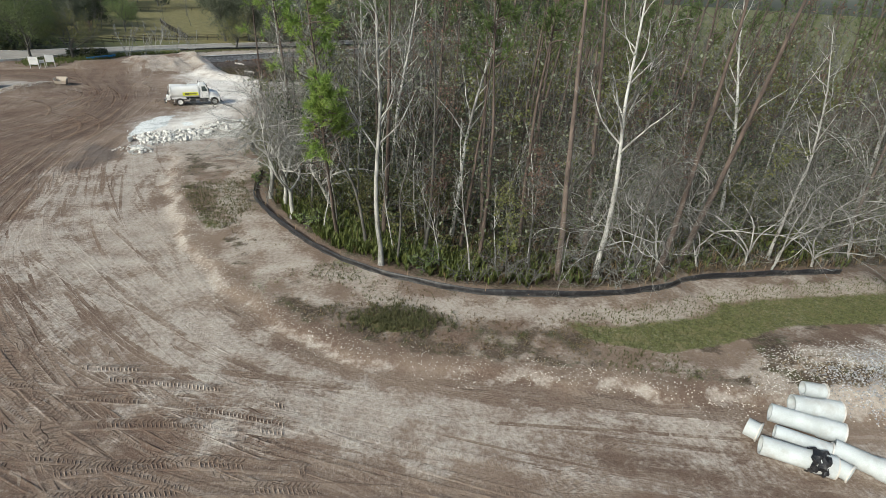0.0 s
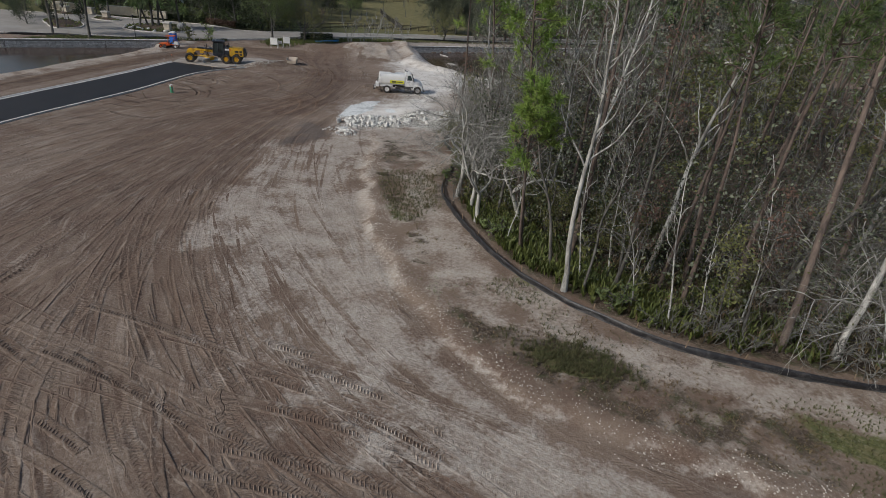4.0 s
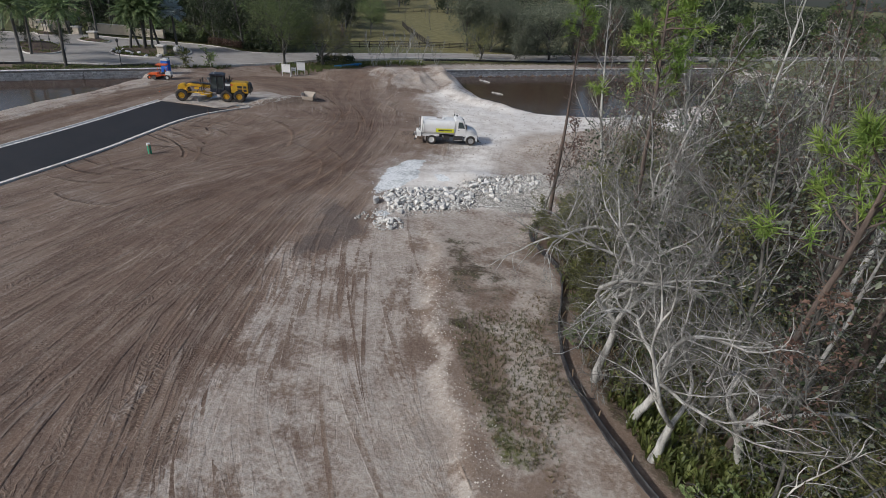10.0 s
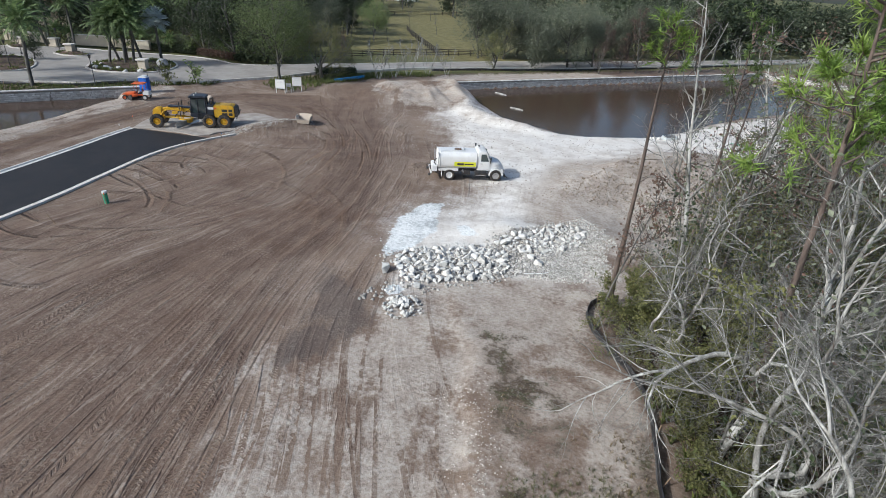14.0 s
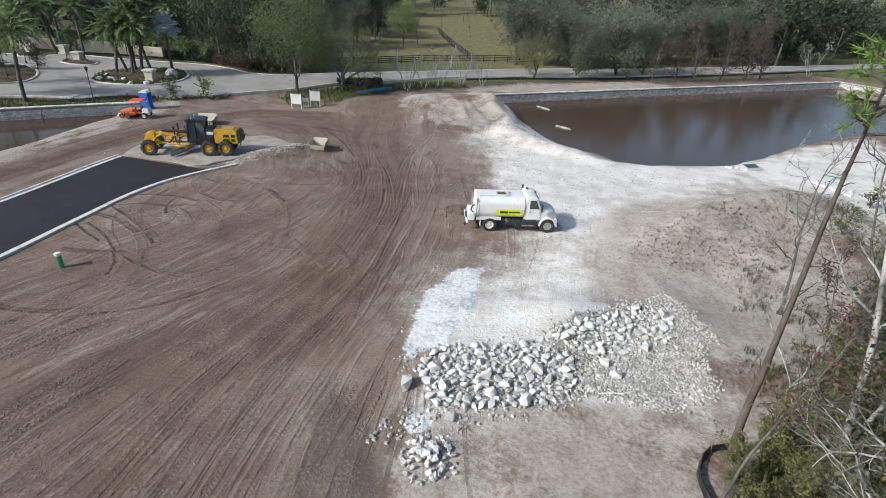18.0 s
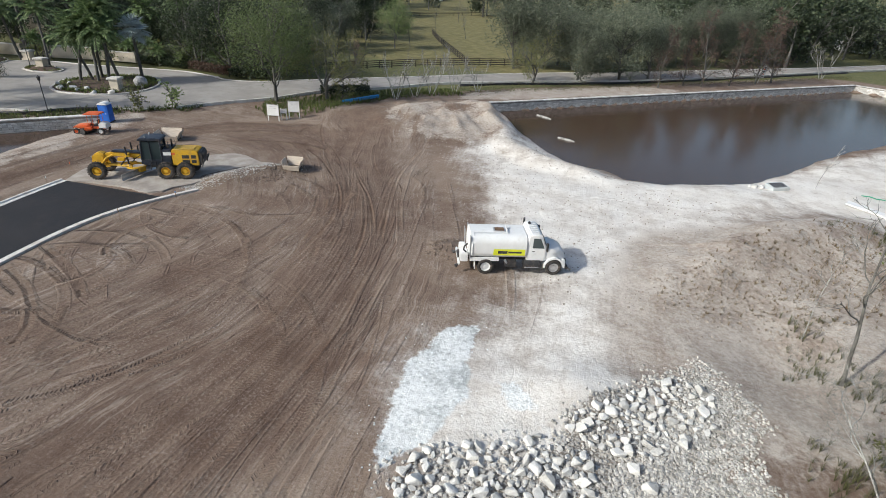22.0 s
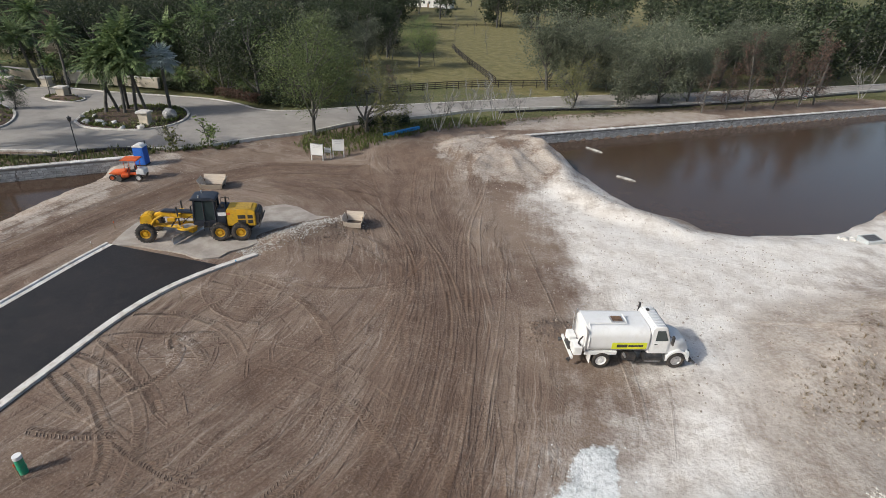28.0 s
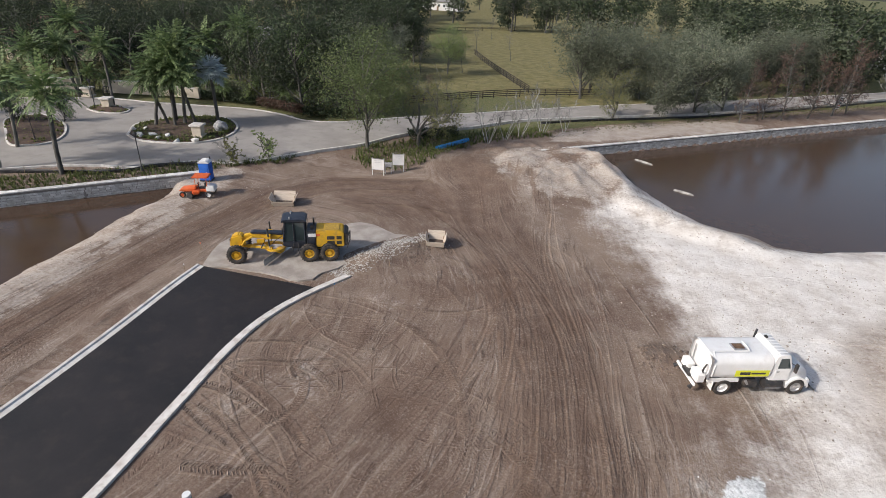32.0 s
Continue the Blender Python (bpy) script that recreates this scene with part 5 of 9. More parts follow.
def spreading(seed, tall, girth, stems=3, fork=1.6, droop=0.0, flare=(0.35, 1.2), fine_twigs=True, leaf=0, leaf_size=0.13):
    """A low-forked tree: sinuous limbs that divide again and again into a wide net of crooked twigs."""
    rng = np.random.RandomState(seed)
    wood, fine = Tubes(), Tubes()
    leaves = []

    def grow(p, d, length, r, level):
        segs = max(3, int(length / (0.55 if level < 2 else 0.32)))
        pts, way = [np.array(p, float)], unit(np.array(d, float))
        bend = rng.randn(3) * 0.09
        for k in range(segs):
            if rng.rand() < 0.25:
                bend = rng.randn(3) * 0.26
            way = unit(way + bend + rng.randn(3) * 0.09 + np.array([0, 0, (0.035 if way[2] < 0.5 else -0.03) - droop * (k / segs)]))
            pts.append(pts[-1] + way * length / segs)
        pts = np.array(pts)
        end = r * (0.5 if level < 3 else 0.35)
        (wood if level < 3 else fine).tube(pts, np.linspace(r, end, len(pts)), (7, 6, 5, 4, 3, 3)[min(level, 5)])
        if level >= (4 if fine_twigs else 3):
            if leaf:
                leaves.extend(along(pts, rng.rand())[0] + rng.randn(3) * 0.08 for _ in range(leaf))
            return
        kids = (5, 6, 5, 3)[level]
        for k in range(kids):
            t = 0.22 + 0.7 * (k + rng.rand()) / kids
            q, ax = along(pts, t)
            side = sideways(rng, ax, rng.uniform(0.5, 1.0))
            side[2] += 0.12
            grow(q, side, length * rng.uniform(0.36, 0.62) * (1.15 - 0.4 * t), max(0.004, r * (1 - 0.5 * t) * rng.uniform(0.3, 0.46)), level + 1)
        for k in range(2):
            grow(pts[-1], sideways(rng, unit(pts[-1] - pts[-2]), rng.uniform(0.2, 0.5)), length * rng.uniform(0.4, 0.62), end * 0.85, level + 1)

    trunk, rad = limb(rng, (0, 0, -0.3), (rng.randn() * 0.1, rng.randn() * 0.1, 1), fork + 0.3, girth * 1.3, girth, 5, 0.1, 0.0)
    wood.tube(trunk, rad, 9)
    az = rng.uniform(0, 6.3)
    for k in range(stems):
        a, out = az + k * 6.283 / stems + rng.randn() * 0.35, rng.uniform(*flare)
        grow(trunk[-1], (math.cos(a) * out, math.sin(a) * out, 1.0), (tall - fork) * rng.uniform(0.5, 0.66), girth * rng.uniform(0.62, 0.85), 0)
    lt = None
    if leaf:
        lt = Tubes()
        lt.cards(leaves, leaf_size, rng)
    return wood, fine, lt


def pine(seed, tall, girth, crown=0.6, whorls=16, reach=2.6, lean=0.03, twigs=5, blades=10):
    """A slash pine: straight trunk, dead snags below, tufted boughs above."""
    rng = np.random.RandomState(seed)
    wood, tufts = Tubes(), Tubes()
    pts, rad = limb(rng, (0, 0, -0.25), (rng.randn() * lean, rng.randn() * lean, 1), tall, girth, girth * 0.22, 14, 0.025, 0.02)
    wood.tube(pts, rad, 9)
    for _ in range(9):
        p, ax = along(pts, rng.uniform(0.25, crown))
        lp, lr = limb(rng, p, sideways(rng, ax, 1.35), rng.uniform(0.4, 1.5), 0.025, 0.01, 3, 0.15, -0.02)
        wood.tube(lp, lr, 3)
    c, a = [], []
    for i in range(whorls):
        t = crown + (1 - crown) * (i + rng.rand()) / whorls
        p, ax = along(pts, min(t, 0.99))
        L = reach * (1.1 - 0.75 * (t - crown) / (1 - crown)) * rng.uniform(0.55, 1.15)
        lp, lr = limb(rng, p, sideways(rng, ax, rng.uniform(0.95, 1.35)), L, 0.05, 0.015, 5, 0.14, 0.1)
        wood.tube(lp, lr, 4)
        for _ in range(twigs):
            q, ax2 = along(lp, rng.uniform(0.35, 1.0))
            tp, tr = limb(rng, q, sideways(rng, ax2, rng.uniform(0.3, 0.9)), rng.uniform(0.25, 0.7), 0.016, 0.008, 2, 0.15, 0.1)
            wood.tube(tp, tr, 3)
            for s in (0.5, 1.0):
                e, ax3 = along(tp, s)
                c.append(e)
                a.append(ax3)
    c.append(pts[-1])
    a.append(np.array([0, 0, 1.0]))
    tufts.needles(c, a, 0.46, rng, blades, 0.024)
    return wood, None, tufts


def leafy(seed, tall, girth, radius, leaf_count, leaf_size, base=0.3, limbs=9, lump=26, lump_size=0.22):
    """A dense broad crown: limbs that carry many clumps of leaves, with gaps between."""
    rng = np.random.RandomState(seed)
    wood, lt = Tubes(), Tubes()
    pts, rad = limb(rng, (0, 0, -0.25), (rng.randn() * 0.06, rng.randn() * 0.06, 1), tall * 0.8, girth, girth * 0.25, 8, 0.07, 0.02)
    wood.tube(pts, rad, 7)
    tips = [pts[-1]]
    for i in range(limbs):
        t = base + (0.95 - base) * (i + rng.rand()) / limbs
        p, ax = along(pts, t)
        lp, lr = limb(rng, p, sideways(rng, ax, rng.uniform(0.6, 1.15)), radius * rng.uniform(0.7, 1.15), girth * 0.42, 0.03, 5, 0.15, 0.08)
        wood.tube(lp, lr, 5)
        for s in (0.55, 0.8, 1.0):
            q, ax2 = along(lp, s)
            bp, br = limb(rng, q, sideways(rng, ax2, 0.8), radius * 0.4, 0.04, 0.015, 3, 0.2, 0.1)
            wood.tube(bp, br, 3)
            tips += [bp[-1], bp[1]]
    tips = np.array(tips)
    pick = tips[rng.randint(0, len(tips), lump + len(tips))] + rng.randn(lump + len(tips), 3) * radius * 0.16
    per = max(4, leaf_count // len(pick))
    size = radius * lump_size * rng.uniform(0.6, 1.3, len(pick))
    dirs = rng.randn(len(pick), per, 3)
    dirs /= np.linalg.norm(dirs, axis=2)[:, :, None]
    dirs *= (rng.rand(len(pick), per, 1) ** 0.45)
    dirs[:, :, 2] *= 0.75
    cs = (pick[:, None, :] + dirs * size[:, None, None]).reshape(-1, 3)
    lt.cards(cs, leaf_size, rng)
    return wood, None, lt


def palm(seed, tall, girth, fronds=26, reach=2.3, fan=False, feather=26):
    """A palm: ringed trunk and arching fronds with separate leaflets."""
    rng = np.random.RandomState(seed)
    wood, lt = Tubes(), Tubes()
    pts, rad = limb(rng, (0, 0, -0.2), (rng.randn() * 0.06, rng.randn() * 0.06, 1), tall, girth, girth * 0.8, 16, 0.015, 0.01)
    rad *= 1 + 0.07 * np.cos(np.arange(len(rad)) * np.pi)
    wood.tube(pts, rad, 8)
    top = pts[-1]
    blades_v, f = [], []
    for k in range(fronds):
        az = k * 2.4 + rng.rand() * 0.4
        el = radians(74 - 92 * (k / fronds) + rng.randn() * 9)
        L = reach * rng.uniform(0.8, 1.1)
        d = np.array([math.cos(az) * math.cos(el), math.sin(az) * math.cos(el), math.sin(el)])
        n = 10
        rib = [top.copy()]
        for _ in range(n):
            d = unit(d + np.array([0, 0, -0.085 - 0.05 * rng.rand()]))
            rib.append(rib[-1] + d * L / n)
        rib = np.array(rib)
        lt.tube(rib, np.linspace(0.03, 0.008, n + 1), 3)
        if fan:
            c, ax = rib[5], unit(rib[6] - rib[4])
            side = unit(np.cross(ax, (0, 0, 1)))
            for a in np.linspace(-2.1, 2.1, 15):
                w = unit(ax * math.cos(a) + side * math.sin(a))
                e = c + w * L * 0.5 + np.array([0, 0, -0.1])
                o = unit(np.cross(w, (0, 0, 1))) * 0.09
                blades_v += [c, c + w * L * 0.3 + o, e, c + w * L * 0.3 - o]
        else:
            for j in range(feather):
                t = 0.15 + 0.85 * j / feather
                c, ax = along(rib, t)
                side = unit(np.cross(ax, (0, 0, 1))) * (1 if j % 2 else -1)
                w = unit(side + ax * 0.7 + np.array([0, 0, -0.35 + 0.2 * rng.randn()]))
                l = L * 0.24 * (1.15 - 0.75 * t)
                blades_v += [c, c + w * l * 0.5 + ax * 0.14, c + w * l, c + w * l * 0.5 - ax * 0.14]
    b = np.array(blades_v)
    i = np.arange(len(b) // 4)[:, None] * 4 + lt.n
    lt.v.append(b)
    lt.f.extend(np.concatenate([i, i + 1, i + 2, i + 3], 1).tolist())
    lt.n += len(b)
    return wood, None, lt


class Kind:
    """A kind of tree, built once; plant() sets a copy of it."""

    def __init__(self, name, label, category, built, bark, twig=None, leaf=None):
        self.ob = None
        self.name, self.label, self.category = name, label, category
        wood, fine, lt = built
        self.meshes = [("trunk", wood.mesh("trunk", bark))]
        if fine is not None:
            self.meshes.append(("crown", fine.mesh("crown", twig, False)))
        if lt is not None:
            self.meshes.append(("leaves" if fine is not None else "crown", lt.mesh("leaves", leaf, False)))

    def plant(self, x, y, turn=0.0, scale=1.0, group="", tilt=(0, 0), label="", z=None):
        z = site_height(x, y) if z is None else z
        root = thing(self.name, label or self.label, self.category, None, group)
        root.matrix_world = pose(x, y, z, tilt[0], tilt[1], turn) @ Matrix.Diagonal((scale, scale, scale, 1))
        for name, me in self.meshes:
            part(name, me, None, root)
        return root


BARE_BIG = [Kind("bare_tree", "leafless pale-barked tree with wide crooked branches at the wood's edge", "tree", spreading(k, t, g, n, f, w), M_BARK_WHITE, M_TWIG) for k, t, g, n, f, w in ((11, 11.5, 0.15, 3, 3.2, 0.02), (12, 12.0, 0.155, 3, 3.8, 0.0), (13, 10.5, 0.14, 3, 2.4, 0.03))]
BARE_CLUMP = [Kind("bare_tree", "leafless whitish tree with several leaning stems at the wood's edge", "tree", spreading(k, t, 0.08, n, 0.6, 0.0, (0.08, 0.36)), M_BARK_WHITE, M_TWIG) for k, t, n in ((18, 13.0, 3), (19, 11.0, 4))]
BRAMBLE = [Kind("leafy_shrub", "straggly shrub with sparse yellowish olive leaves at the wood's edge", "shrub", spreading(k, t, 0.05, 4, 0.3, 0.0, (0.3, 1.1), False, 5, 0.15), M_BARK_GRAY, M_TWIG_BROWN, M_LEAF_OLIVE) for k, t in ((16, 4.6), (17, 6.2))]
BARE_TALL = [Kind("bare_tree", "tall slender leafless tree with whitish bark", "tree", hardwood(s, t, g, limbs=15, first=0.4, spread=0.7, reach=0.24, branches=4, twigs=3, lean=0.05), M_BARK_WHITE, M_TWIG) for s, t, g in ((21, 19.5, 0.21), (22, 16.5, 0.15))]
BARE_GRAY = [Kind("bare_tree", "leafless gray woodland tree with fine twigs", "tree", hardwood(s, t, g, limbs=12, first=0.3, spread=0.7, reach=0.3, branches=4, twigs=3, bend=0.1), M_BARK_GRAY, M_TWIG) for s, t, g in ((31, 13.5, 0.14), (32, 11.0, 0.12), (33, 15.5, 0.15))]
SAPLING = [Kind("sapling", "thin pale bare sapling in the undergrowth", "tree", hardwood(s, t, g, limbs=9, first=0.35, spread=0.6, reach=0.22, branches=3, twigs=1, lean=0.1), M_BARK_WHITE, M_TWIG) for s, t, g in ((41, 7.5, 0.06), (42, 10.5, 0.075), (43, 5.5, 0.045), (44, 13.0, 0.09))]
RUST = [Kind("rust_leaved_tree", "slender tree with sparse rust-brown winter leaves", "tree", hardwood(s, t, g, limbs=13, first=0.4, spread=0.75, reach=0.26, branches=5, twigs=2, leaf=4, leaf_size=0.17), M_BARK_GRAY, M_TWIG_BROWN, M_LEAF_RUST) for s, t, g in ((51, 17.5, 0.16), (52, 9.5, 0.09))]
OLIVE = [Kind("olive_leaved_tree", "thin woodland tree with yellowish olive leaves", "tree", hardwood(s, t, g, limbs=14, first=0.3, spread=0.8, reach=0.3, branches=4, twigs=2, leaf=7, leaf_size=0.22), M_BARK_GRAY, M_TWIG, M_LEAF_OLIVE) for s, t, g in ((61, 11.5, 0.11), (62, 8.0, 0.09))]
PINE_TALL = [Kind("pine_tree", "tall slash pine with red-brown bark and high green crown", "pine", pine(s, t, g, crown=c, whorls=w, reach=r), M_BARK_PINE, None, M_NEEDLE_DARK) for s, t, g, c, w, r in ((71, 21.5, 0.19, 0.78, 15, 2.4), (72, 18.0, 0.15, 0.72, 14, 2.2), (73, 23.5, 0.22, 0.82, 14, 2.6))]
SNAG = Kind("dead_pine", "dead standing pine trunk without needles", "pine", hardwood(81, 15.5, 0.17, limbs=7, first=0.55, spread=1.2, reach=0.08, branches=2, twigs=1, lean=0.03), M_BARK_PINE, M_TWIG_BROWN)
PINE_LEAN = Kind("pine_tree", "young slash pine with bright green crown leaning out of the wood", "pine", pine(75, 13.6, 0.15, crown=0.64, whorls=26, reach=2.0, twigs=8, blades=13), M_BARK_PINE, None, M_NEEDLE_BRIGHT)
PINE_LUSH = Kind("pine_tree", "slash pine with a full bright green crown", "pine", pine(74, 18.0, 0.18, crown=0.66, whorls=24, reach=2.8, twigs=8, blades=13), M_BARK_PINE, None, M_NEEDLE_BRIGHT)
PINE_SLIM = Kind("pine_tree", "lone slim slash pine beside the end of the silt fence", "pine", pine(77, 16.5, 0.17, crown=0.86, whorls=9, reach=1.6), M_BARK_PINE, None, M_NEEDLE)
PINE_FAR = [Kind("pine_tree", "slash pine deep in the wood", "pine", pine(s, t, g, crown=0.6, whorls=12, reach=2.4, twigs=4, blades=7), M_BARK_PINE, None, M_NEEDLE_DARK) for s, t, g in ((78, 20.0, 0.17), (79, 22.0, 0.18))]
BARE_FAR = [Kind("bare_tree", "leafless gray tree deep in the wood", "tree", hardwood(s, t, 0.14, limbs=11, first=0.3, spread=0.7, reach=0.32, branches=3, twigs=2), M_BARK_GRAY, M_TWIG) for s, t in ((35, 14.5), (36, 17.0))]
OLIVE_FAR = Kind("olive_leaved_tree", "olive-leaved tree deep in the wood", "tree", leafy(64, 13.0, 0.14, 3.0, 900, 0.34, limbs=8, lump=20), M_BARK_GRAY, None, M_LEAF_OLIVE)
OAK = [Kind("oak_tree", "evergreen oak with a dense gray-green crown", "oak", leafy(s, t, g, r * 1.12, 9500, 0.32, base=0.1, limbs=16, lump=180, lump_size=0.31), M_BARK_GRAY, None, M_LEAF_OAK) for s, t, g, r in ((91, 10.5, 0.3, 4.6), (92, 11.5, 0.3, 5.0), (93, 8.5, 0.24, 3.8))]
ELM = [Kind("street_tree", "broad park tree with thin light-green leaves", "tree", leafy(95, 10.6, 0.24, 5.4, 17000, 0.2, base=0.2, limbs=20, lump=210, lump_size=0.3), M_BARK_GRAY, None, M_LEAF_LIGHT),
       Kind("street_tree", "broad park tree with bare twigs and a few thin leaves", "tree", spreading(96, 10.5, 0.2, 4, 1.6, 0.0, (0.4, 1.1), True, 1, 0.17), M_BARK_GRAY, M_TWIG, M_LEAF_OLIVE)]
DARKTREE = [Kind("dark_evergreen", "dark glossy evergreen tree in the estate garden", "tree", leafy(s, t, g, r * 1.1, 2600, 0.42, base=0.08, limbs=10, lump=80, lump_size=0.32), M_BARK_GRAY, None, M_LEAF_DARK) for s, t, g, r in ((97, 11.0, 0.26, 3.6), (98, 14.0, 0.3, 5.5))]
PALM = [Kind("palm_tree", "feather palm with arching green fronds", "palm", palm(s, t, g, fronds=36, reach=r, feather=20), M_BARK_GRAY, None, M_PALM) for s, t, g, r in ((101, 7.2, 0.2, 3.5), (102, 9.0, 0.2, 3.5), (103, 4.6, 0.18, 3.2))]
SILVERPALM = Kind("fan_palm", "silver-blue fan palm in the garden island", "palm", palm(105, 6.4, 0.2, 30, 2.2, fan=True), M_BARK_GRAY, None, M_PALM_SILVER)
RUSTSHRUB = [Kind("cypress_tree", "bare rusty-brown cypress by the pond", "tree", hardwood(s, t, 0.12, limbs=30, first=0.1, spread=1.0, reach=0.3, branches=6, twigs=4, leaf=3, leaf_size=0.16), M_BARK_GRAY, M_TWIG_BROWN, M_LEAF_RUST) for s, t in ((111, 8.6), (112, 7.2))]
MYRTLE = Kind("bare_crape_myrtle", "leafless many-stemmed ornamental tree", "tree", hardwood(115, 6.0, 0.09, limbs=12, first=0.3, spread=0.5, forks=4, reach=0.4), M_BARK_WHITE, M_TWIG)

rng = np.random.RandomState(7)
G = "trees of the wood"
# trees that stand out along the edge of the wood
BARE_TALL[0].plant(-3.25, 32.35, 20, 1.0, G, (0, -6))
BARE_BIG[1].plant(-13.8, 43.3, 160, 1.0, G)
BARE_BIG[0].plant(-12.0, 41.2, 20, 1.0, G, (0, -4))
BARE_BIG[2].plant(-11.0, 39.3, 215, 1.05, G)
BARE_BIG[0].plant(-7.6, 40.2, 300, 0.95, G)
BARE_BIG[2].plant(-13.3, 46.9, 80, 1.25, G, (0, -6))
BARE_BIG[0].plant(-14.2, 50.2, 130, 1.15, G, (0, -5))
BARE_BIG[1].plant(-10.6, 48.0, 250, 1.05, G)
BARE_BIG[2].plant(-16.1, 55.0, 10, 0.95, G, (0, -10))
BARE_BIG[1].plant(-12.6, 57.5, 310, 0.9, G)
SAPLING[3].plant(-9.6, 42.4, 250, 0.9, G, (0, 4))
for x, y, k, size in ((-15.0, 48.4, 0, 0.8), (-14.4, 52.8, 1, 0.9), (-16.6, 57.6, 0, 1.0), (-17.9, 58.0, 1, 0.75), (-14.6, 59.2, 1, 1.0), (-12.4, 52.0, 1, 1.1), (-11.0, 55.0, 0, 1.2), (-12.0, 60.5, 1, 1.1), (-15.4, 64.0, 0, 0.95), (-13.6, 66.4, 1, 1.0), (-9.4, 51.5, 1, 1.1), (-8.4, 58.0, 1, 1.2), (-17.2, 61.6, 0, 0.8)):
    BRAMBLE[k].plant(x, y, 47 * x, size, "shrubs of the wood")
PINE_LEAN.plant(-6.8, 36.2, 0, 1.0, G, (29, 0))
PINE_LUSH.plant(-8.2, 40.6, 0, 0.95, G, (14, 0))
PINE_LUSH.plant(-13.4, 51.4, 0, 1.0, G, (5, -3))
PINE_TALL[0].plant(-4.6, 42.6, 0, 0.85, G)
PINE_TALL[2].plant(8.6, 31.5, 60, 1.0, G, (0, 3.5))
PINE_TALL[1].plant(3.5, 33.5, 200, 1.0, G, (0, 1))
PINE_TALL[1].plant(2.2, 34.7, 120, 0.95, G)
BARE_GRAY[2].plant(-2.1, 32.7, 10, 0.75, G, (0, 10))
SAPLING[0].plant(0.7, 32.0, 0, 0.95, G)
SAPLING[1].plant(2.7, 30.8, 70, 1.0, G, (0, 3))
SAPLING[1].plant(-0.8, 35.6, 150, 1.0, G)
PINE_TALL[2].plant(15.6, 32.4, 10, 0.98, G, (0, 6))
BARE_GRAY[2].plant(13.9, 32.0, 10, 0.9, G, (0, 2))
BARE_CLUMP[0].plant(19.5, 34.6, 80, 0.95, G, (0, 4))
BARE_CLUMP[1].plant(23.2, 35.2, 130, 1.05, G, (0, 4))
BARE_CLUMP[0].plant(24.9, 34.6, 190, 1.0, G, (0, 6))
BARE_CLUMP[1].plant(28.5, 35.5, 250, 1.0, G, (0, 5))
BARE_CLUMP[0].plant(32.2, 36.8, 20, 1.05, G, (0, 4))
RUST[0].plant(-0.4, 33.9, 40, 1.0, G, (0, 1))
PINE_SLIM.plant(-19.5, 61.0, 0, 1.0, G, (-1, 1))
PINE_TALL[1].plant(-15.4, 66.8, 140, 0.92, G, (0, 3))
SNAG.plant(-14.5, 70.6, 0, 1.0, G, (0, 4))
PINE_TALL[0].plant(-9.6, 64.6, 20, 0.75, G)
PINE_TALL[1].plant(-9.0, 72.5, 70, 0.9, G)
RUST[1].plant(-19.9, 58.5, 0, 1.0, G, (0, 2), "small pale tree with a few red-brown leaves beside the rubble")
RUST[1].plant(-15.9, 66.4, 120, 0.9, G, (0, 3))
BARE_GRAY[1].plant(-16.0, 75.8, 50, 1.05, G)
BARE_CLUMP[1].plant(-16.7, 67.0, 70, 0.72, G, (0, 2), "slender white-barked bare tree beside the rubble")
BARE_TALL[1].plant(-16.2, 61.8, 10, 0.82, G, (0, 9))
OLIVE[1].plant(-14.4, 61.8, 230, 1.0, G)
SAPLING[0].plant(-17.3, 79.4, 230, 0.85, G)
SAPLING[2].plant(-12.5, 108.6, 60, 0.9, G)

for k in range(16):
    x, y = -13.5 + 15 * rng.rand(), 62 + 38 * rng.rand()
    if float(inside(FOREST, np.array([x]), np.array([y]))[0]) > 1:
        (BARE_GRAY + OLIVE)[k % 5].plant(x, y, 50 * k, rng.uniform(0.75, 1.0), G, (0, 2))

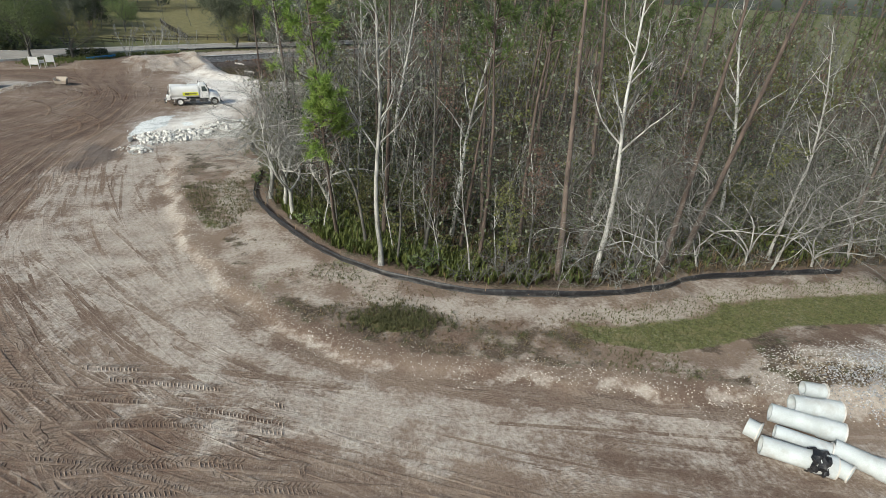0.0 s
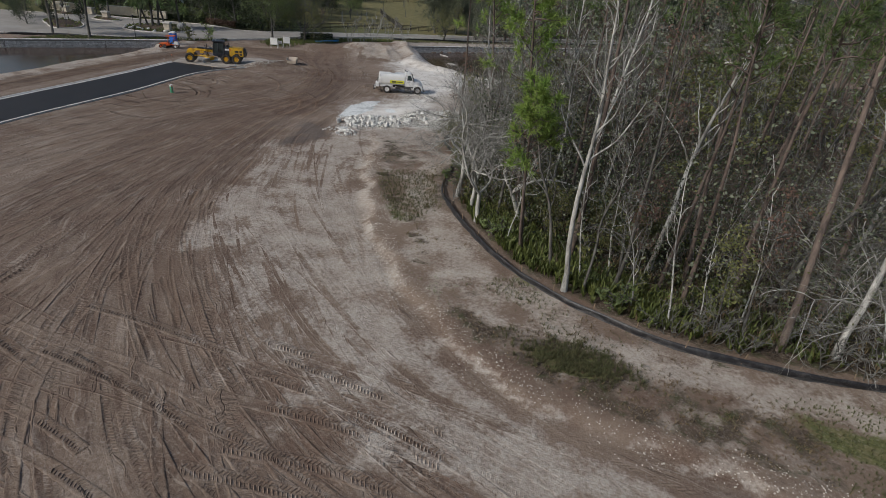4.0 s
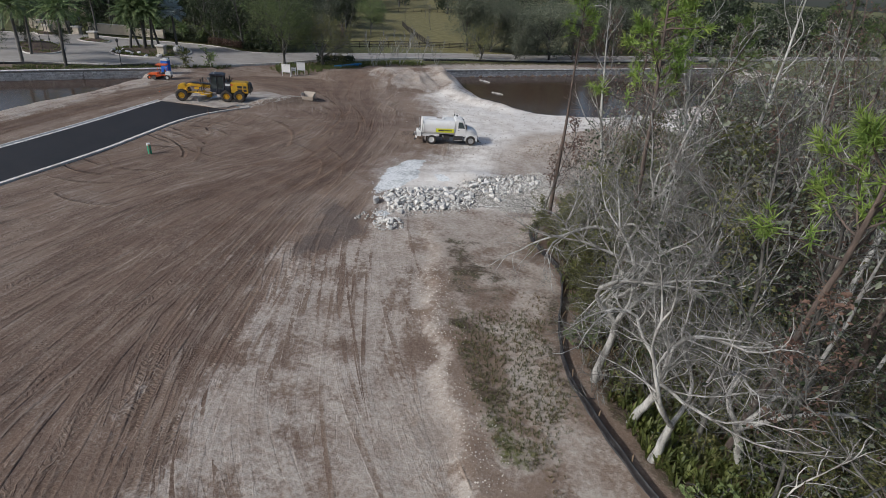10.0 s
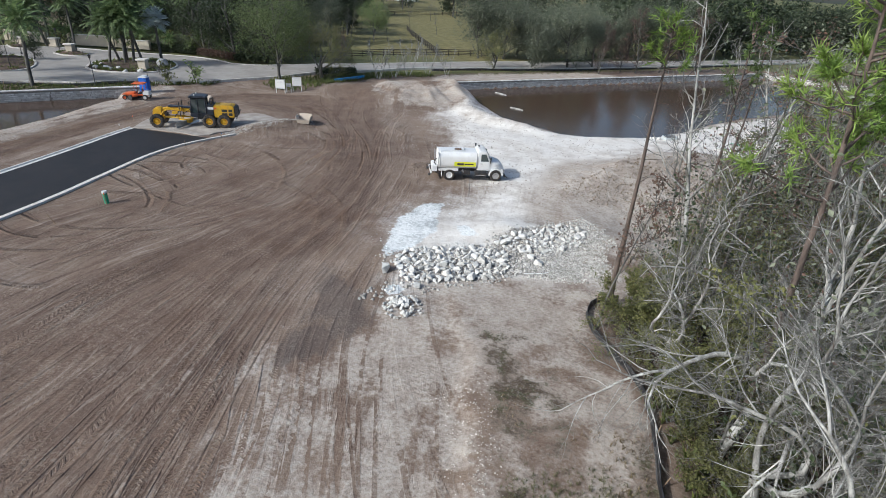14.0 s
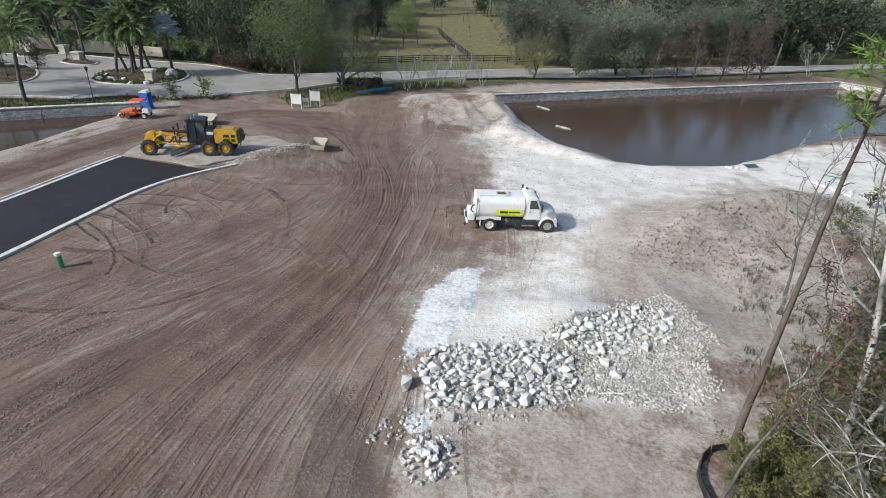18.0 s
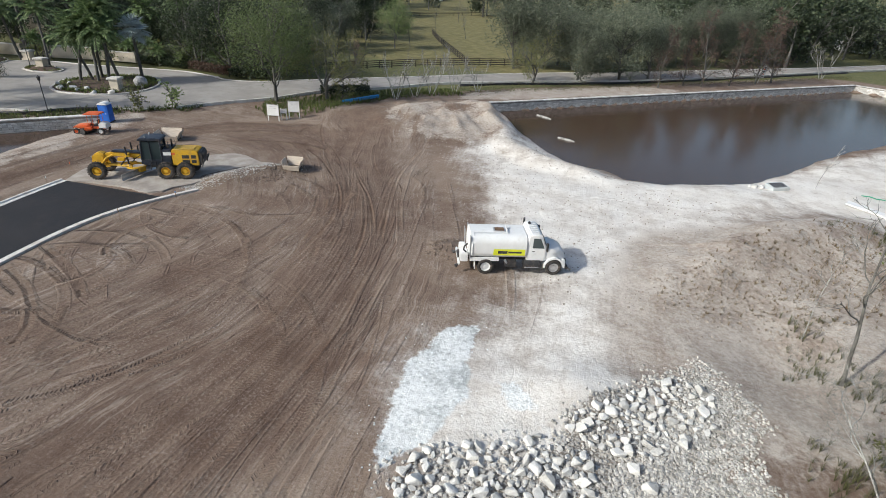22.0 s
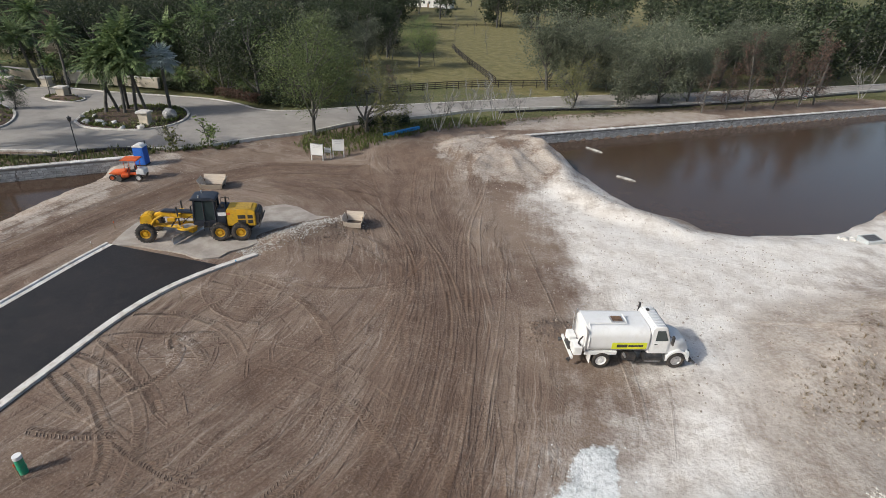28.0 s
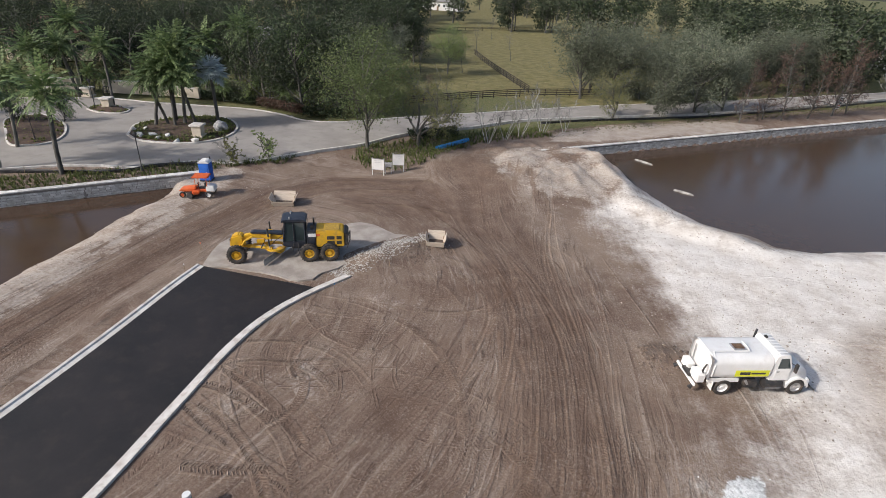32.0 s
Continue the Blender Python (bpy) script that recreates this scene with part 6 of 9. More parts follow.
# the wood behind them, thinner with depth
spots = [(-13.6, 50.8), (-3.25, 32.35), (-6.9, 36.0), (8.6, 31.5), (15.4, 32), (19.5, 34.6), (-13.8, 43.2), (-11.6, 40.2)]
tries = 0
while len(spots) < 470 and tries < 24000:
    tries += 1
    x, y = rng.uniform(-16, 92), rng.uniform(30, 150)
    d = float(inside(FOREST, np.array([x]), np.array([y]))[0])
    depth = y - 30 + max(0, x - 40) * 0.4
    if d < 0.6 or rng.rand() > math.exp(-max(0, d - 10) / 26) or rng.rand() > math.exp(-max(0, depth - 35) / 30):
        continue
    if min((x - a) ** 2 + (y - b) ** 2 for a, b in spots) < (1.15 if d < 12 else 1.7) ** 2:
        continue
    spots.append((x, y))
    r, turn = rng.rand(), rng.uniform(0, 360)
    tilt = (rng.randn() * 2.5, rng.randn() * 3 - 2.5)
    north = y > 37 and x < 4
    if d > 13:
        k = (PINE_FAR[rng.randint(2)], OLIVE_FAR, BARE_FAR[rng.randint(2)], SAPLING[rng.randint(4)])[rng.choice(4, p=(0.4, 0.12, 0.33, 0.15))]
    elif north and x < -4 and r < 0.5:
        k = (BARE_BIG[:2] + BRAMBLE + BRAMBLE + OLIVE + BARE_GRAY)[rng.randint(11)]
    elif x > 12 and d < 6 and r < 0.25:
        k = BARE_CLUMP[rng.randint(2)]
    elif r < 0.1 and d < 9:
        k = BRAMBLE[rng.randint(2)]
    elif r < 0.34:
        k = SAPLING[rng.randint(4)]
    elif r < (0.4 if north else 0.46):
        k = PINE_TALL[rng.randint(3)]
    elif r < 0.8:
        k = (BARE_GRAY + BARE_TALL)[rng.randint(5)]
    elif r < 0.89:
        k = RUST[rng.randint(2)]
    else:
        k = OLIVE[rng.randint(2)]
    k.plant(x, y, turn, rng.uniform(0.78, 1.08), G, tilt, z=0.2 if d > 3 else None)


for k in range(300):
    x, y = rng.uniform(-2, 125), rng.uniform(60, 158)
    if float(inside(FOREST, np.array([x]), np.array([y]))[0]) > 9:
        (BARE_FAR[0], PINE_FAR[0], OLIVE_FAR, BARE_FAR[1], OLIVE_FAR)[k % 5].plant(x, y, 70 * k, rng.uniform(0.85, 1.1), G, z=0.2)


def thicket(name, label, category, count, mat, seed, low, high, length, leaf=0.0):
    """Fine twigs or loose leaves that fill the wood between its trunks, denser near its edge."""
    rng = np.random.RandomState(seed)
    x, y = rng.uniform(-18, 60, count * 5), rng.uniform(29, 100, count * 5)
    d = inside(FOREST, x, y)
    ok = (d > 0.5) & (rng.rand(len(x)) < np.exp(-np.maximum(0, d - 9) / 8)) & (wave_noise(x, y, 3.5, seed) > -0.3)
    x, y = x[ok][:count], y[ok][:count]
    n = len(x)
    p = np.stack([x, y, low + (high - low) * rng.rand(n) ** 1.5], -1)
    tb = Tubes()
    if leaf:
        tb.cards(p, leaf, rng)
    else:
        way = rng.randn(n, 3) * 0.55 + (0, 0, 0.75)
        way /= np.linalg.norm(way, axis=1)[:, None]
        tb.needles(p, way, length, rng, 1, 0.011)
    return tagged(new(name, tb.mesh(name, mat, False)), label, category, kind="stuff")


thicket("twigs", "fine gray twigs of the woodland thicket", "twigs", 9000, M_TWIG, 71, 0.0, 7.0, 1.5)
thicket("twigs", "fine brown twigs of the woodland thicket", "twigs", 26000, M_TWIG_BROWN, 72, 0.0, 11.0, 1.5)
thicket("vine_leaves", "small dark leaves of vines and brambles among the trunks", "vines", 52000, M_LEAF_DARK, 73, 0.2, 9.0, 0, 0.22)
thicket("vine_leaves", "dark and olive leaves high among the bare crowns", "vines", 30000, M_LEAF_OAK, 75, 3.0, 16.0, 0, 0.22)
thicket("vine_leaves", "olive and yellowish leaves scattered through the thicket", "vines", 46000, M_LEAF_OLIVE, 74, 0.2, 9.0, 0, 0.15)
thicket("vine_leaves", "withered russet leaves hanging among the bare crowns", "vines", 16000, M_LEAF_RUST, 76, 1.0, 15.0, 0, 0.15)


# ---- machines ----
def wheel(parent, x, y, r, width, rim_mat, name="wheel", hub=0.58, lugs=0, out=1, z=None):
    """A tyre, its rim and hub; out: the side that faces outwards."""
    w = thing_part(name, parent, (x, y, r if z is None else z))
    h = width / 2
    tyre = lathe([(-h * 0.75, r * hub), (-h, r * (hub + 0.1)), (-h, r * 0.88), (-h * 0.72, r * 0.985), (0, r), (h * 0.72, r * 0.985), (h, r * 0.88), (h, r * (hub + 0.1)), (h * 0.75, r * hub)], (0, 0, 0), (0, 1, 0), 28)
    for k in range(lugs):
        a = k * 2 * math.pi / lugs
        for s in (-1, 1):
            b = a + (0.5 * 2 * math.pi / lugs if s > 0 else 0)
            box((math.cos(b) * r, s * h * 0.5, math.sin(b) * r), (0.06, h * 0.95, 0.09), 0.0, tyre, Matrix.Rotation(-b, 4, "Y") @ Matrix.Rotation(s * 0.45, 4, "X"))
    part("tyre", tyre, M_RUBBER, w, smooth=True)
    o = out * h
    rim = lathe([(o * 0.75, r * hub), (o * 0.8, r * hub * 0.9), (o * 0.2, r * hub * 0.78), (o * 0.25, r * 0.26), (o * 0.7, r * 0.22), (o * 0.72, 0.02)], (0, 0, 0), (0, 1, 0), 24)
    rod((0, -o * 0.7, 0), (0, o * 0.1, 0), r * hub * 0.95, None, 20, rim)
    for k in range(8):
        a = k * math.pi / 4
        rod((math.cos(a) * r * 0.33, o * 0.2, math.sin(a) * r * 0.33), (math.cos(a) * r * 0.33, o * 0.34, math.sin(a) * r * 0.33), 0.022, None, 6, rim)
    part("rim", rim, rim_mat, w, smooth=True)
    return w


def thing_part(name, parent, at):
    ob = new(name)
    ob.empty_display_size = 0.1
    ob.parent = parent
    ob.location = at
    return ob


def section_tank(x0, x1, w, z0, z1, bevel=0.5, n=7):
    """A lying tank with rounded corners and domed ends."""
    bm = bmesh.new()
    prof = []
    hw, zc, hh = w / 2, (z0 + z1) / 2, (z1 - z0) / 2
    for cx, cz, a0 in ((hw - bevel, hh - bevel, 0), (-hw + bevel, hh - bevel, 90), (-hw + bevel, -hh + bevel, 180), (hw - bevel, -hh + bevel, 270)):
        for k in range(n):
            a = radians(a0 + 90 * k / (n - 1))
            prof.append((cx + bevel * math.cos(a), cz + bevel * math.sin(a)))
    rings = []
    for x, s in ((x0 - 0.14, 0.0), (x0 - 0.12, 0.6), (x0 - 0.05, 0.92), (x0, 1.0), (x1, 1.0), (x1 + 0.05, 0.92), (x1 + 0.12, 0.6), (x1 + 0.14, 0.0)):
        rings.append([bm.verts.new((x, y * max(s, 0.02), zc + z * max(s, 0.02))) for y, z in prof])
    for a, b in zip(rings, rings[1:]):
        for k in range(len(prof)):
            bm.faces.new((a[k], a[(k + 1) % len(prof)], b[(k + 1) % len(prof)], b[k]))
    bm.faces.new(rings[0])
    bm.faces.new(rings[-1])
    return bm


def water_truck():
    t = thing("water_truck", "white water tank truck with a lime-green side band parked on sand", "truck")
    part("tank", section_tank(-1.05, 2.55, 2.36, 1.12, 2.72, 0.52), M_WHITE, t, smooth=True)
    part("tank_band", box((-1.08, 0, 1.92), (0.05, 2.4, 1.5), 0.02), M_STEEL, t, "thin steel seam round the tank's end")
    # side decals: lime band with dark and white bars in place of lettering
    for s in (-1, 1):
        d = part("decal", box((1.45, s * 1.183, 1.66), (2.05, 0.012, 0.44), 0.0), M_LIME, t, "lime-yellow side decal")
        part("lettering", box((1.02, s * 1.192, 1.66), (0.62, 0.01, 0.19), 0.0), M_DARK, d, "dark bar of lettering")
        part("lettering", box((1.82, s * 1.192, 1.66), (0.86, 0.01, 0.12), 0.0), M_GRAYFILM, d, "gray bar of lettering")
    hatch = part("hatch_frame", box((0.85, -0.1, 2.745), (0.75, 0.62, 0.1), 0.02), M_STEEL, t)
    part("hatch_opening", box((0.85, -0.1, 2.8), (0.6, 0.46, 0.02), 0.0), surface("rusty_inside", (0.2, 0.12, 0.07), (0.09, 0.055, 0.035), 0.9, 3, 20), hatch, "rusty dark hatch opening")
    part("hatch_ring", rod((1.42, 0.15, 2.7), (1.42, 0.15, 2.84), 0.11, 0.11, 14), M_WHITE, hatch)
    part("top_rail", bar_path([(-0.9, -0.9, 2.66), (-0.9, -0.62, 2.82), (1.25, -0.62, 2.84), (1.32, -0.4, 2.84), (1.32, 0.3, 2.84)], 0.035, 8), M_WHITE, t)
    part("side_rail", bar_path([(-0.95, -1.2, 1.45), (-0.95, -1.2, 2.2), (-0.95, -0.95, 2.62)], 0.03, 8), M_WHITE, t)
    part("chassis", box((1.55, 0, 0.86), (6.7, 0.9, 0.24), 0.03), M_DARK, t)
    part("tank_skirt", box((-0.1, -1.05, 1.08), (1.9, 0.12, 0.26), 0.02), M_WHITE, t)
    part("tank_skirt", box((-0.1, 1.05, 1.08), (1.9, 0.12, 0.26), 0.02), M_WHITE, t)
    part("toolbox", box((1.62, -1.0, 0.83), (0.75, 0.4, 0.45), 0.03), M_DARK, t)
    part("valve", rod((1.2, -1.18, 1.12), (1.35, -1.25, 0.9), 0.09, 0.06, 10), M_STEEL, t)
    part("fuel_tank", rod((2.5, -0.98, 0.78), (3.55, -0.98, 0.78), 0.3, 0.3, 18), M_DARK, t)
    part("step", box((3.0, -1.2, 0.62), (0.95, 0.14, 0.06), 0.01), M_STEEL, t)
    part("step", box((3.0, 1.15, 0.62), (0.95, 0.14, 0.06), 0.01), M_STEEL, t)
    # rear spray and pump gear
    part("pump_box", box((-1.42, -0.62, 1.15), (0.5, 0.85, 0.6), 0.05), M_WHITE, t)
    part("pump_box", box((-1.4, 0.55, 1.05), (0.45, 0.8, 0.55), 0.05), M_WHITE, t)
    part("rear_bumper", box((-1.74, 0, 0.74), (0.14, 2.2, 0.2), 0.03), M_WHITE, t)
    part("spray_head", rod((-1.76, -0.9, 0.62), (-1.95, -1.0, 0.5), 0.08, 0.13, 12), M_DARK, t)
    part("spray_head", rod((-1.76, 0.9, 0.62), (-1.95, 1.0, 0.5), 0.08, 0.13, 12), M_DARK, t)
    part("hose", bar_path([(-1.3, -0.9, 1.5), (-1.5, -1.05, 1.75), (-1.45, -1.05, 2.0), (-1.25, -0.9, 2.1)], 0.05, 8), M_DARK, t)
    part("ladder", bar_path([(-1.22, 0.5, 0.9), (-1.3, 0.5, 2.5)], 0.03, 6, bar_path([(-1.22, 0.9, 0.9), (-1.3, 0.9, 2.5)], 0.03, 6)), M_STEEL, t)
    for s in (-1, 1):
        part("mud_flap", box((-0.72, s * 0.92, 0.72), (0.03, 0.55, 0.62), 0.0), M_WHITE, t)
    # cab and bonnet
    cab = part("cab", prism([(2.62, 1.0), (2.62, 2.74), (2.78, 2.9), (3.4, 2.9), (3.54, 2.8), (3.88, 1.98), (3.94, 1.0)], -1.1, 1.1, 0.07), M_WHITE, t, smooth=True)
    for k in range(7):
        part("roof_rib", box((3.08, -0.84 + 0.28 * k, 2.915), (0.6, 0.07, 0.035), 0.012), M_WHITE, cab)
    part("windscreen", prism([(3.58, 2.72), (3.9, 2.0), (3.922, 2.01), (3.605, 2.735)], -0.92, 0.92), M_GLASS, cab)
    for s in (-1, 1):
        part("side_window", prism([(2.96, 1.95), (2.96, 2.64), (3.42, 2.64), (3.72, 1.95)], s * 1.098, s * 1.118), M_GLASS, cab)
        door = part("door", prism([(2.88, 1.08), (2.88, 1.9), (3.76, 1.9), (3.76, 1.08)], s * 1.1, s * 1.122, 0.004), M_WHITE, cab)
        part("door_handle", box((3.02, s * 1.135, 1.72), (0.18, 0.03, 0.05), 0.008), M_DARK, door)
        part("mirror", box((3.84, s * 1.36, 2.15), (0.1, 0.24, 0.6), 0.03), M_DARK, cab)
        part("mirror_arm", rod((3.7, s * 1.08, 2.3), (3.84, s * 1.32, 2.3), 0.02, 0.02, 6), M_DARK, cab)
    part("exhaust_stack", rod((2.72, 1.2, 1.0), (2.72, 1.2, 3.05), 0.07, 0.07, 10), M_DARK, t)
    part("rear_window", box((2.61, 0, 2.35), (0.02, 1.2, 0.4), 0.0), M_GLASS, cab)
    part("antenna_lamp", box((2.95, 0.6, 2.97), (0.16, 0.22, 0.13), 0.03), M_DARK, cab)
    hb = bmesh.new()
    rings = []
    for x, w, z0, z1 in ((3.8, 1.06, 1.05, 2.02), (4.3, 1.03, 1.05, 1.95), (4.75, 0.98, 1.0, 1.82), (5.08, 0.92, 0.64, 1.62), (5.26, 0.84, 0.62, 1.3)):
        rings.append([hb.verts.new(p) for p in ((x, -w, z0), (x, -w, z1 - 0.42), (x, -w * 0.86, z1 - 0.14), (x, -w * 0.5, z1), (x, w * 0.5, z1), (x, w * 0.86, z1 - 0.14), (x, w, z1 - 0.42), (x, w, z0))])
    for r, q in zip(rings, rings[1:]):
        for k in range(8):
            hb.faces.new((r[k], r[(k + 1) % 8], q[(k + 1) % 8], q[k]))
    hb.faces.new(rings[0])
    hb.faces.new(rings[-1])
    hood = part("bonnet", hb, M_WHITE, t, smooth=True)
    part("grille", box((5.27, 0, 1.0), (0.04, 1.0, 0.46), 0.02), M_DARK, hood)
    for s in (-1, 1):
        fender = lathe([(-0.3, 0.6), (-0.3, 0.72), (0.26, 0.72), (0.28, 0.6)], (4.5, s * 0.88, 0.56), (4.5, s * 0.88 + 1, 0.56), 28)
        cut = [v for v in fender.verts if v.co.z < 0.52]
        bmesh.ops.delete(fender, geom=cut, context="VERTS")
        part("fender", fender, M_WHITE, t, smooth=True)
        part("fender_front", prism([(5.0, 0.6), (5.0, 1.2), (5.14, 1.2), (5.25, 1.0), (5.26, 0.6)], s * 0.7, s * 1.13, 0.05), M_WHITE, t, smooth=True)
        part("headlight", box((5.25, s * 0.92, 1.0), (0.07, 0.3, 0.24), 0.03), M_GLASS, t)
    part("front_bumper", box((5.36, 0, 0.55), (0.16, 2.25, 0.28), 0.04), M_DARK, t)
    part("hose_reel_arm", rod((5.4, -1.0, 0.55), (5.62, -1.25, 0.45), 0.06, 0.06, 8), M_DARK, t)
    wheel(t, 4.5, -1.02, 0.55, 0.3, M_STEEL, "front_wheel", out=-1)
    wheel(t, 4.5, 1.02, 0.55, 0.3, M_STEEL, "front_wheel")
    for s in (-1, 1):
        wheel(t, 0, s * 1.02, 0.55, 0.28, M_WHITE, "rear_wheel", out=s)
        wheel(t, 0, s * 0.7, 0.55, 0.28, M_WHITE, "rear_wheel", out=s)
    part("rear_axle", rod((0, -0.9, 0.5), (0, 0.9, 0.5), 0.12, 0.12, 10), M_DARK, t)
    part("front_axle", rod((4.5, -0.9, 0.5), (4.5, 0.9, 0.5), 0.08, 0.08, 10), M_DARK, t)
    return t


truck = water_truck()
truck.matrix_world = pose(-36.5, 78.15, site_height(-34.5, 79), 0, 0, 26.5)


def motor_grader():
    g = thing("motor_grader", "yellow motor grader with dark cab standing at the asphalt's end", "grader")
    R = 0.74
    for s in (-1, 1):
        for x in (-0.8, 0.8):
            wheel(g, x, s * 1.06, R, 0.46, M_YELLOW, "rear_wheel", 0.52, 22, s)
        wheel(g, 6.35, s * 1.06, R, 0.44, M_YELLOW, "front_wheel", 0.52, 22, s)
        part("tandem_case", box((0, s * 0.72, R), (2.2, 0.2, 0.42), 0.08), M_YELLOW, g)
    part("rear_axle", rod((0, -0.9, R), (0, 0.9, R), 0.16, 0.16, 12), M_DARK, g)
    part("front_axle", box((6.35, 0, R + 0.05), (0.3, 1.75, 0.26), 0.05), M_YELLOW, g)
    # engine cover
    body = part("engine_cover", prism([(-1.95, 1.12), (-1.95, 2.3), (-1.75, 2.44), (0.25, 2.5), (0.25, 1.12)], -0.86, 0.86, 0.06), M_YELLOW, g, smooth=True)
    part("dark_panel", prism([(0.27, 1.3), (0.27, 2.52), (0.98, 2.54), (0.98, 1.3)], -0.88, 0.88, 0.05), M_NAVY, g, "dark blue forward engine panel", smooth=True)
    part("badge", box((0.55, 0.895, 2.2), (0.62, 0.012, 0.28), 0.0), M_WHITE, g, "white block of lettering")
    part("badge", box((0.55, -0.895, 2.2), (0.62, 0.012, 0.28), 0.0), M_WHITE, g, "white block of lettering")
    part("badge_accent", box((0.08, 0.872, 2.2), (0.3, 0.012, 0.2), 0.0), M_ORANGE, g, "reddish accent patch")
    for k in range(2):
        for s in (-1, 1):
            louvre = part("louvre", box((-0.9, s * 0.865, 1.5 + 0.42 * k), (0.6, 0.02, 0.3), 0.01), M_DARK, body)
            part("louvre", box((-1.55, s * 0.865, 1.5 + 0.42 * k), (0.4, 0.02, 0.3), 0.01), M_DARK, body)
    part("top_grille", box((-1.0, 0, 2.475), (1.2, 1.2, 0.06), 0.02), surface("grille_yellow", (0.5, 0.32, 0.05), (0.3, 0.19, 0.04), 0.6, 6, 40), body)
    part("radiator_guard", prism([(-2.25, 1.2), (-2.3, 2.1), (-2.1, 2.36), (-1.93, 2.36), (-1.93, 1.15)], -0.8, 0.8, 0.06), M_DARK, g, "black radiator guard", smooth=True)
    part("ripper_bar", bar_path([(-2.15, -0.85, 1.0), (-2.4, -0.85, 1.7), (-2.4, 0.85, 1.7), (-2.15, 0.85, 1.0)], 0.05, 8), M_DARK, g)
    part("exhaust_stack", rod((0.45, -0.4, 2.5), (0.45, -0.4, 3.15), 0.07, 0.07, 10), M_DARK, g)
    part("air_intake", rod((0.55, 0.35, 2.5), (0.55, 0.35, 2.85), 0.14, 0.14, 12), M_DARK, g)
    part("rear_frame", box((0.2, 0, 1.0), (4.0, 0.9, 0.36), 0.05), M_DARK, g)
    # cab
    cab = part("cab_floor", prism([(1.05, 1.1), (1.05, 1.62), (2.75, 1.62), (2.9, 1.25), (2.5, 1.1)], -0.72, 0.72, 0.05), M_NAVY, g)
    for x, dx in ((1.1, 0), (2.72, 0.0)):
        for s in (-1, 1):
            part("cab_post", rod((x + (0.06 if x > 2 else 0), s * 0.7, 1.6), (x - (0.12 if x > 2 else 0), s * 0.66, 3.28), 0.06, 0.06, 8), M_NAVY, g)
    part("cab_post", rod((1.95, 0.73, 1.3), (1.95, 0.68, 3.28), 0.045, 0.045, 8), M_NAVY, g)
    part("cab_post", rod((1.95, -0.73, 1.3), (1.95, -0.68, 3.28), 0.045, 0.045, 8), M_NAVY, g)
    part("cab_glass", prism([(1.14, 1.62), (1.14, 3.2), (2.58, 3.2), (2.72, 1.62)], -0.67, 0.67), M_GLASS, g, "dark tinted cab glazing")
    part("cab_roof", prism([(0.9, 3.26), (0.95, 3.4), (1.3, 3.5), (2.6, 3.5), (2.85, 3.4), (2.88, 3.28)], -0.82, 0.82, 0.06), M_NAVY, g, "dark blue cab roof", smooth=True)
    part("roof_lamp", rod((2.2, 0.55, 3.5), (2.2, 0.55, 3.66), 0.07, 0.07, 10), M_STEEL, g)
    part("roof_lamp", rod((2.2, -0.55, 3.5), (2.2, -0.55, 3.66), 0.07, 0.07, 10), M_STEEL, g)
    for s in (-1, 1):
        part("mirror", box((2.75, s * 1.05, 2.75), (0.06, 0.2, 0.42), 0.02), M_DARK, g)
        part("mirror_arm", rod((2.68, s * 0.7, 2.95), (2.75, s * 1.05, 2.95), 0.02, 0.02, 6), M_DARK, g)
        part("cab_ladder", bar_path([(1.7, s * 0.8, 0.75), (1.6, s * 0.78, 1.5)], 0.03, 6, bar_path([(2.1, s * 0.8, 0.75), (2.0, s * 0.78, 1.5), (1.6, s * 0.78, 1.5)], 0.03, 6)), M_DARK, g)
        part("handrail", bar_path([(0.95, s * 0.86, 2.5), (0.95, s * 0.86, 2.9), (0.3, s * 0.86, 2.9), (0.3, s * 0.86, 2.5)], 0.02, 6), M_DARK, g)
    # front frame
    part("frame_beam", prism([(2.6, 1.5), (2.6, 1.95), (5.2, 2.12), (5.9, 1.95), (6.5, 1.35), (6.55, 0.9), (6.2, 0.9), (6.0, 1.3), (5.6, 1.66), (5.1, 1.75)], -0.2, 0.2, 0.05), M_YELLOW, g, smooth=True)
    part("hose_cover", prism([(2.7, 1.98), (2.7, 2.14), (5.1, 2.3), (5.35, 2.2), (5.2, 2.14)], -0.26, 0.26, 0.03), M_NAVY, g, "dark blue hose cover along the beam")
    part("nose", prism([(5.9, 1.3), (5.85, 1.95), (6.2, 2.12), (6.75, 1.95), (6.95, 1.5), (6.9, 1.05), (6.3, 1.0)], -0.42, 0.42, 0.1), M_YELLOW, g, smooth=True)
    for s in (-1, 1):
        part("front_arm", bar_path([(5.2, s * 0.32, 1.9), (5.75, s * 0.5, 1.65), (6.2, s * 0.55, 1.0)], 0.08, 8), M_YELLOW, g)
        part("headlight", box((6.9, s * 0.3, 1.72), (0.08, 0.2, 0.16), 0.02), M_STEEL, g)
        part("lift_cylinder", rod((3.9, s * 0.62, 1.2), (3.95, s * 0.66, 2.75), 0.065, 0.065, 10), M_DARK, g)
        rodp = part("piston", rod((3.88, s * 0.6, 0.85), (3.9, s * 0.62, 1.25), 0.035, 0.035, 8), M_STEEL, g)
        part("cylinder_bracket", box((3.95, s * 0.45, 1.95), (0.42, 0.5, 0.3), 0.05), M_YELLOW, g)
        part("drawbar", rod((6.0, 0, 0.95), (3.7, s * 0.55, 0.98), 0.09, 0.12, 8), M_YELLOW, g)
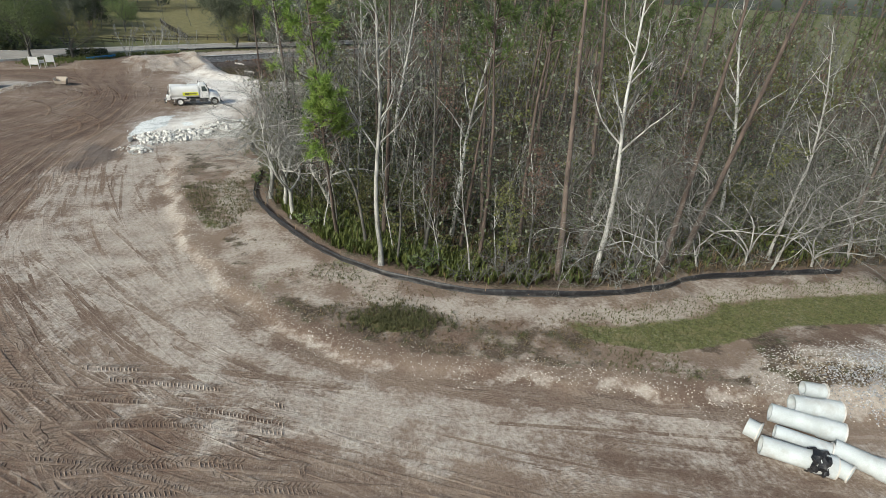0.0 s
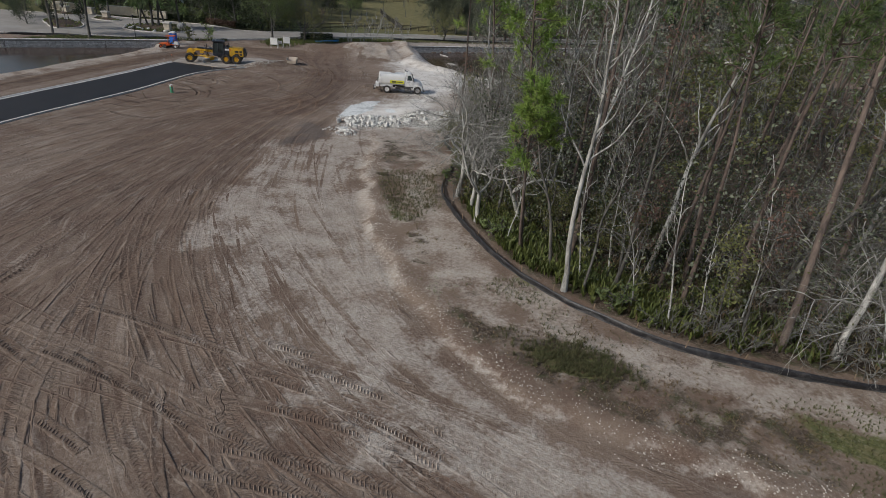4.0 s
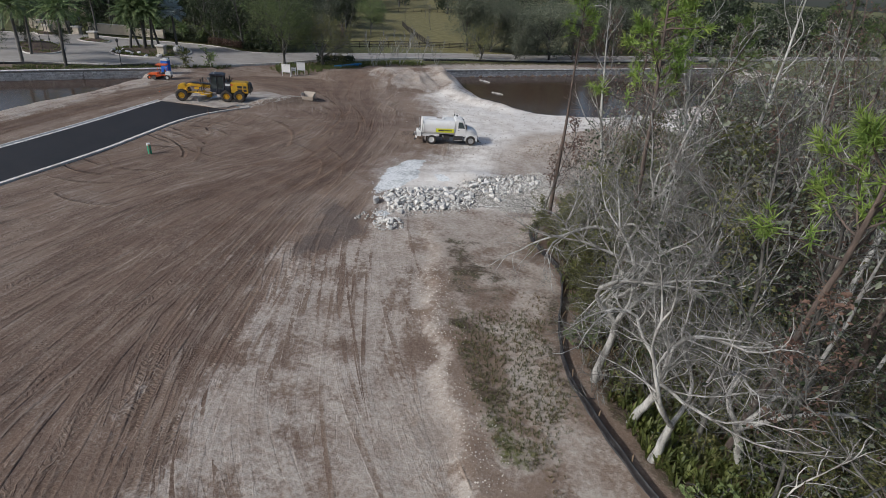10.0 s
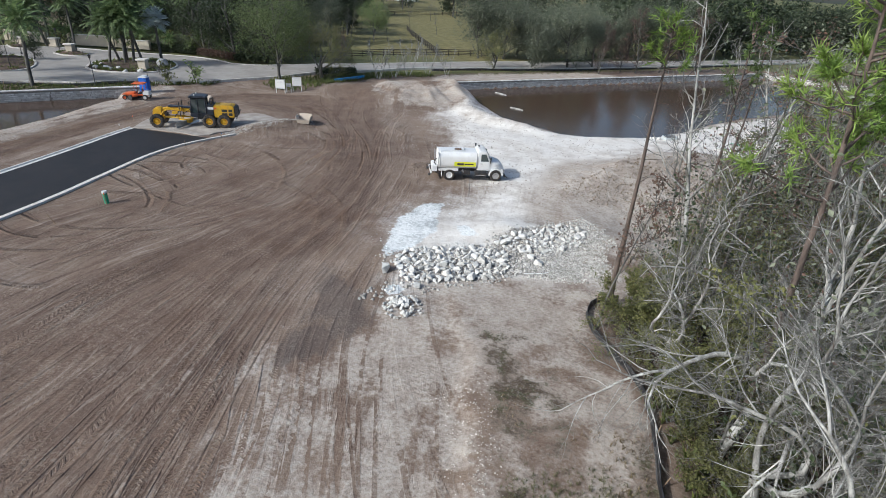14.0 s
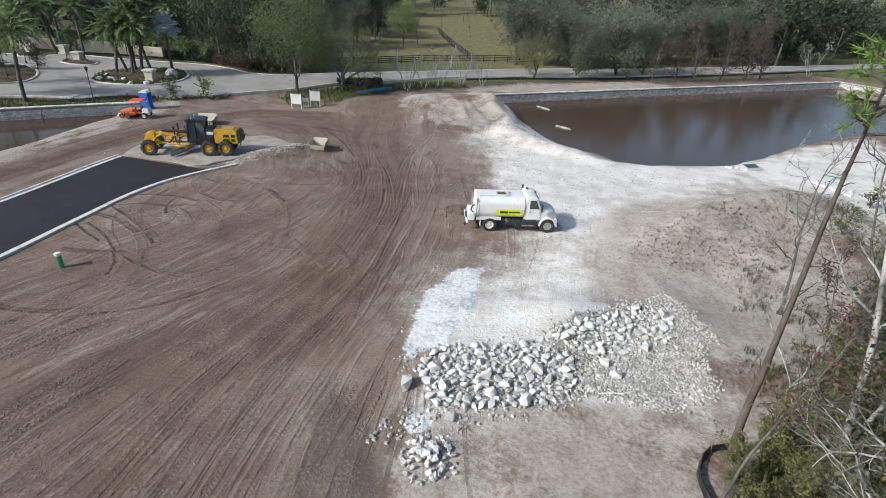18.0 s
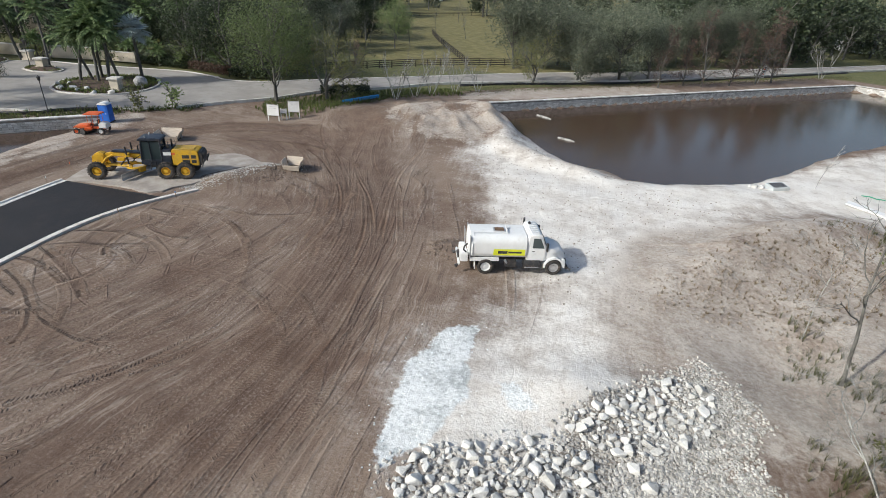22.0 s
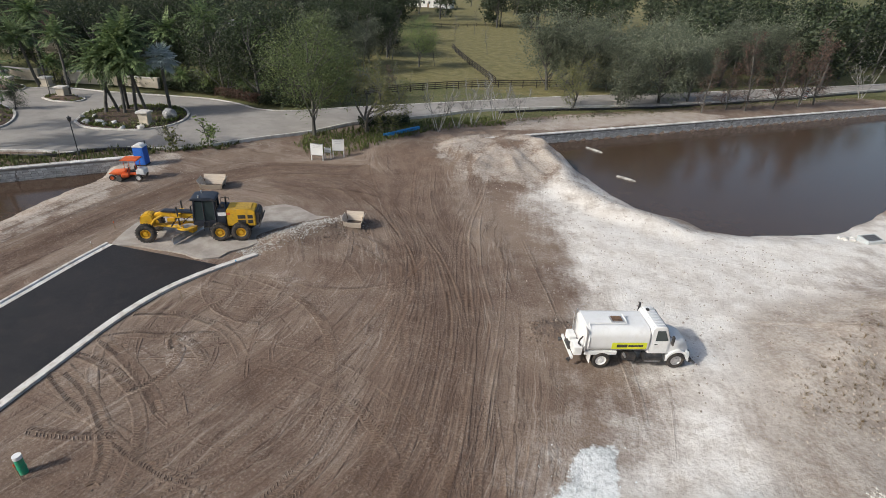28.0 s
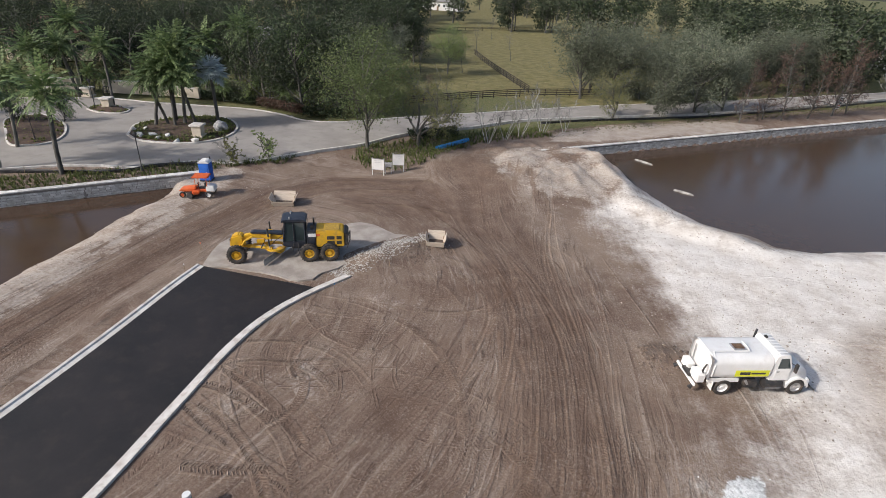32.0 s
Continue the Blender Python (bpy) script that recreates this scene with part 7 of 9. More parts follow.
    part("shift_cylinder", rod((4.3, -0.2, 1.5), (4.5, 0.75, 1.15), 0.06, 0.06, 8), M_DARK, g)
    part("hydraulic_block", box((4.6, 0.22, 1.5), (0.6, 0.24, 0.3), 0.04), M_YELLOW, g)
    part("hose", bar_path([(2.9, 0.28, 1.9), (3.4, 0.36, 1.6), (3.7, 0.5, 1.3)], 0.03, 6, bar_path([(2.9, -0.28, 1.9), (3.4, -0.36, 1.6), (3.7, -0.5, 1.3)], 0.03, 6)), M_DARK, g)
    part("circle", lathe([(-0.07, 0.62), (-0.07, 0.82), (0.07, 0.82), (0.07, 0.62), (-0.07, 0.62)], (3.55, 0, 0.84), (3.55, 0, 1.84), 32), M_YELLOW, g, "toothed yellow turning ring", smooth=True)
    blade = bmesh.new()
    n = 9
    pts = [(0.16 * math.cos(a) - 0.16, 0.36 + 0.31 * math.sin(a)) for a in np.linspace(-1.25, 1.25, n)]
    rows = []
    for y in (-1.85, 1.85):
        rows.append(([blade.verts.new((x, y, z)) for x, z in pts], [blade.verts.new((x - 0.045, y, z)) for x, z in pts]))
    (a0, b0), (a1, b1) = rows
    for k in range(n - 1):
        blade.faces.new((a0[k], a0[k + 1], a1[k + 1], a1[k]))
        blade.faces.new((b0[k + 1], b0[k], b1[k], b1[k + 1]))
        blade.faces.new((a0[k + 1], a0[k], b0[k], b0[k + 1]))
        blade.faces.new((a1[k], a1[k + 1], b1[k + 1], b1[k]))
    blade.faces.new((a0[0], a1[0], b1[0], b0[0]))
    blade.faces.new((a0[-1], b0[-1], b1[-1], a1[-1]))
    bmesh.ops.transform(blade, matrix=Matrix.Translation((3.45, 0.1, 0)) @ Matrix.Rotation(radians(-28), 4, "Z"), verts=blade.verts)
    part("moldboard", blade, M_STEEL, g, "worn steel grader blade set askew", smooth=True)
    part("blade_carrier", box((3.2, 0.05, 0.55), (0.5, 0.6, 0.4), 0.06, None, Matrix.Rotation(radians(-28), 4, "Z")), M_YELLOW, g)
    return g


grader = motor_grader()
grader.matrix_world = pose(-66.15, 80.75, 0.07, 0, 0, 211.5)


def road_broom():
    b = thing("road_broom", "orange ride-on road broom with a sun canopy", "sweeper")
    wheel(b, 0, -0.72, 0.36, 0.26, M_WHITE, "rear_wheel", out=-1)
    wheel(b, 0, 0.72, 0.36, 0.26, M_WHITE, "rear_wheel")
    wheel(b, 2.55, -0.62, 0.3, 0.22, M_ORANGE, "front_wheel", out=-1)
    wheel(b, 2.55, 0.62, 0.3, 0.22, M_ORANGE, "front_wheel")
    part("frame", box((1.2, 0, 0.55), (3.0, 0.5, 0.16), 0.03), M_ORANGE, b)
    part("front_axle", rod((2.55, -0.6, 0.3), (2.55, 0.6, 0.3), 0.05, 0.05, 8), M_DARK, b)
    part("rear_axle", rod((0, -0.7, 0.36), (0, 0.7, 0.36), 0.06, 0.06, 8), M_DARK, b)
    part("engine_cover", prism([(-0.55, 0.6), (-0.5, 1.1), (-0.1, 1.2), (0.25, 1.15), (0.3, 0.6)], -0.5, 0.5, 0.06), M_WHITE, b, "white rear engine cover", smooth=True)
    part("front_cover", prism([(1.3, 0.62), (1.35, 0.95), (2.7, 0.82), (2.95, 0.62)], -0.55, 0.55, 0.05), M_ORANGE, b, smooth=True)
    part("broom_hood", box((1.45, 0, 0.62), (0.7, 2.2, 0.28), 0.08, None, Matrix.Rotation(radians(18), 4, "Z")), M_ORANGE, b)
    br = rod((1.12, -1.02, 0.34), (1.78, 1.02, 0.34), 0.32, 0.32, 20)
    part("broom_roll", br, M_DARK, b, "dark bristle roll")
    part("seat", box((0.62, 0, 0.92), (0.45, 0.5, 0.12), 0.05), M_DARK, b)
    part("seat_back", box((0.4, 0, 1.2), (0.12, 0.5, 0.5), 0.05), M_DARK, b)
    part("steering_wheel", lathe([(0, 0.17), (0.02, 0.19), (0.04, 0.17), (0.02, 0.15), (0, 0.17)], (1.05, 0, 1.25), (0.8, 0, 1.6), 18), M_DARK, b)
    part("steering_column", rod((1.3, 0, 0.7), (1.05, 0, 1.25), 0.04, 0.04, 8), M_DARK, b)
    for x in (0.15, 1.25):
        for s in (-1, 1):
            part("canopy_post", rod((x, s * 0.45, 0.7), (x, s * 0.5, 2.05), 0.03, 0.03, 8), M_ORANGE, b)
    part("canopy", prism([(-0.1, 2.05), (0.0, 2.16), (1.45, 2.16), (1.55, 2.05)], -0.68, 0.68, 0.03), M_ORANGE, b, "orange sheet canopy")
    return b


broom = road_broom()
broom.matrix_world = pose(-83.0, 86.3, site_height(-83.6, 86), 0, 0, 208)


def portable_toilet():
    p = thing("portable_toilet", "blue plastic portable toilet with a white ribbed roof", "toilet")
    body = part("cabin", prism([(-0.56, 0.12), (-0.53, 2.02), (0.53, 2.02), (0.56, 0.12)], -0.55, 0.55, 0.04), M_BLUE, p)
    part("skid", box((0, 0, 0.06), (1.2, 1.15, 0.12), 0.02), M_DARK, p)
    door = part("door", box((0.0, -0.565, 1.05), (0.74, 0.03, 1.78), 0.012), M_BLUE, p)
    part("handle", box((0.28, -0.595, 1.05), (0.05, 0.03, 0.16), 0.01), M_WHITE, door)
    for k in range(4):
        part("vent", box((0, -0.56 if k % 2 else 0.565, 1.75 + 0.09 * (k // 2)), (0.6, 0.02, 0.05), 0.0), M_DARK, p)
    for s in (-1, 1):
        for k in range(3):
            part("rib", box((s * 0.555, -0.3 + 0.3 * k, 1.05), (0.05, 0.08, 1.7), 0.015), M_BLUE, p)
    roof = part("roof", prism([(-0.6, 2.02), (-0.5, 2.16), (-0.2, 2.27), (0.2, 2.27), (0.5, 2.16), (0.6, 2.02)], -0.6, 0.6, 0.03), M_WHITE, p, "white translucent roof", smooth=True)
    for k in range(5):
        part("roof_rib", box((0, -0.44 + 0.22 * k, 2.275), (0.5, 0.05, 0.03), 0.01), M_WHITE, roof)
    part("vent_pipe", rod((0.42, 0.42, 2.0), (0.42, 0.42, 2.5), 0.05, 0.05, 10), M_DARK, p)
    return p


toilet = portable_toilet()
toilet.matrix_world = pose(-86.5, 89.4, site_height(-86.5, 89.4), 0, 0, 25)


def wheel_loader():
    """A second machine close under the start of the flight."""
    w = thing("wheel_loader", "yellow wheel loader with dark cab and black bucket on tracked dirt", "loader")
    for x in (0.0, 2.9):
        for s in (-1, 1):
            wheel(w, x, s * 0.98, 0.72, 0.5, M_YELLOW, "wheel", 0.5, 20, s)
    part("rear_axle", rod((0, -0.8, 0.72), (0, 0.8, 0.72), 0.14, 0.14, 10), M_DARK, w)
    part("front_axle", rod((2.9, -0.8, 0.72), (2.9, 0.8, 0.72), 0.14, 0.14, 10), M_DARK, w)
    part("engine_cover", prism([(-1.5, 0.9), (-1.45, 1.95), (-1.2, 2.12), (0.6, 2.2), (0.7, 0.9)], -0.72, 0.72, 0.1), M_YELLOW, w, smooth=True)
    part("counterweight", box((-1.5, 0, 0.9), (0.4, 1.9, 0.6), 0.08), M_DARK, w)
    part("exhaust_stack", rod((-0.6, 0.3, 2.1), (-0.6, 0.3, 2.7), 0.07, 0.07, 10), M_DARK, w)
    part("air_cap", rod((-0.9, -0.3, 2.1), (-0.9, -0.3, 2.24), 0.13, 0.13, 14), M_DARK, w)
    part("cab_base", box((1.2, 0, 1.3), (1.2, 1.35, 0.8), 0.06), M_NAVY, w)
    part("cab_glass", prism([(0.68, 1.7), (0.68, 2.85), (1.7, 2.85), (1.85, 1.7)], -0.62, 0.62), M_GLASS, w)
    part("cab_roof", prism([(0.5, 2.85), (0.6, 3.02), (1.7, 3.05), (1.95, 2.88)], -0.78, 0.78, 0.06), M_NAVY, w, "dark blue cab roof", smooth=True)
    part("front_frame", box((2.6, 0, 1.15), (1.4, 0.8, 0.8), 0.06), M_YELLOW, w)
    for s in (-1, 1):
        part("lift_arm", bar_path([(2.2, s * 0.5, 1.75), (3.3, s * 0.52, 1.5), (4.2, s * 0.55, 0.75)], 0.13, 8), M_YELLOW, w)
        part("lift_cylinder", rod((2.5, s * 0.4, 0.95), (3.5, s * 0.5, 1.2), 0.08, 0.08, 10), M_STEEL, w)
    part("bucket", prism([(4.2, 0.25), (4.15, 1.0), (4.35, 1.35), (4.6, 1.42), (4.45, 1.0), (4.6, 0.4), (5.3, 0.22), (5.35, 0.14), (4.4, 0.14)], -1.3, 1.3, 0.02), M_DARK, w, "black steel loader bucket")
    for s in (-1, 1):
        part("bucket_side", prism([(4.2, 0.2), (4.2, 1.35), (4.6, 1.42), (5.3, 0.22)], s * 1.27, s * 1.31), M_DARK, w)
    return w


loader = wheel_loader()
loader.matrix_world = pose(-7.7, 9.35, site_height(-9, 8.6), 0, 0, 195) @ Matrix.Diagonal((1.12, 1.1, 1.0, 1))


# ---- built edges of the ponds ----
def block_wall(line, top, bottom, label):
    """A retaining wall of rough pale blocks with a flat cap."""
    w = thing("retaining_wall", label, "wall", kind="structure")
    rng = np.random.RandomState(int(abs(line[0][0]) * 10))
    core, blocks, caps = bmesh.new(), ([], []), ([], [])

    def add(store, c, d, n, lx, ly, lz, jit):
        v, f = store
        k = len(v)
        for sx in (-1, 1):
            for sy in (-1, 1):
                for sz in (-1, 1):
                    j = rng.uniform(-jit, jit, 3)
                    p = c + d * (sx * lx / 2 + j[0]) + n * (sy * ly / 2 + j[1])
                    v.append((p[0], p[1], c[2] + sz * lz / 2 + j[2]))
        f += [(k, k + 1, k + 3, k + 2), (k + 4, k + 6, k + 7, k + 5), (k, k + 4, k + 5, k + 1), (k + 2, k + 3, k + 7, k + 6), (k, k + 2, k + 6, k + 4), (k + 1, k + 5, k + 7, k + 3)]

    for a, b in zip(line, line[1:]):
        a, b = np.array((*a, 0.0)), np.array((*b, 0.0))
        L = np.linalg.norm(b - a)
        d = (b - a) / L
        n = np.array((-d[1], d[0], 0))
        m = (a + b) / 2
        box((m[0], m[1], (top + bottom) / 2 - 0.04), (L, 0.5, top - bottom - 0.08), 0, core, Matrix.Rotation(math.atan2(d[1], d[0]), 4, "Z"))
        rows = int((top - 0.12 - bottom) / 0.24)
        for r in range(rows):
            s = rng.uniform(0, 0.3)
            while s < L - 0.2:
                l = min(rng.uniform(0.35, 0.8), L - s)
                c = a + d * (s + l / 2)
                add(blocks, np.array((c[0], c[1], bottom + 0.12 + r * 0.24)), d, n, l - 0.03, 0.6, 0.21, 0.02)
                s += l
        s = 0.0
        while s < L:
            l = min(0.9, L - s)
            c = a + d * (s + l / 2)
            add(caps, np.array((c[0], c[1], top - 0.05)), d, n, l - 0.02, 0.72, 0.11, 0.008)
            s += 0.9
    part("core", core, M_MORTAR, w)
    part("blocks", mesh_of("blocks", *blocks, M_WALLSTONE), None, w)["kind"] = "stuff"
    part("caps", mesh_of("caps", *caps, M_WALLSTONE), None, w)["kind"] = "stuff"
    return w


block_wall(WALL_E, 0.55, -1.4, "long pale stone retaining wall along the eastern pond")
block_wall(WALL_W, 0.6, -1.4, "pale stone retaining wall between pond and driveway")


# ---- silt fence along the wood ----
def silt_fence(pts, label):
    f = thing("silt_fence", label, "fence")
    rng = np.random.RandomState(5)
    v, faces, v2, f2 = [], [], [], []
    zs = height(pts[:, 0], pts[:, 1], False)
    d = np.gradient(pts, axis=0)
    d /= np.linalg.norm(d, axis=1)[:, None]
    nrm = np.stack([-d[:, 1], d[:, 0]], -1)
    sag = 0.44 + 0.1 * wave_noise(np.arange(len(pts)) * 0.5, np.zeros(len(pts)), 1.9, 3)
    lean = 0.16 * wave_noise(np.arange(len(pts)) * 0.5, np.ones(len(pts)), 2.6, 8)
    prof = ((0.0, -0.1), (0.25, 0.12), (0.6, 0.02), (1.0, 0.0))
    for i, p in enumerate(pts):
        for h, o in prof:
            q = p + nrm[i] * (lean[i] * h + o * 0.6 * math.sin(i * 0.9))
            v.append((q[0], q[1], zs[i] - 0.05 + sag[i] * h))
        for o, h in ((0.02, 0.06), (0.05, 0.035), (0.08, 0.01), (0.12, -0.06)):
            q = p + nrm[i] * (o * (1 + 0.4 * math.sin(i * 1.7))) * (1 if i else 1)
            v2.append((q[0], q[1], zs[i] + h + 0.02 * math.sin(i * 2.3)))
    for i in range(len(pts) - 1):
        for k in range(3):
            faces.append((i * 4 + k, i * 4 + 4 + k, i * 4 + 5 + k, i * 4 + 1 + k))
            f2.append((i * 4 + k, i * 4 + 4 + k, i * 4 + 5 + k, i * 4 + 1 + k))
    film = part("film", mesh_of("film", v, faces, M_BLACKFILM, True), None, f, "black geotextile film")
    skirt = part("film_skirt", mesh_of("film_skirt", v2, f2, M_GRAYFILM, True), None, f, "grayish sand-covered lower skirt")
    for ob, t in ((film, 0.03), (skirt, 0.015)):
        m = ob.modifiers.new("thickness", "SOLIDIFY")
        m.thickness = t
    stake = bmesh.new()
    box((0, 0, 0.3), (0.05, 0.04, 0.9), 0.008, stake)
    me = bpy.data.meshes.new("stake")
    stake.to_mesh(me)
    stake.free()
    me.materials.append(M_WOOD)
    for i in range(2, len(pts), 5):
        s = part("stake", me, None, f)
        s.matrix_basis = pose(pts[i][0] - nrm[i][0] * 0.06, pts[i][1] - nrm[i][1] * 0.06, zs[i], rng.randn() * 5, rng.randn() * 5, rng.uniform(0, 90))
    return f


silt_fence(SILT, "sagging black silt fence on wooden stakes along the wood")
silt_fence(catmull([(-60.5, 133.6), (-52.6, 141), (-35, 156), (-14, 178.6), (8, 204)], 0.9), "low black silt fence between the drive and the pond wall")
silt_fence(catmull([(-112, 73.5), (-104, 80.6), (-96, 85.4), (-93, 89.6), (-88.4, 92.6)], 0.9), "low black silt fence along the estate driveway")


# ---- rubble heap ----
def stone_mesh(seed, mat, sub=1):
    rng = np.random.RandomState(seed)
    bm = bmesh.new()
    n = 15
    for _ in range(n):
        p = rng.randn(3)
        p /= np.linalg.norm(p) ** 0.75
        bm.verts.new(np.clip(p, -0.72, 0.72) * (0.62, 0.5, 0.42))
    bmesh.ops.convex_hull(bm, input=bm.verts)
    bmesh.ops.delete(bm, geom=[v for v in bm.verts if not v.link_faces], context="VERTS")
    bmesh.ops.bevel(bm, geom=bm.edges[:], offset=0.035, segments=1, affect="EDGES", clamp_overlap=True)
    bmesh.ops.recalc_face_normals(bm, faces=bm.faces)
    me = bpy.data.meshes.new("stone")
    bm.to_mesh(me)
    bm.free()
    me.materials.append(mat)
    return me


STONES = [stone_mesh(200 + k, M_LIMESTONE) for k in range(9)]
STONE_BASE = [(-33.7, 60.5), (-31.8, 58.5), (-29.8, 59.5), (-26.2, 62.0), (-27.2, 64.6), (-29.0, 65.0), (-30.4, 63.8), (-33.0, 62.4)]
STONE_UPPER = [(-28.2, 66.4), (-26.6, 65.6), (-24.6, 66.2), (-22.3, 69.2), (-22.2, 71.6), (-24.4, 70.8), (-26.4, 68.6)]


def rubble_heap():
    h = thing("rubble_heap", "heap of broken white limestone blocks on sandy ground", "rubble")
    rng = np.random.RandomState(17)
    count, placed = 0, []
    for poly, want, lo, hi in ((STONE_BASE, 190, 0.3, 0.82), (STONE_UPPER, 130, 0.28, 0.75)):
        p = np.array(poly)
        got = tries = 0
        while got < want and tries < 9000:
            tries += 1
            x, y = rng.uniform(*p[:, 0][[p[:, 0].argmin(), p[:, 0].argmax()]]), rng.uniform(*p[:, 1][[p[:, 1].argmin(), p[:, 1].argmax()]])
            d = float(inside(poly, np.array([x]), np.array([y]))[0])
            if d < -0.25:
                continue
            s = lo + (hi - lo) * rng.rand() ** 1.7
            if any((x - a) ** 2 + (y - b) ** 2 < (0.36 * (s + c)) ** 2 for a, b, c in placed):
                continue
            placed.append((x, y, s))
            got += 1
            z = site_height(x, y) + s * 0.17
            ob = part("stone", STONES[rng.randint(9)], None, h)
            ob.matrix_basis = pose(x, y, z, rng.uniform(-25, 25), rng.uniform(-25, 25), rng.uniform(0, 360)) @ Matrix.Diagonal((s, s * rng.uniform(0.75, 1.1), s * rng.uniform(0.8, 1.1), 1))
    for x, y, s in ((-33.75, 58.9, 0.95), (-24.6, 64.4, 0.75), (-25.3, 65.0, 0.6), (-31.0, 57.9, 0.6)):
        ob = part("stone", STONES[rng.randint(9)], None, h)
        ob.matrix_basis = pose(x, y, site_height(x, y) + s * 0.2, 10, 5, rng.uniform(0, 360)) @ Matrix.Diagonal((s, s, s, 1))
    return h


rubble_heap()


def small_heap():
    h = thing("rubble_heap", "small heap of broken limestone beside the wet dark patch", "rubble")
    rng = np.random.RandomState(19)
    for _ in range(95):
        a, r = rng.uniform(0, 6.28), rng.rand() ** 0.7
        x, y = -31.1 + 1.25 * r * math.cos(a) + 0.25 * r, 55.4 + 1.35 * r * math.sin(a)
        size = rng.uniform(0.16, 0.5) * (1.1 - 0.4 * r)
        ob = part("stone", STONES[rng.randint(9)], None, h)
        ob.matrix_basis = pose(x, y, site_height(x, y) + 0.2 * (1 - r) + size * 0.15, rng.uniform(-40, 40), rng.uniform(-40, 40), rng.uniform(0, 360)) @ Matrix.Diagonal((size, size * 0.8, size * 0.8, 1))
    return h


small_heap()


def scatter_stones(name, label, poly, count, lo, hi, mat, seed, also=()):
    """Small loose stones, joined into one object."""
    rng = np.random.RandomState(seed)
    p = np.array(poly)
    n = 0
    xs, ys = [], []
    while n < count:
        x = rng.uniform(p[:, 0].min() - 1.5, p[:, 0].max() + 1.5, count)
        y = rng.uniform(p[:, 1].min() - 1.5, p[:, 1].max() + 1.5, count)
        ok = inside(poly, x, y) + 1.3 * wave_noise(x, y, 2.2, seed + 300) > rng.uniform(-0.7, 0.7, count)
        xs.append(x[ok])
        ys.append(y[ok])
        n += ok.sum()
    x, y = np.concatenate(xs)[:count], np.concatenate(ys)[:count]
    z = height(x, y)
    base = np.array([(-1, -1, -0.6), (1, -1, -0.6), (1, 1, -0.6), (-1, 1, -0.6), (-0.6, -0.6, 0.6), (0.7, -0.6, 0.5), (0.6, 0.6, 0.7), (-0.6, 0.7, 0.5)]) * 0.5
    f0 = np.array([(0, 1, 5, 4), (1, 2, 6, 5), (2, 3, 7, 6), (3, 0, 4, 7), (4, 5, 6, 7)])
    s = rng.uniform(lo, hi, count)
    a = rng.uniform(0, 2 * np.pi, count)
    v = base[None] * s[:, None, None] * rng.uniform(0.65, 1.2, (count, 8, 3))
    c, q = np.cos(a)[:, None], np.sin(a)[:, None]
    V = np.stack([v[:, :, 0] * c - v[:, :, 1] * q + x[:, None], v[:, :, 0] * q + v[:, :, 1] * c + y[:, None], v[:, :, 2] + z[:, None] + s[:, None] * 0.2], -1)
    F = (f0[None] + (np.arange(count) * 8)[:, None, None]).reshape(-1, 4)
    ob = new(name, mesh_of(name, V.reshape(-1, 3).tolist(), F.tolist(), mat))
    return tagged(ob, label, "stones", kind="stuff")


M_PEBBLE = surface("loose_stone", (0.56, 0.54, 0.51), (0.32, 0.3, 0.27), 0.9, 2, 14, vary=0.3, island=True)
M_SOILCLOD = surface("soil_clod", (0.2, 0.15, 0.118), (0.11, 0.08, 0.062), 0.95, 2, 14, vary=0.3, island=True)
M_SANDCLOD = surface("sand_clod", (0.38, 0.33, 0.285), (0.24, 0.2, 0.165), 0.95, 2, 14, vary=0.3, island=True)
M_EDGECLOD = surface("edge_clod", (0.6, 0.555, 0.5), (0.36, 0.315, 0.27), 0.95, 2, 14, vary=0.3, island=True)
M_GRAYSTONE = surface("gray_stone", (0.4, 0.4, 0.41), (0.22, 0.22, 0.23), 0.9, 2, 14, vary=0.35, island=True)
scatter_stones("small_rubble", "small pale rubble strewn round the stone heap", RUBBLE_ZONE, 2600, 0.06, 0.2, M_PEBBLE, 3)
scatter_stones("small_rubble", "spill of fine white rubble at the foot of the heap", [(-27, 63), (-22, 63), (-20.6, 66), (-20.6, 71.6), (-22.8, 73.2), (-24, 70), (-25, 66)], 5200, 0.05, 0.16, M_PEBBLE, 4)
scatter_stones("small_rubble", "broken white lumps beside the wet patch", [(-33.6, 57.9), (-31.4, 57.8), (-30.6, 56.6), (-31.4, 55.4), (-33.4, 55.6)], 70, 0.05, 0.24, M_PEBBLE, 5)
scatter_stones("chalk_lumps", "bluish white chalk lumps spread on the sand", CHALK, 100, 0.03, 0.09, surface("chalk_white", (0.78, 0.8, 0.8), (0.6, 0.64, 0.65), 0.9, 2, 14, vary=0.15, island=True), 6)
scatter_stones("soil_clods", "crumbled pale soil along the edge of the haul road", [tuple(p) for p in offset(BERM[20:-6], -0.9)[::3]] + [tuple(p) for p in offset(BERM[20:-6], 0.4)[::-3]], 3600, 0.02, 0.075, M_EDGECLOD, 7)
scatter_stones("soil_clods", "dark soil clods on the tracked ground", [(-60, 45), (-62, 72), (-57, 84), (-45, 92), (-37, 74), (-38, 55)], 420, 0.04, 0.12, M_SOILCLOD, 8)
scatter_stones("soil_clods", "clods and stones on the sandy slopes", [(-40, 80), (-47, 95), (-60, 114), (-50, 117), (-30, 101), (-12, 95), (-16, 78), (-27, 74)], 1500, 0.04, 0.13, M_SANDCLOD, 9)
scatter_stones("soil_clods", "dry clods on the bank by the pond", [(-27, 78), (-22, 84), (-15, 92), (-9, 96), (-12, 86), (-17, 78)], 900, 0.05, 0.16, M_SANDCLOD, 10)
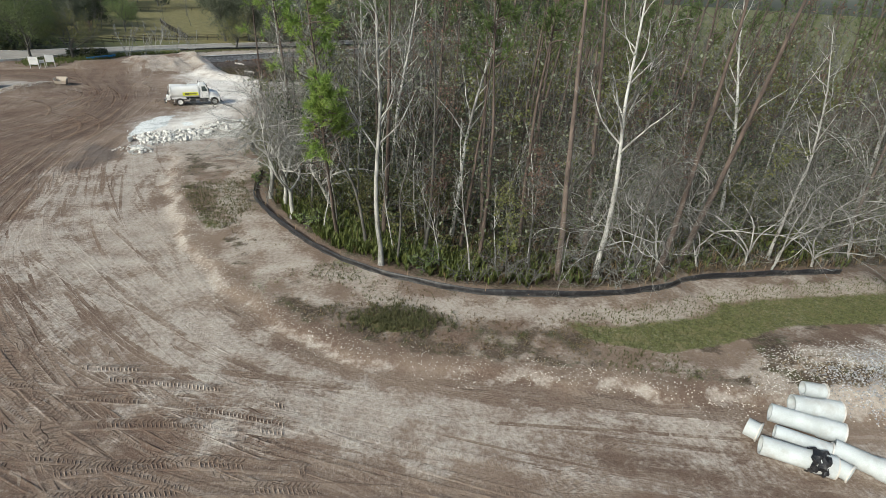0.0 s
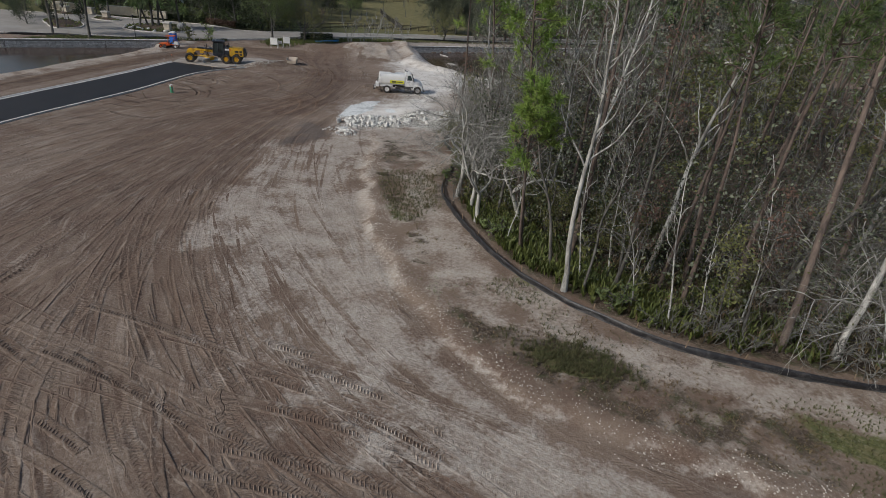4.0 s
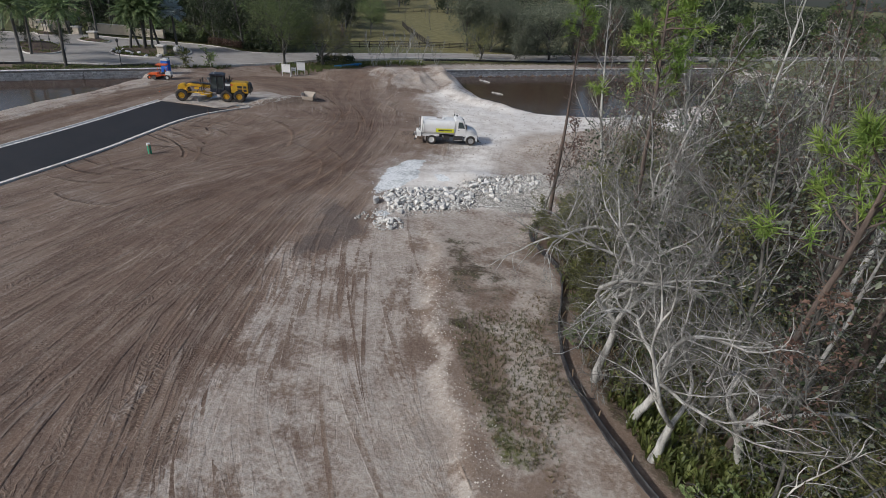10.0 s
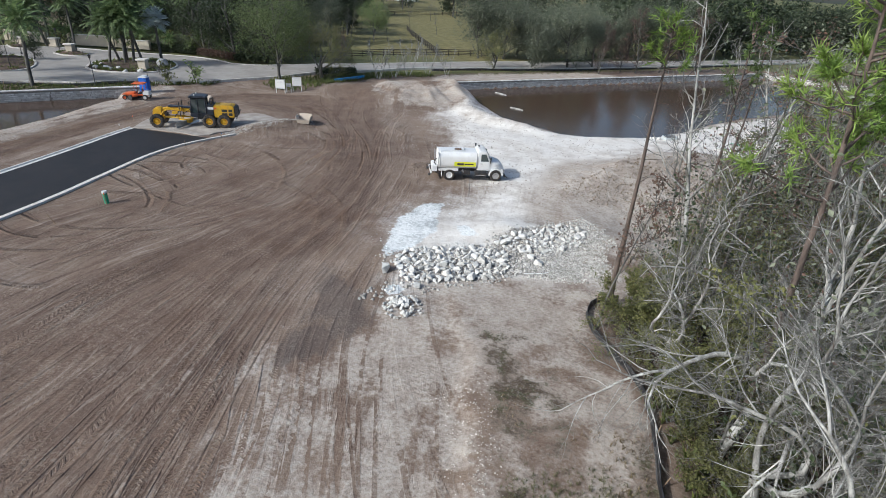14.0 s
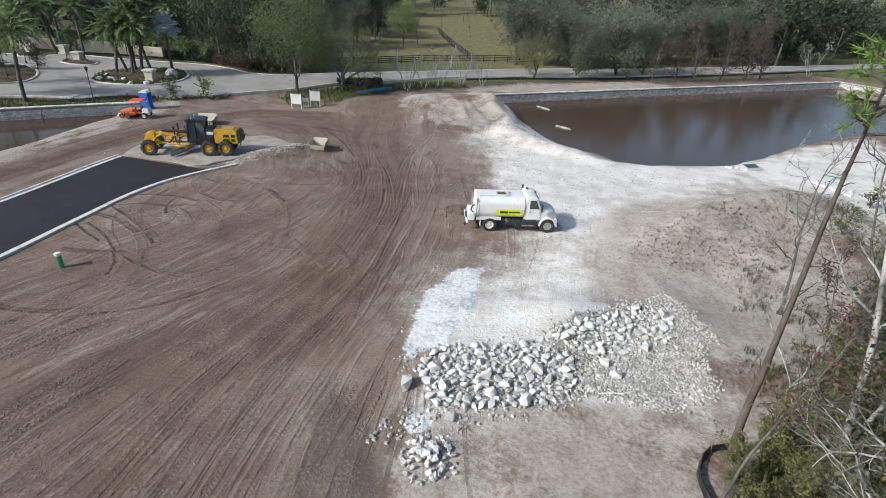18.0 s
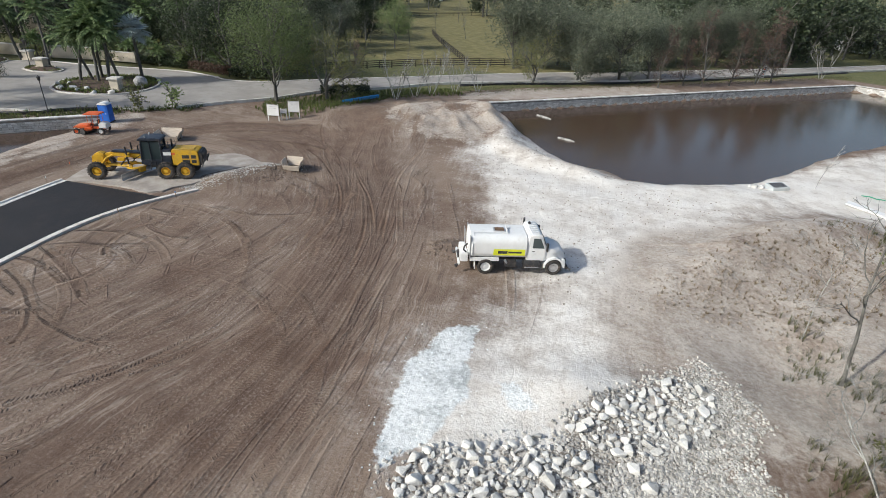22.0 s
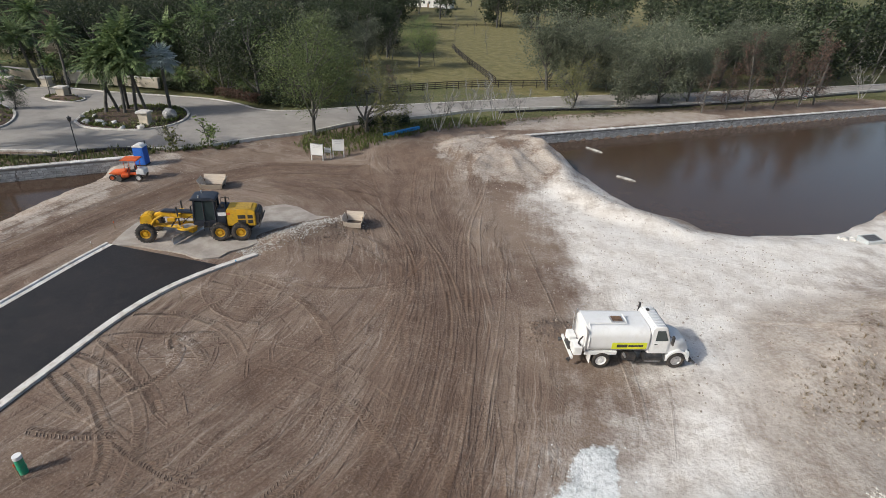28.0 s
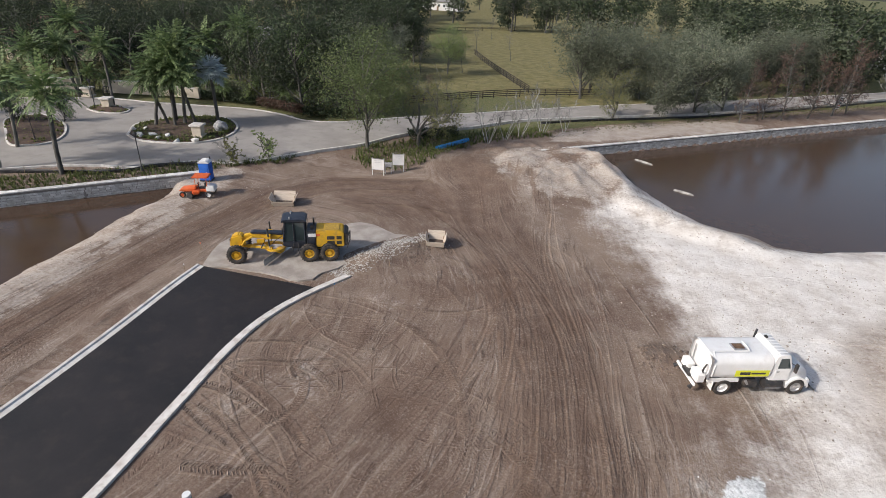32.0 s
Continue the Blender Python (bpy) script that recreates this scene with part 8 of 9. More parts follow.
scatter_stones("gravel_heap", "heap of gray gravel on the site's edge", [(19.8, 19.8), (21, 22.2), (24, 24), (30, 24.5), (32, 20), (24, 18.5)], 7000, 0.03, 0.085, M_GRAYSTONE, 11)
scatter_stones("gravel_heap", "pale crushed stone beside the gray gravel", [(17.5, 21), (19, 23.6), (26, 26), (34, 26.5), (34, 24), (24, 23.6), (20.2, 21.6)], 2200, 0.03, 0.08, M_PEBBLE, 12)


scatter_stones("lime_rock_ridge", "ridge of loose gray lime rock along the road base", [(-63.6, 79.4), (-62.6, 78.9), (-60.2, 83), (-58.6, 87), (-59.8, 88.2), (-62, 85.4), (-63.4, 82)], 2600, 0.03, 0.11, M_PEBBLE, 13)
scatter_stones("soil_clods", "trampled clods round the inlet box", [(-61, 83), (-57.6, 84), (-56.8, 88), (-59.5, 89), (-62, 80)], 400, 0.04, 0.16, M_SOILCLOD, 14)
scatter_stones("soil_clods", "crumbled clods beside the parked truck", [(-40.8, 78.4), (-40.2, 80.8), (-37.8, 81.2), (-38, 79)], 110, 0.05, 0.22, M_SOILCLOD, 15)
scatter_stones("soil_clods", "pale crumbs along the western haul track", [(-86, 66), (-87, 82), (-82, 92), (-77, 90), (-80, 76), (-81, 62)], 450, 0.03, 0.12, M_SANDCLOD, 16)


# ---- concrete drain pipes ----
def drain_pipe(a, b, r, label, z=None, bell=True, lift=0.0):
    p = thing("concrete_pipe", label, "pipe", group="concrete pipes")
    a, b = Vector((*a, r + lift)), Vector((*b, r + lift))
    L = (b - a).length
    t = 0.16 * r
    prof = [(0, r), (L * 0.62, r), (L * 0.68, r * (1.14 if bell else 1.0)), (L, r * (1.14 if bell else 1.0)), (L, r * 0.86), (0, r * 0.8), (0, r)]
    base = site_height((a.x + b.x) / 2, (a.y + b.y) / 2)
    a.z, b.z = a.z + base, b.z + base
    part("barrel", lathe(prof, a, b, 26), M_CONCRETE, p, smooth=True)
    part("joint_ring", lathe([(L - 0.06, r * 1.14), (L - 0.06, r * 1.17), (L, r * 1.17), (L, r * 1.0), (L - 0.06, r * 1.0), (L - 0.06, r * 1.14)], a, b, 26), M_KERB, p)
    return p


drain_pipe((14.8, 17.3), (17.4, 16.15), 0.42, "long pale concrete drain pipe wrapped with black film")
drain_pipe((16.3, 19.3), (19.0, 18.05), 0.42, "long pale concrete drain pipe lying on the ground")
drain_pipe((17.55, 19.75), (19.6, 19.3), 0.46, "wide concrete drain pipe with open end")
drain_pipe((15.95, 18.2), (17.9, 17.15), 0.33, "narrow concrete drain pipe between larger ones", None, False)
drain_pipe((18.0, 17.25), (19.9, 15.7), 0.42, "concrete drain pipe with a wide bell end")
drain_pipe((14.75, 18.4), (15.15, 18.0), 0.4, "short concrete pipe ring", None, False)
drain_pipe((17.55, 16.25), (17.85, 15.85), 0.36, "short concrete pipe ring with dark inside", None, False)
drain_pipe((18.5, 20.6), (19.5, 20.4), 0.36, "concrete pipe behind the others", None, False)


def film_wrap():
    """Crumpled black film lying over a pipe."""
    rng = np.random.RandomState(9)
    c, d = Vector((16.75, 16.42, 0.45 + site_height(16.7, 16.4))), Vector((2.6, -1.15, 0)).normalized()
    q = d.to_track_quat("Z", "Y").to_matrix()
    v, f = [], []
    n, m = 22, 9
    for i in range(m):
        for k in range(n):
            a = k * 2 * math.pi / n
            r = 0.5 * (1 + 0.1 * math.sin(a * 5 + i * 1.3) + 0.06 * rng.randn())
            v.append(c + d * (-0.36 + 0.72 * i / (m - 1) + 0.04 * rng.randn()) + q @ Vector((r * math.cos(a), r * math.sin(a), 0)))
    for i in range(m - 1):
        for k in range(n):
            f.append((i * n + k, i * n + (k + 1) % n, (i + 1) * n + (k + 1) % n, (i + 1) * n + k))
    ob = new("film_wrap", mesh_of("film_wrap", v, f, M_BLACKFILM))
    return tagged(ob, "crumpled black plastic film round a concrete pipe", "plastic film")


film_wrap()


# ---- boxes, boards, stakes ----
def inlet_form(x, y, w, d, h, turn, label, lean=0.0):
    """An open box of plywood sheets with corner posts round a drain inlet."""
    b = thing("inlet_box", label, "form box", group="plywood inlet boxes")
    for s in (-1, 1):
        tall = h * (0.55 if s < 0 else 1.0)
        part("side_panel", box((0, s * d / 2, tall / 2), (w, 0.05, tall), 0.006, None, Matrix.Rotation(-s * lean, 4, "X")), M_PLY, b)
        part("end_panel", box((s * w / 2, 0, h * 0.46), (0.05, d - 0.06, h * 0.92), 0.006, None, Matrix.Rotation(s * lean * 1.2, 4, "Y")), M_PLY, b)
        for r in (-1, 1):
            part("corner_post", box((s * (w / 2 - 0.08), r * (d / 2 - 0.08), h * 0.25), (0.09, 0.09, h * 0.6), 0.006), M_WOOD, b)
    part("inner_soil", box((0, 0, 0.08), (w - 0.15, d - 0.15, 0.16), 0.03), surface("box_soil", (0.12, 0.09, 0.07), (0.06, 0.045, 0.036), 0.95, 3, 20), b, "dark soil floor of the box")
    b.matrix_world = pose(x, y, site_height(x, y), 0, 0, turn)
    return b


inlet_form(-58.4, 86.6, 1.5, 1.35, 0.95, 20, "open plywood box round a drain inlet on the haul road", 0.3)
inlet_form(-75.4, 88.0, 2.1, 1.5, 1.1, 28, "large open pale plywood box behind the grader", 0.4)


def notice_board(x, y, w, h, top, turn, label):
    b = thing("notice_board", label, "sign", group="site notice boards")
    board = part("board", box((0, 0, top - h / 2), (w, 0.05, h), 0.008), M_WHITE, b, "plain white board")
    part("board_frame", box((0, -0.03, top - 0.03), (w + 0.04, 0.04, 0.06), 0.0), M_STEEL, board)
    part("board_frame", box((0, -0.03, top - h + 0.03), (w + 0.04, 0.04, 0.06), 0.0), M_STEEL, board)
    for s in (-1, 1):
        part("post", box((s * (w / 2 - 0.06), 0.06, top / 2), (0.09, 0.09, top + 0.06), 0.008), M_WHITE, b)
    for k in range(2):
        part("print_line", box((0.02 * (k % 2), -0.034, top - 0.25 - k * h / 6.5), (w * (0.6 - 0.06 * k), 0.008, 0.03), 0.0), M_STEEL, board)
    b.matrix_world = pose(x, y, site_height(x, y), 0, 0, turn)
    return b


notice_board(-71.35, 99.8, 1.45, 1.35, 2.0, 16, "white notice board on two posts by the site entrance")
notice_board(-69.75, 101.75, 1.35, 1.35, 2.15, 28, "second white notice board on posts beside weeds")
notice_board(-70.55, 100.75, 0.8, 0.55, 1.35, 22, "small white notice between two boards")


def stake(x, y, h, label, mat=None, tip=None, lean=(3, -2)):
    s = thing("survey_stake", label, "stake", group="survey stakes")
    part("lath", box((0, 0, h / 2), (0.05, 0.025, h), 0.004), mat or M_WOOD, s)
    if tip:
        part("ribbon", box((0.01, 0, h - 0.09), (0.07, 0.04, 0.16), 0.01), tip, s, "coloured marker ribbon")
    s.matrix_world = pose(x, y, site_height(x, y) - 0.05, lean[0], lean[1], 20)
    return s


stake(-62.3, 71.6, 1.2, "weathered survey stake beside the kerb")
stake(-57.55, 54.2, 1.0, "leaning brown survey stake in raked soil", None, None, (12, -16))
stake(-57.5, 58.3, 1.1, "thin stake beside a green pipe", None, M_ORANGE)
stake(-62.0, 76.4, 0.9, "small stake at the end of the kerb", None, M_PIPEBLUE)
stake(-60.2, 81.5, 0.8, "short wooden stake by the lime rock edge")
stake(-73.8, 73.9, 0.7, "short marker stake at the western kerb", None, M_WHITE)
stake(-75.2, 77.0, 0.8, "short marker stake on the haul track", None, M_ORANGE)


def pipe_stub():
    p = thing("pipe_stub", "green plastic pipe stub with a white cap standing in soil", "pipe")
    part("pipe", rod((0, 0, -0.2), (0.06, 0, 0.85), 0.17, 0.17, 18), M_GREEN, p, smooth=True)
    part("cap", rod((0.06, 0, 0.85), (0.068, 0, 1.02), 0.185, 0.18, 18), M_WHITE, p, "white end cap", smooth=True)
    part("collar", lathe([(0, 0.17), (0, 0.19), (0.06, 0.19), (0.06, 0.17)], (0.02, 0, 0.3), (0.026, 0, 0.4), 18), M_GREEN, p)
    p.matrix_world = pose(-57.85, 58.6, site_height(-57.85, 58.6), 0, -6, 0)
    return p


pipe_stub()


def blue_pipes():
    s = thing("pipe_stack", "stack of blue water pipes on timber bearers beside weeds", "pipes")
    rng = np.random.RandomState(2)
    for k in range(7):
        part("pipe", rod((-3.1 + rng.uniform(-0.25, 0.25), -0.42 + 0.2 * (k % 4) + (0.1 if k > 3 else 0), 0.3 + (0.17 if k > 3 else 0)), (3.1 + rng.uniform(-0.3, 0.3), -0.42 + 0.2 * (k % 4) + (0.1 if k > 3 else 0), 0.3 + (0.17 if k > 3 else 0)), 0.095, 0.095, 12), M_PIPEBLUE, s, smooth=True)
    for x in (-2.1, 0.2, 2.2):
        part("bearer", box((x, 0, 0.1), (0.14, 1.3, 0.2), 0.01), M_WOOD, s)
    s.matrix_world = pose(-68.2, 115.0, site_height(-68.2, 115.0), 0, 0, 70)
    return s


blue_pipes()


def pond_inlet():
    b = thing("pond_inlet", "pale concrete outlet box with a dark grate by the pond", "drain box")
    part("box_wall", box((0, 0, 0.2), (1.7, 1.35, 0.95), 0.05), M_CONCRETE, b)
    part("grate_recess", box((0, 0, 0.69), (1.25, 0.95, 0.04), 0.0), M_DARK, b, "dark grate")
    for k in range(6):
        part("grate_bar", box((-0.5 + 0.2 * k, 0, 0.715), (0.03, 0.95, 0.03), 0.0), M_STEEL, b)
    b.matrix_world = pose(-16.0, 106.9, -0.45, 4, -5, 30)
    return b


pond_inlet()
rngs = np.random.RandomState(77)
for k, (x, y, s) in enumerate(((-17.4, 106.6, 0.6), (-17.9, 106.9, 0.55), (-18.3, 107.0, 0.5), (-17.2, 107.3, 0.5), (-18.0, 106.4, 0.45), (-7.2, 103.6, 0.6), (-6.6, 103.3, 0.55), (-6.2, 103.8, 0.5), (-5.6, 103.2, 0.45), (-5.0, 103.4, 0.5), (-94.6, 114.9, 0.9))):
    ob = new("boulder", STONES[k % 9])
    ob.matrix_world = pose(x, y, site_height(x, y) + s * 0.15, 0, 0, rngs.uniform(0, 360)) @ Matrix.Diagonal((s, s, s, 1))
    tagged(ob, "loose white limestone boulder on bare soil", "boulder", "loose boulders")


def slab(x, y, l, w, turn, label):
    ob = part("concrete_slab", box((0, 0, 0.08), (l, w, 0.16), 0.02), M_WHITE, None)
    tagged(ob, label, "slab", "dumped slabs")
    ob.matrix_world = pose(x, y, site_height(x, y) + 0.06, 5, 4, turn)


slab(-9.3, 104.0, 3.0, 0.8, -28, "long white concrete slab dumped near the pond")
slab(-8.3, 103.1, 2.4, 0.6, -35, "narrow white concrete slab lying askew")
for x, y, l, turn in ((-43.8, 124.4, 2.8, -28), (-38.5, 114.6, 2.4, -18)):
    ob = part("drift_log", lathe([(0, 0.05), (0.1, 0.16), (l * 0.5, 0.2), (l * 0.9, 0.15), (l, 0.04)], (-l / 2, 0, 0), (l / 2, 0, 0), 10), M_BARK_WHITE, None, smooth=True)
    tagged(ob, "pale drift log floating in the brown pond", "log", "drift logs")
    ob.matrix_world = pose(x, y, WATER + 0.02, 0, 0, turn)
teal = part("hose", bar_path([(0, 0, 0.05), (0.6, 0.2, 0.08), (1.2, -0.1, 0.05), (1.9, 0.1, 0.06)], 0.05, 8), M_GREEN, None)
tagged(teal, "short teal hose on the ground by the pond", "hose")
teal.matrix_world = pose(-8.6, 108.6, site_height(-8, 108.6), 0, 0, -10)
tube = part("drain_tube", bar_path([(0, 0, 0), (0.5, 0.28, 0.02), (1.1, 0.5, 0.03), (1.5, 0.9, 0.02)], 0.04, 8), M_WHITE, None)
tagged(tube, "curved white plastic tube lying by the rubble", "tube")
tube.matrix_world = pose(-25.2, 62.6, site_height(-24.7, 63.0) + 0.05, 0, 0, 0)


# ---- undergrowth ----
def tufts(name, label, category, poly, count, blades, tall, spread, mat, seed, where=None, width=0.03, z0=0.0):
    """Clumps of bent blades, all in one object."""
    rng = np.random.RandomState(seed)
    p = np.array(poly)
    xs, ys, n = [], [], 0
    for _ in range(60):
        x = rng.uniform(p[:, 0].min(), p[:, 0].max(), count * 2)
        y = rng.uniform(p[:, 1].min(), p[:, 1].max(), count * 2)
        ok = inside(poly, x, y) > rng.uniform(-0.3, 0.5, count * 2)
        if where is not None:
            ok &= where(x, y) > rng.rand(count * 2)
        xs.append(x[ok])
        ys.append(y[ok])
        n += ok.sum()
        if n > count:
            break
    x, y = np.concatenate(xs)[:count], np.concatenate(ys)[:count]
    c = np.stack([x, y, height(x, y, False) - 0.02 + z0], -1).repeat(blades, 0)
    m = len(c)
    a = rng.uniform(0, 2 * np.pi, m)
    lean = rng.uniform(0.15, 1.0, m) * spread
    h = tall * rng.uniform(0.55, 1.25, m) * rng.uniform(0.6, 1.3, len(x)).repeat(blades)
    out = np.stack([np.cos(a), np.sin(a), np.zeros(m)], -1)
    side = np.stack([-np.sin(a), np.cos(a), np.zeros(m)], -1) * width
    up = np.array([0, 0, 1.0])
    mid = c + out * (lean * 0.4)[:, None] + up * (h * 0.65)[:, None]
    tip = c + out * lean[:, None] + up * h[:, None] * 0.92
    V = np.stack([c - side * 0.6, c + side * 0.6, mid + side, tip, mid - side], 1).reshape(-1, 3)
    i = np.arange(m)[:, None] * 5
    F = np.concatenate([np.concatenate([i, i + 1, i + 2, i + 4], 1)], 0).tolist() + np.concatenate([i + 4, i + 2, i + 3], 1).tolist()
    ob = new(name, mesh_of(name, V.tolist(), F, mat))
    return tagged(ob, label, category, kind="stuff")


near_edge = lambda x, y: smooth(inside(FOREST, x, y), 16, 3)
EDGE_WOOD = [(34, 36.5), (15.2, 31.9), (5.9, 30.1), (0.4, 30.9), (-6.8, 34.6), (-13, 41.8), (-15.3, 47.6), (-17.8, 56), (-19, 61), (-14, 72), (-8, 88), (20, 88), (60, 60), (60, 36)]
patch = lambda x, y: near_edge(x, y) * smooth(wave_noise(x, y, 6, 51), -0.35, 0.35)
tufts("ferns", "green fern and palmetto undergrowth behind the silt fence", "ferns", EDGE_WOOD, 2300, 9, 0.75, 0.55, M_FERN, 1, patch, 0.05)
tufts("ferns", "dense bright ferns along the silt fence", "ferns", [(4, 30.2), (0.4, 31), (-6.8, 34.7), (-11, 39.3), (-13, 42.5), (-9, 42), (-4, 37), (3, 34)], 900, 9, 0.85, 0.5, M_FERN, 2, None, 0.055)
tufts("undergrowth", "brown dry brush on the woodland floor", "brush", EDGE_WOOD, 2400, 7, 0.7, 0.6, M_DRYGRASS, 3, near_edge, 0.025)
strip_poly = [tuple(p) for p in offset(BERM[30:-4], -1.2)[::4]] + [(-20, 52), (-17.2, 50), (-16.6, 46), (-14.4, 41), (-11.6, 37), (-7.6, 33), (-3.6, 30.6), (0, 29.2), (4, 28.4), (8, 27)]
blotched = lambda x, y: smooth(wave_noise(x, y, 5.5, 41), -0.1, 0.5)
tufts("weeds", "low green and dry weeds on the strip beside the fence", "weeds", strip_poly, 2300, 8, 0.17, 0.2, M_GRASS, 4, blotched, 0.007)
tufts("weeds", "dry brown weeds on the strip beside the fence", "weeds", strip_poly, 1300, 6, 0.16, 0.22, M_DRYGRASS, 5, lambda x, y: smooth(wave_noise(x, y, 4.2, 54) + 0.55 * wave_noise(x, y, 0.8, 56), 0.0, 0.5), 0.01)
tufts("weeds", "bright green clump of tall weeds by the sand edge", "weeds", [(-6, 27), (-2.5, 28), (2, 27), (3, 24.6), (-1, 23.6), (-5, 24.2)], 650, 12, 0.3, 0.25, M_GRASS, 6, lambda x, y: smooth(np.hypot((x + 2) / 3.4, (y - 25.7) / 1.6) + 0.6 * wave_noise(x, y, 1.5, 48), 1.2, 0.2), 0.008)
tufts("grass", "short green turf beside the wood", "grass", [(7.4, 26.7), (9.4, 24.6), (13.2, 23.8), (17.2, 25), (22.2, 27.2), (31, 28.2), (45, 29), (45, 35), (33, 34.4), (20.6, 31.6), (16, 29.6), (10.2, 28)], 4600, 4, 0.15, 0.12, M_GRASS, 7, None, 0.014)
tufts("weeds", "weeds and grass by the hollow and the rubble", "weeds", [(-20, 66), (-16, 66), (-12, 84), (-8, 98), (-11, 104), (-18, 82), (-19, 72)], 230, 12, 0.5, 0.35, M_GRASS, 8, lambda x, y: smooth(wave_noise(x, y, 4, 61), 0.05, 0.5), 0.009)
tufts("weeds", "dry brush on the sandy bank", "weeds", [(-26, 78), (-22, 87), (-13, 97), (-7, 101), (-7, 92), (-13, 82), (-18, 79)], 700, 8, 0.22, 0.3, M_DRYGRASS, 9, None, 0.012)
tufts("weeds", "weeds round the entrance boards and young trees", "weeds", [(-78.5, 107.5), (-77, 103), (-73, 100.8), (-69, 102.5), (-67.5, 107), (-67, 113), (-63, 120), (-57, 126), (-60, 131), (-66, 126), (-71, 119), (-75.4, 113)], 1500, 6, 0.55, 0.45, M_FERN, 10, None, 0.03)
tufts("weeds", "green weeds between stone wall and driveway", "weeds", [(-104, 71), (-95.5, 82), (-88, 91), (-82.5, 98), (-83, 101.5), (-87, 94.5), (-92, 91.5), (-95.5, 87), (-104, 79)], 1000, 6, 0.45, 0.4, M_FERN, 11, None, 0.03)
tufts("grass", "rough grass along the pond wall and drive", "grass", [(-56, 122.5), (-25.5, 152.5), (4, 184), (8, 200), (-14, 179), (-35, 156.5), (-52.5, 142), (-62, 131)], 1800, 5, 0.22, 0.3, M_GRASS, 12, lambda x, y: smooth(line_field(np.array(WALL_E), x, y)[1], 5, 9), 0.03)

SHRUB = [Kind("shrub", "low leafy shrub in the undergrowth", "shrub", leafy(s, 1.6, 0.05, 0.9, 230, 0.2, base=0.1, limbs=7, lump=10), M_BARK_GRAY, None, m) for s, m in ((121, M_LEAF_OLIVE), (122, M_FERN), (123, M_LEAF_LIGHT))]
BRUSH = [Kind("bare_shrub", "tangled leafless gray shrub at the wood's edge", "shrub", hardwood(s, 2.6, 0.035, limbs=9, first=0.05, spread=1.0, reach=0.7, forks=3, branches=4, twigs=1), M_BARK_GRAY, M_TWIG) for s in (131, 132)]
rng = np.random.RandomState(15)
done = 0
while done < 110:
    x, y = rng.uniform(-18, 50), rng.uniform(30, 92)
    d = float(inside(FOREST, np.array([x]), np.array([y]))[0])
    if not 0.5 < d < 11 or y > 58:
        continue
    done += 1
    (SHRUB[rng.randint(3)] if rng.rand() < 0.8 else BRUSH[rng.randint(2)]).plant(x, y, rng.uniform(0, 360), rng.uniform(0.7, 1.5), "shrubs of the wood")
for x, y, s in ((4.9, 30.6, 1.1), (6.3, 30.3, 1.2), (10.6, 30.9, 1.4), (2.9, 30.3, 1.0), (12.4, 31.0, 1.2), (-13.6, 42.3, 0.9)):
    BRUSH[done % 2].plant(x, y, rng.uniform(0, 360), s, "shrubs of the wood")
    done += 1
for x, y, s, k in ((-10.2, 91, 1.0, 1), (-6.5, 99.5, 1.2, 0), (-9, 95, 0.8, 2)):
    SHRUB[k].plant(x, y, 40 * x, s, "shrubs by the bank", label="straggly shrub on the sandy bank near the pond")

# ---- beyond the ponds ----
ELM[0].plant(-77.4, 107.9, 20, 1.12, "trees by the drive")
ELM[1].plant(-72.0, 112.2, 80, 1.12, "trees by the drive", label="broad tree with thin browning leaves by the drive")
for x, y, s in ((-64.2, 117.9, 1.0), (-61.3, 123.8, 1.05), (-58.8, 127.4, 0.95), (-62.6, 121, 0.8), (-56, 130, 0.75)):
    MYRTLE.plant(x, y, x * 31, s * 1.2, "trees by the drive")
ELM[1].plant(-50.7, 143.0, 200, 0.92, "trees by the drive", label="slim park tree on the strip by the pond wall")
for x, y, s in ((-44.5, 150.4, 0.95), (-37.8, 157.2, 1.0), (-33, 162, 0.85)):
    OAK[int(-x) % 3].plant(x, y, x * 9, s, "oaks along the drive")
for x, y, s, k in ((-23.4, 160, 1.0, 0), (-18.6, 164.6, 1.05, 1), (-26.5, 158.8, 0.75, 1), (-13.8, 170, 1.05, 0), (-10.6, 174.4, 1.1, 1), (-30.5, 153.6, 0.8, 0)):
    RUSTSHRUB[k].plant(x, y, x * 17, s * 1.45, "cypresses by the pond")
MYRTLE.plant(0.5, 190.5, 30, 1.3, "trees by the drive")
MYRTLE.plant(-88.0, 94.6, 60, 0.55, "trees by the drive", label="small thin shrub-like tree by the driveway")
SHRUB[2].plant(-85.9, 98.3, 0, 1.9, "trees by the drive", label="young leafy tree beside the driveway edge")
SHRUB[0].plant(-87.3, 94.2, 0, 1.6, "trees by the drive", label="young olive-leaved tree beside the driveway")

FARTREE = [Kind("far_tree", "dense tree in the woods beyond the meadow", "tree", leafy(s, t, 0.3, r, 900, 0.8, base=0.08, limbs=6, lump=46, lump_size=0.32), M_BARK_GRAY, None, m) for s, t, r, m in ((141, 11, 5.0, M_LEAF_FAR), (142, 13, 5.6, M_LEAF_DARK), (143, 10, 4.6, M_LEAF_FAR))]
rng = np.random.RandomState(25)
for k, (x, y) in enumerate(((-58.5, 157.5), (-53.5, 161), (-48, 165), (-43.5, 171), (-38, 175), (-32.5, 181), (-27, 186), (-52, 168), (-45, 175), (-37, 183), (-58, 165), (-29, 192), (-20.5, 193.5), (-14, 200))):
    OAK[k % 3].plant(x, y, k * 77, rng.uniform(0.85, 1.1), "oaks along the drive")
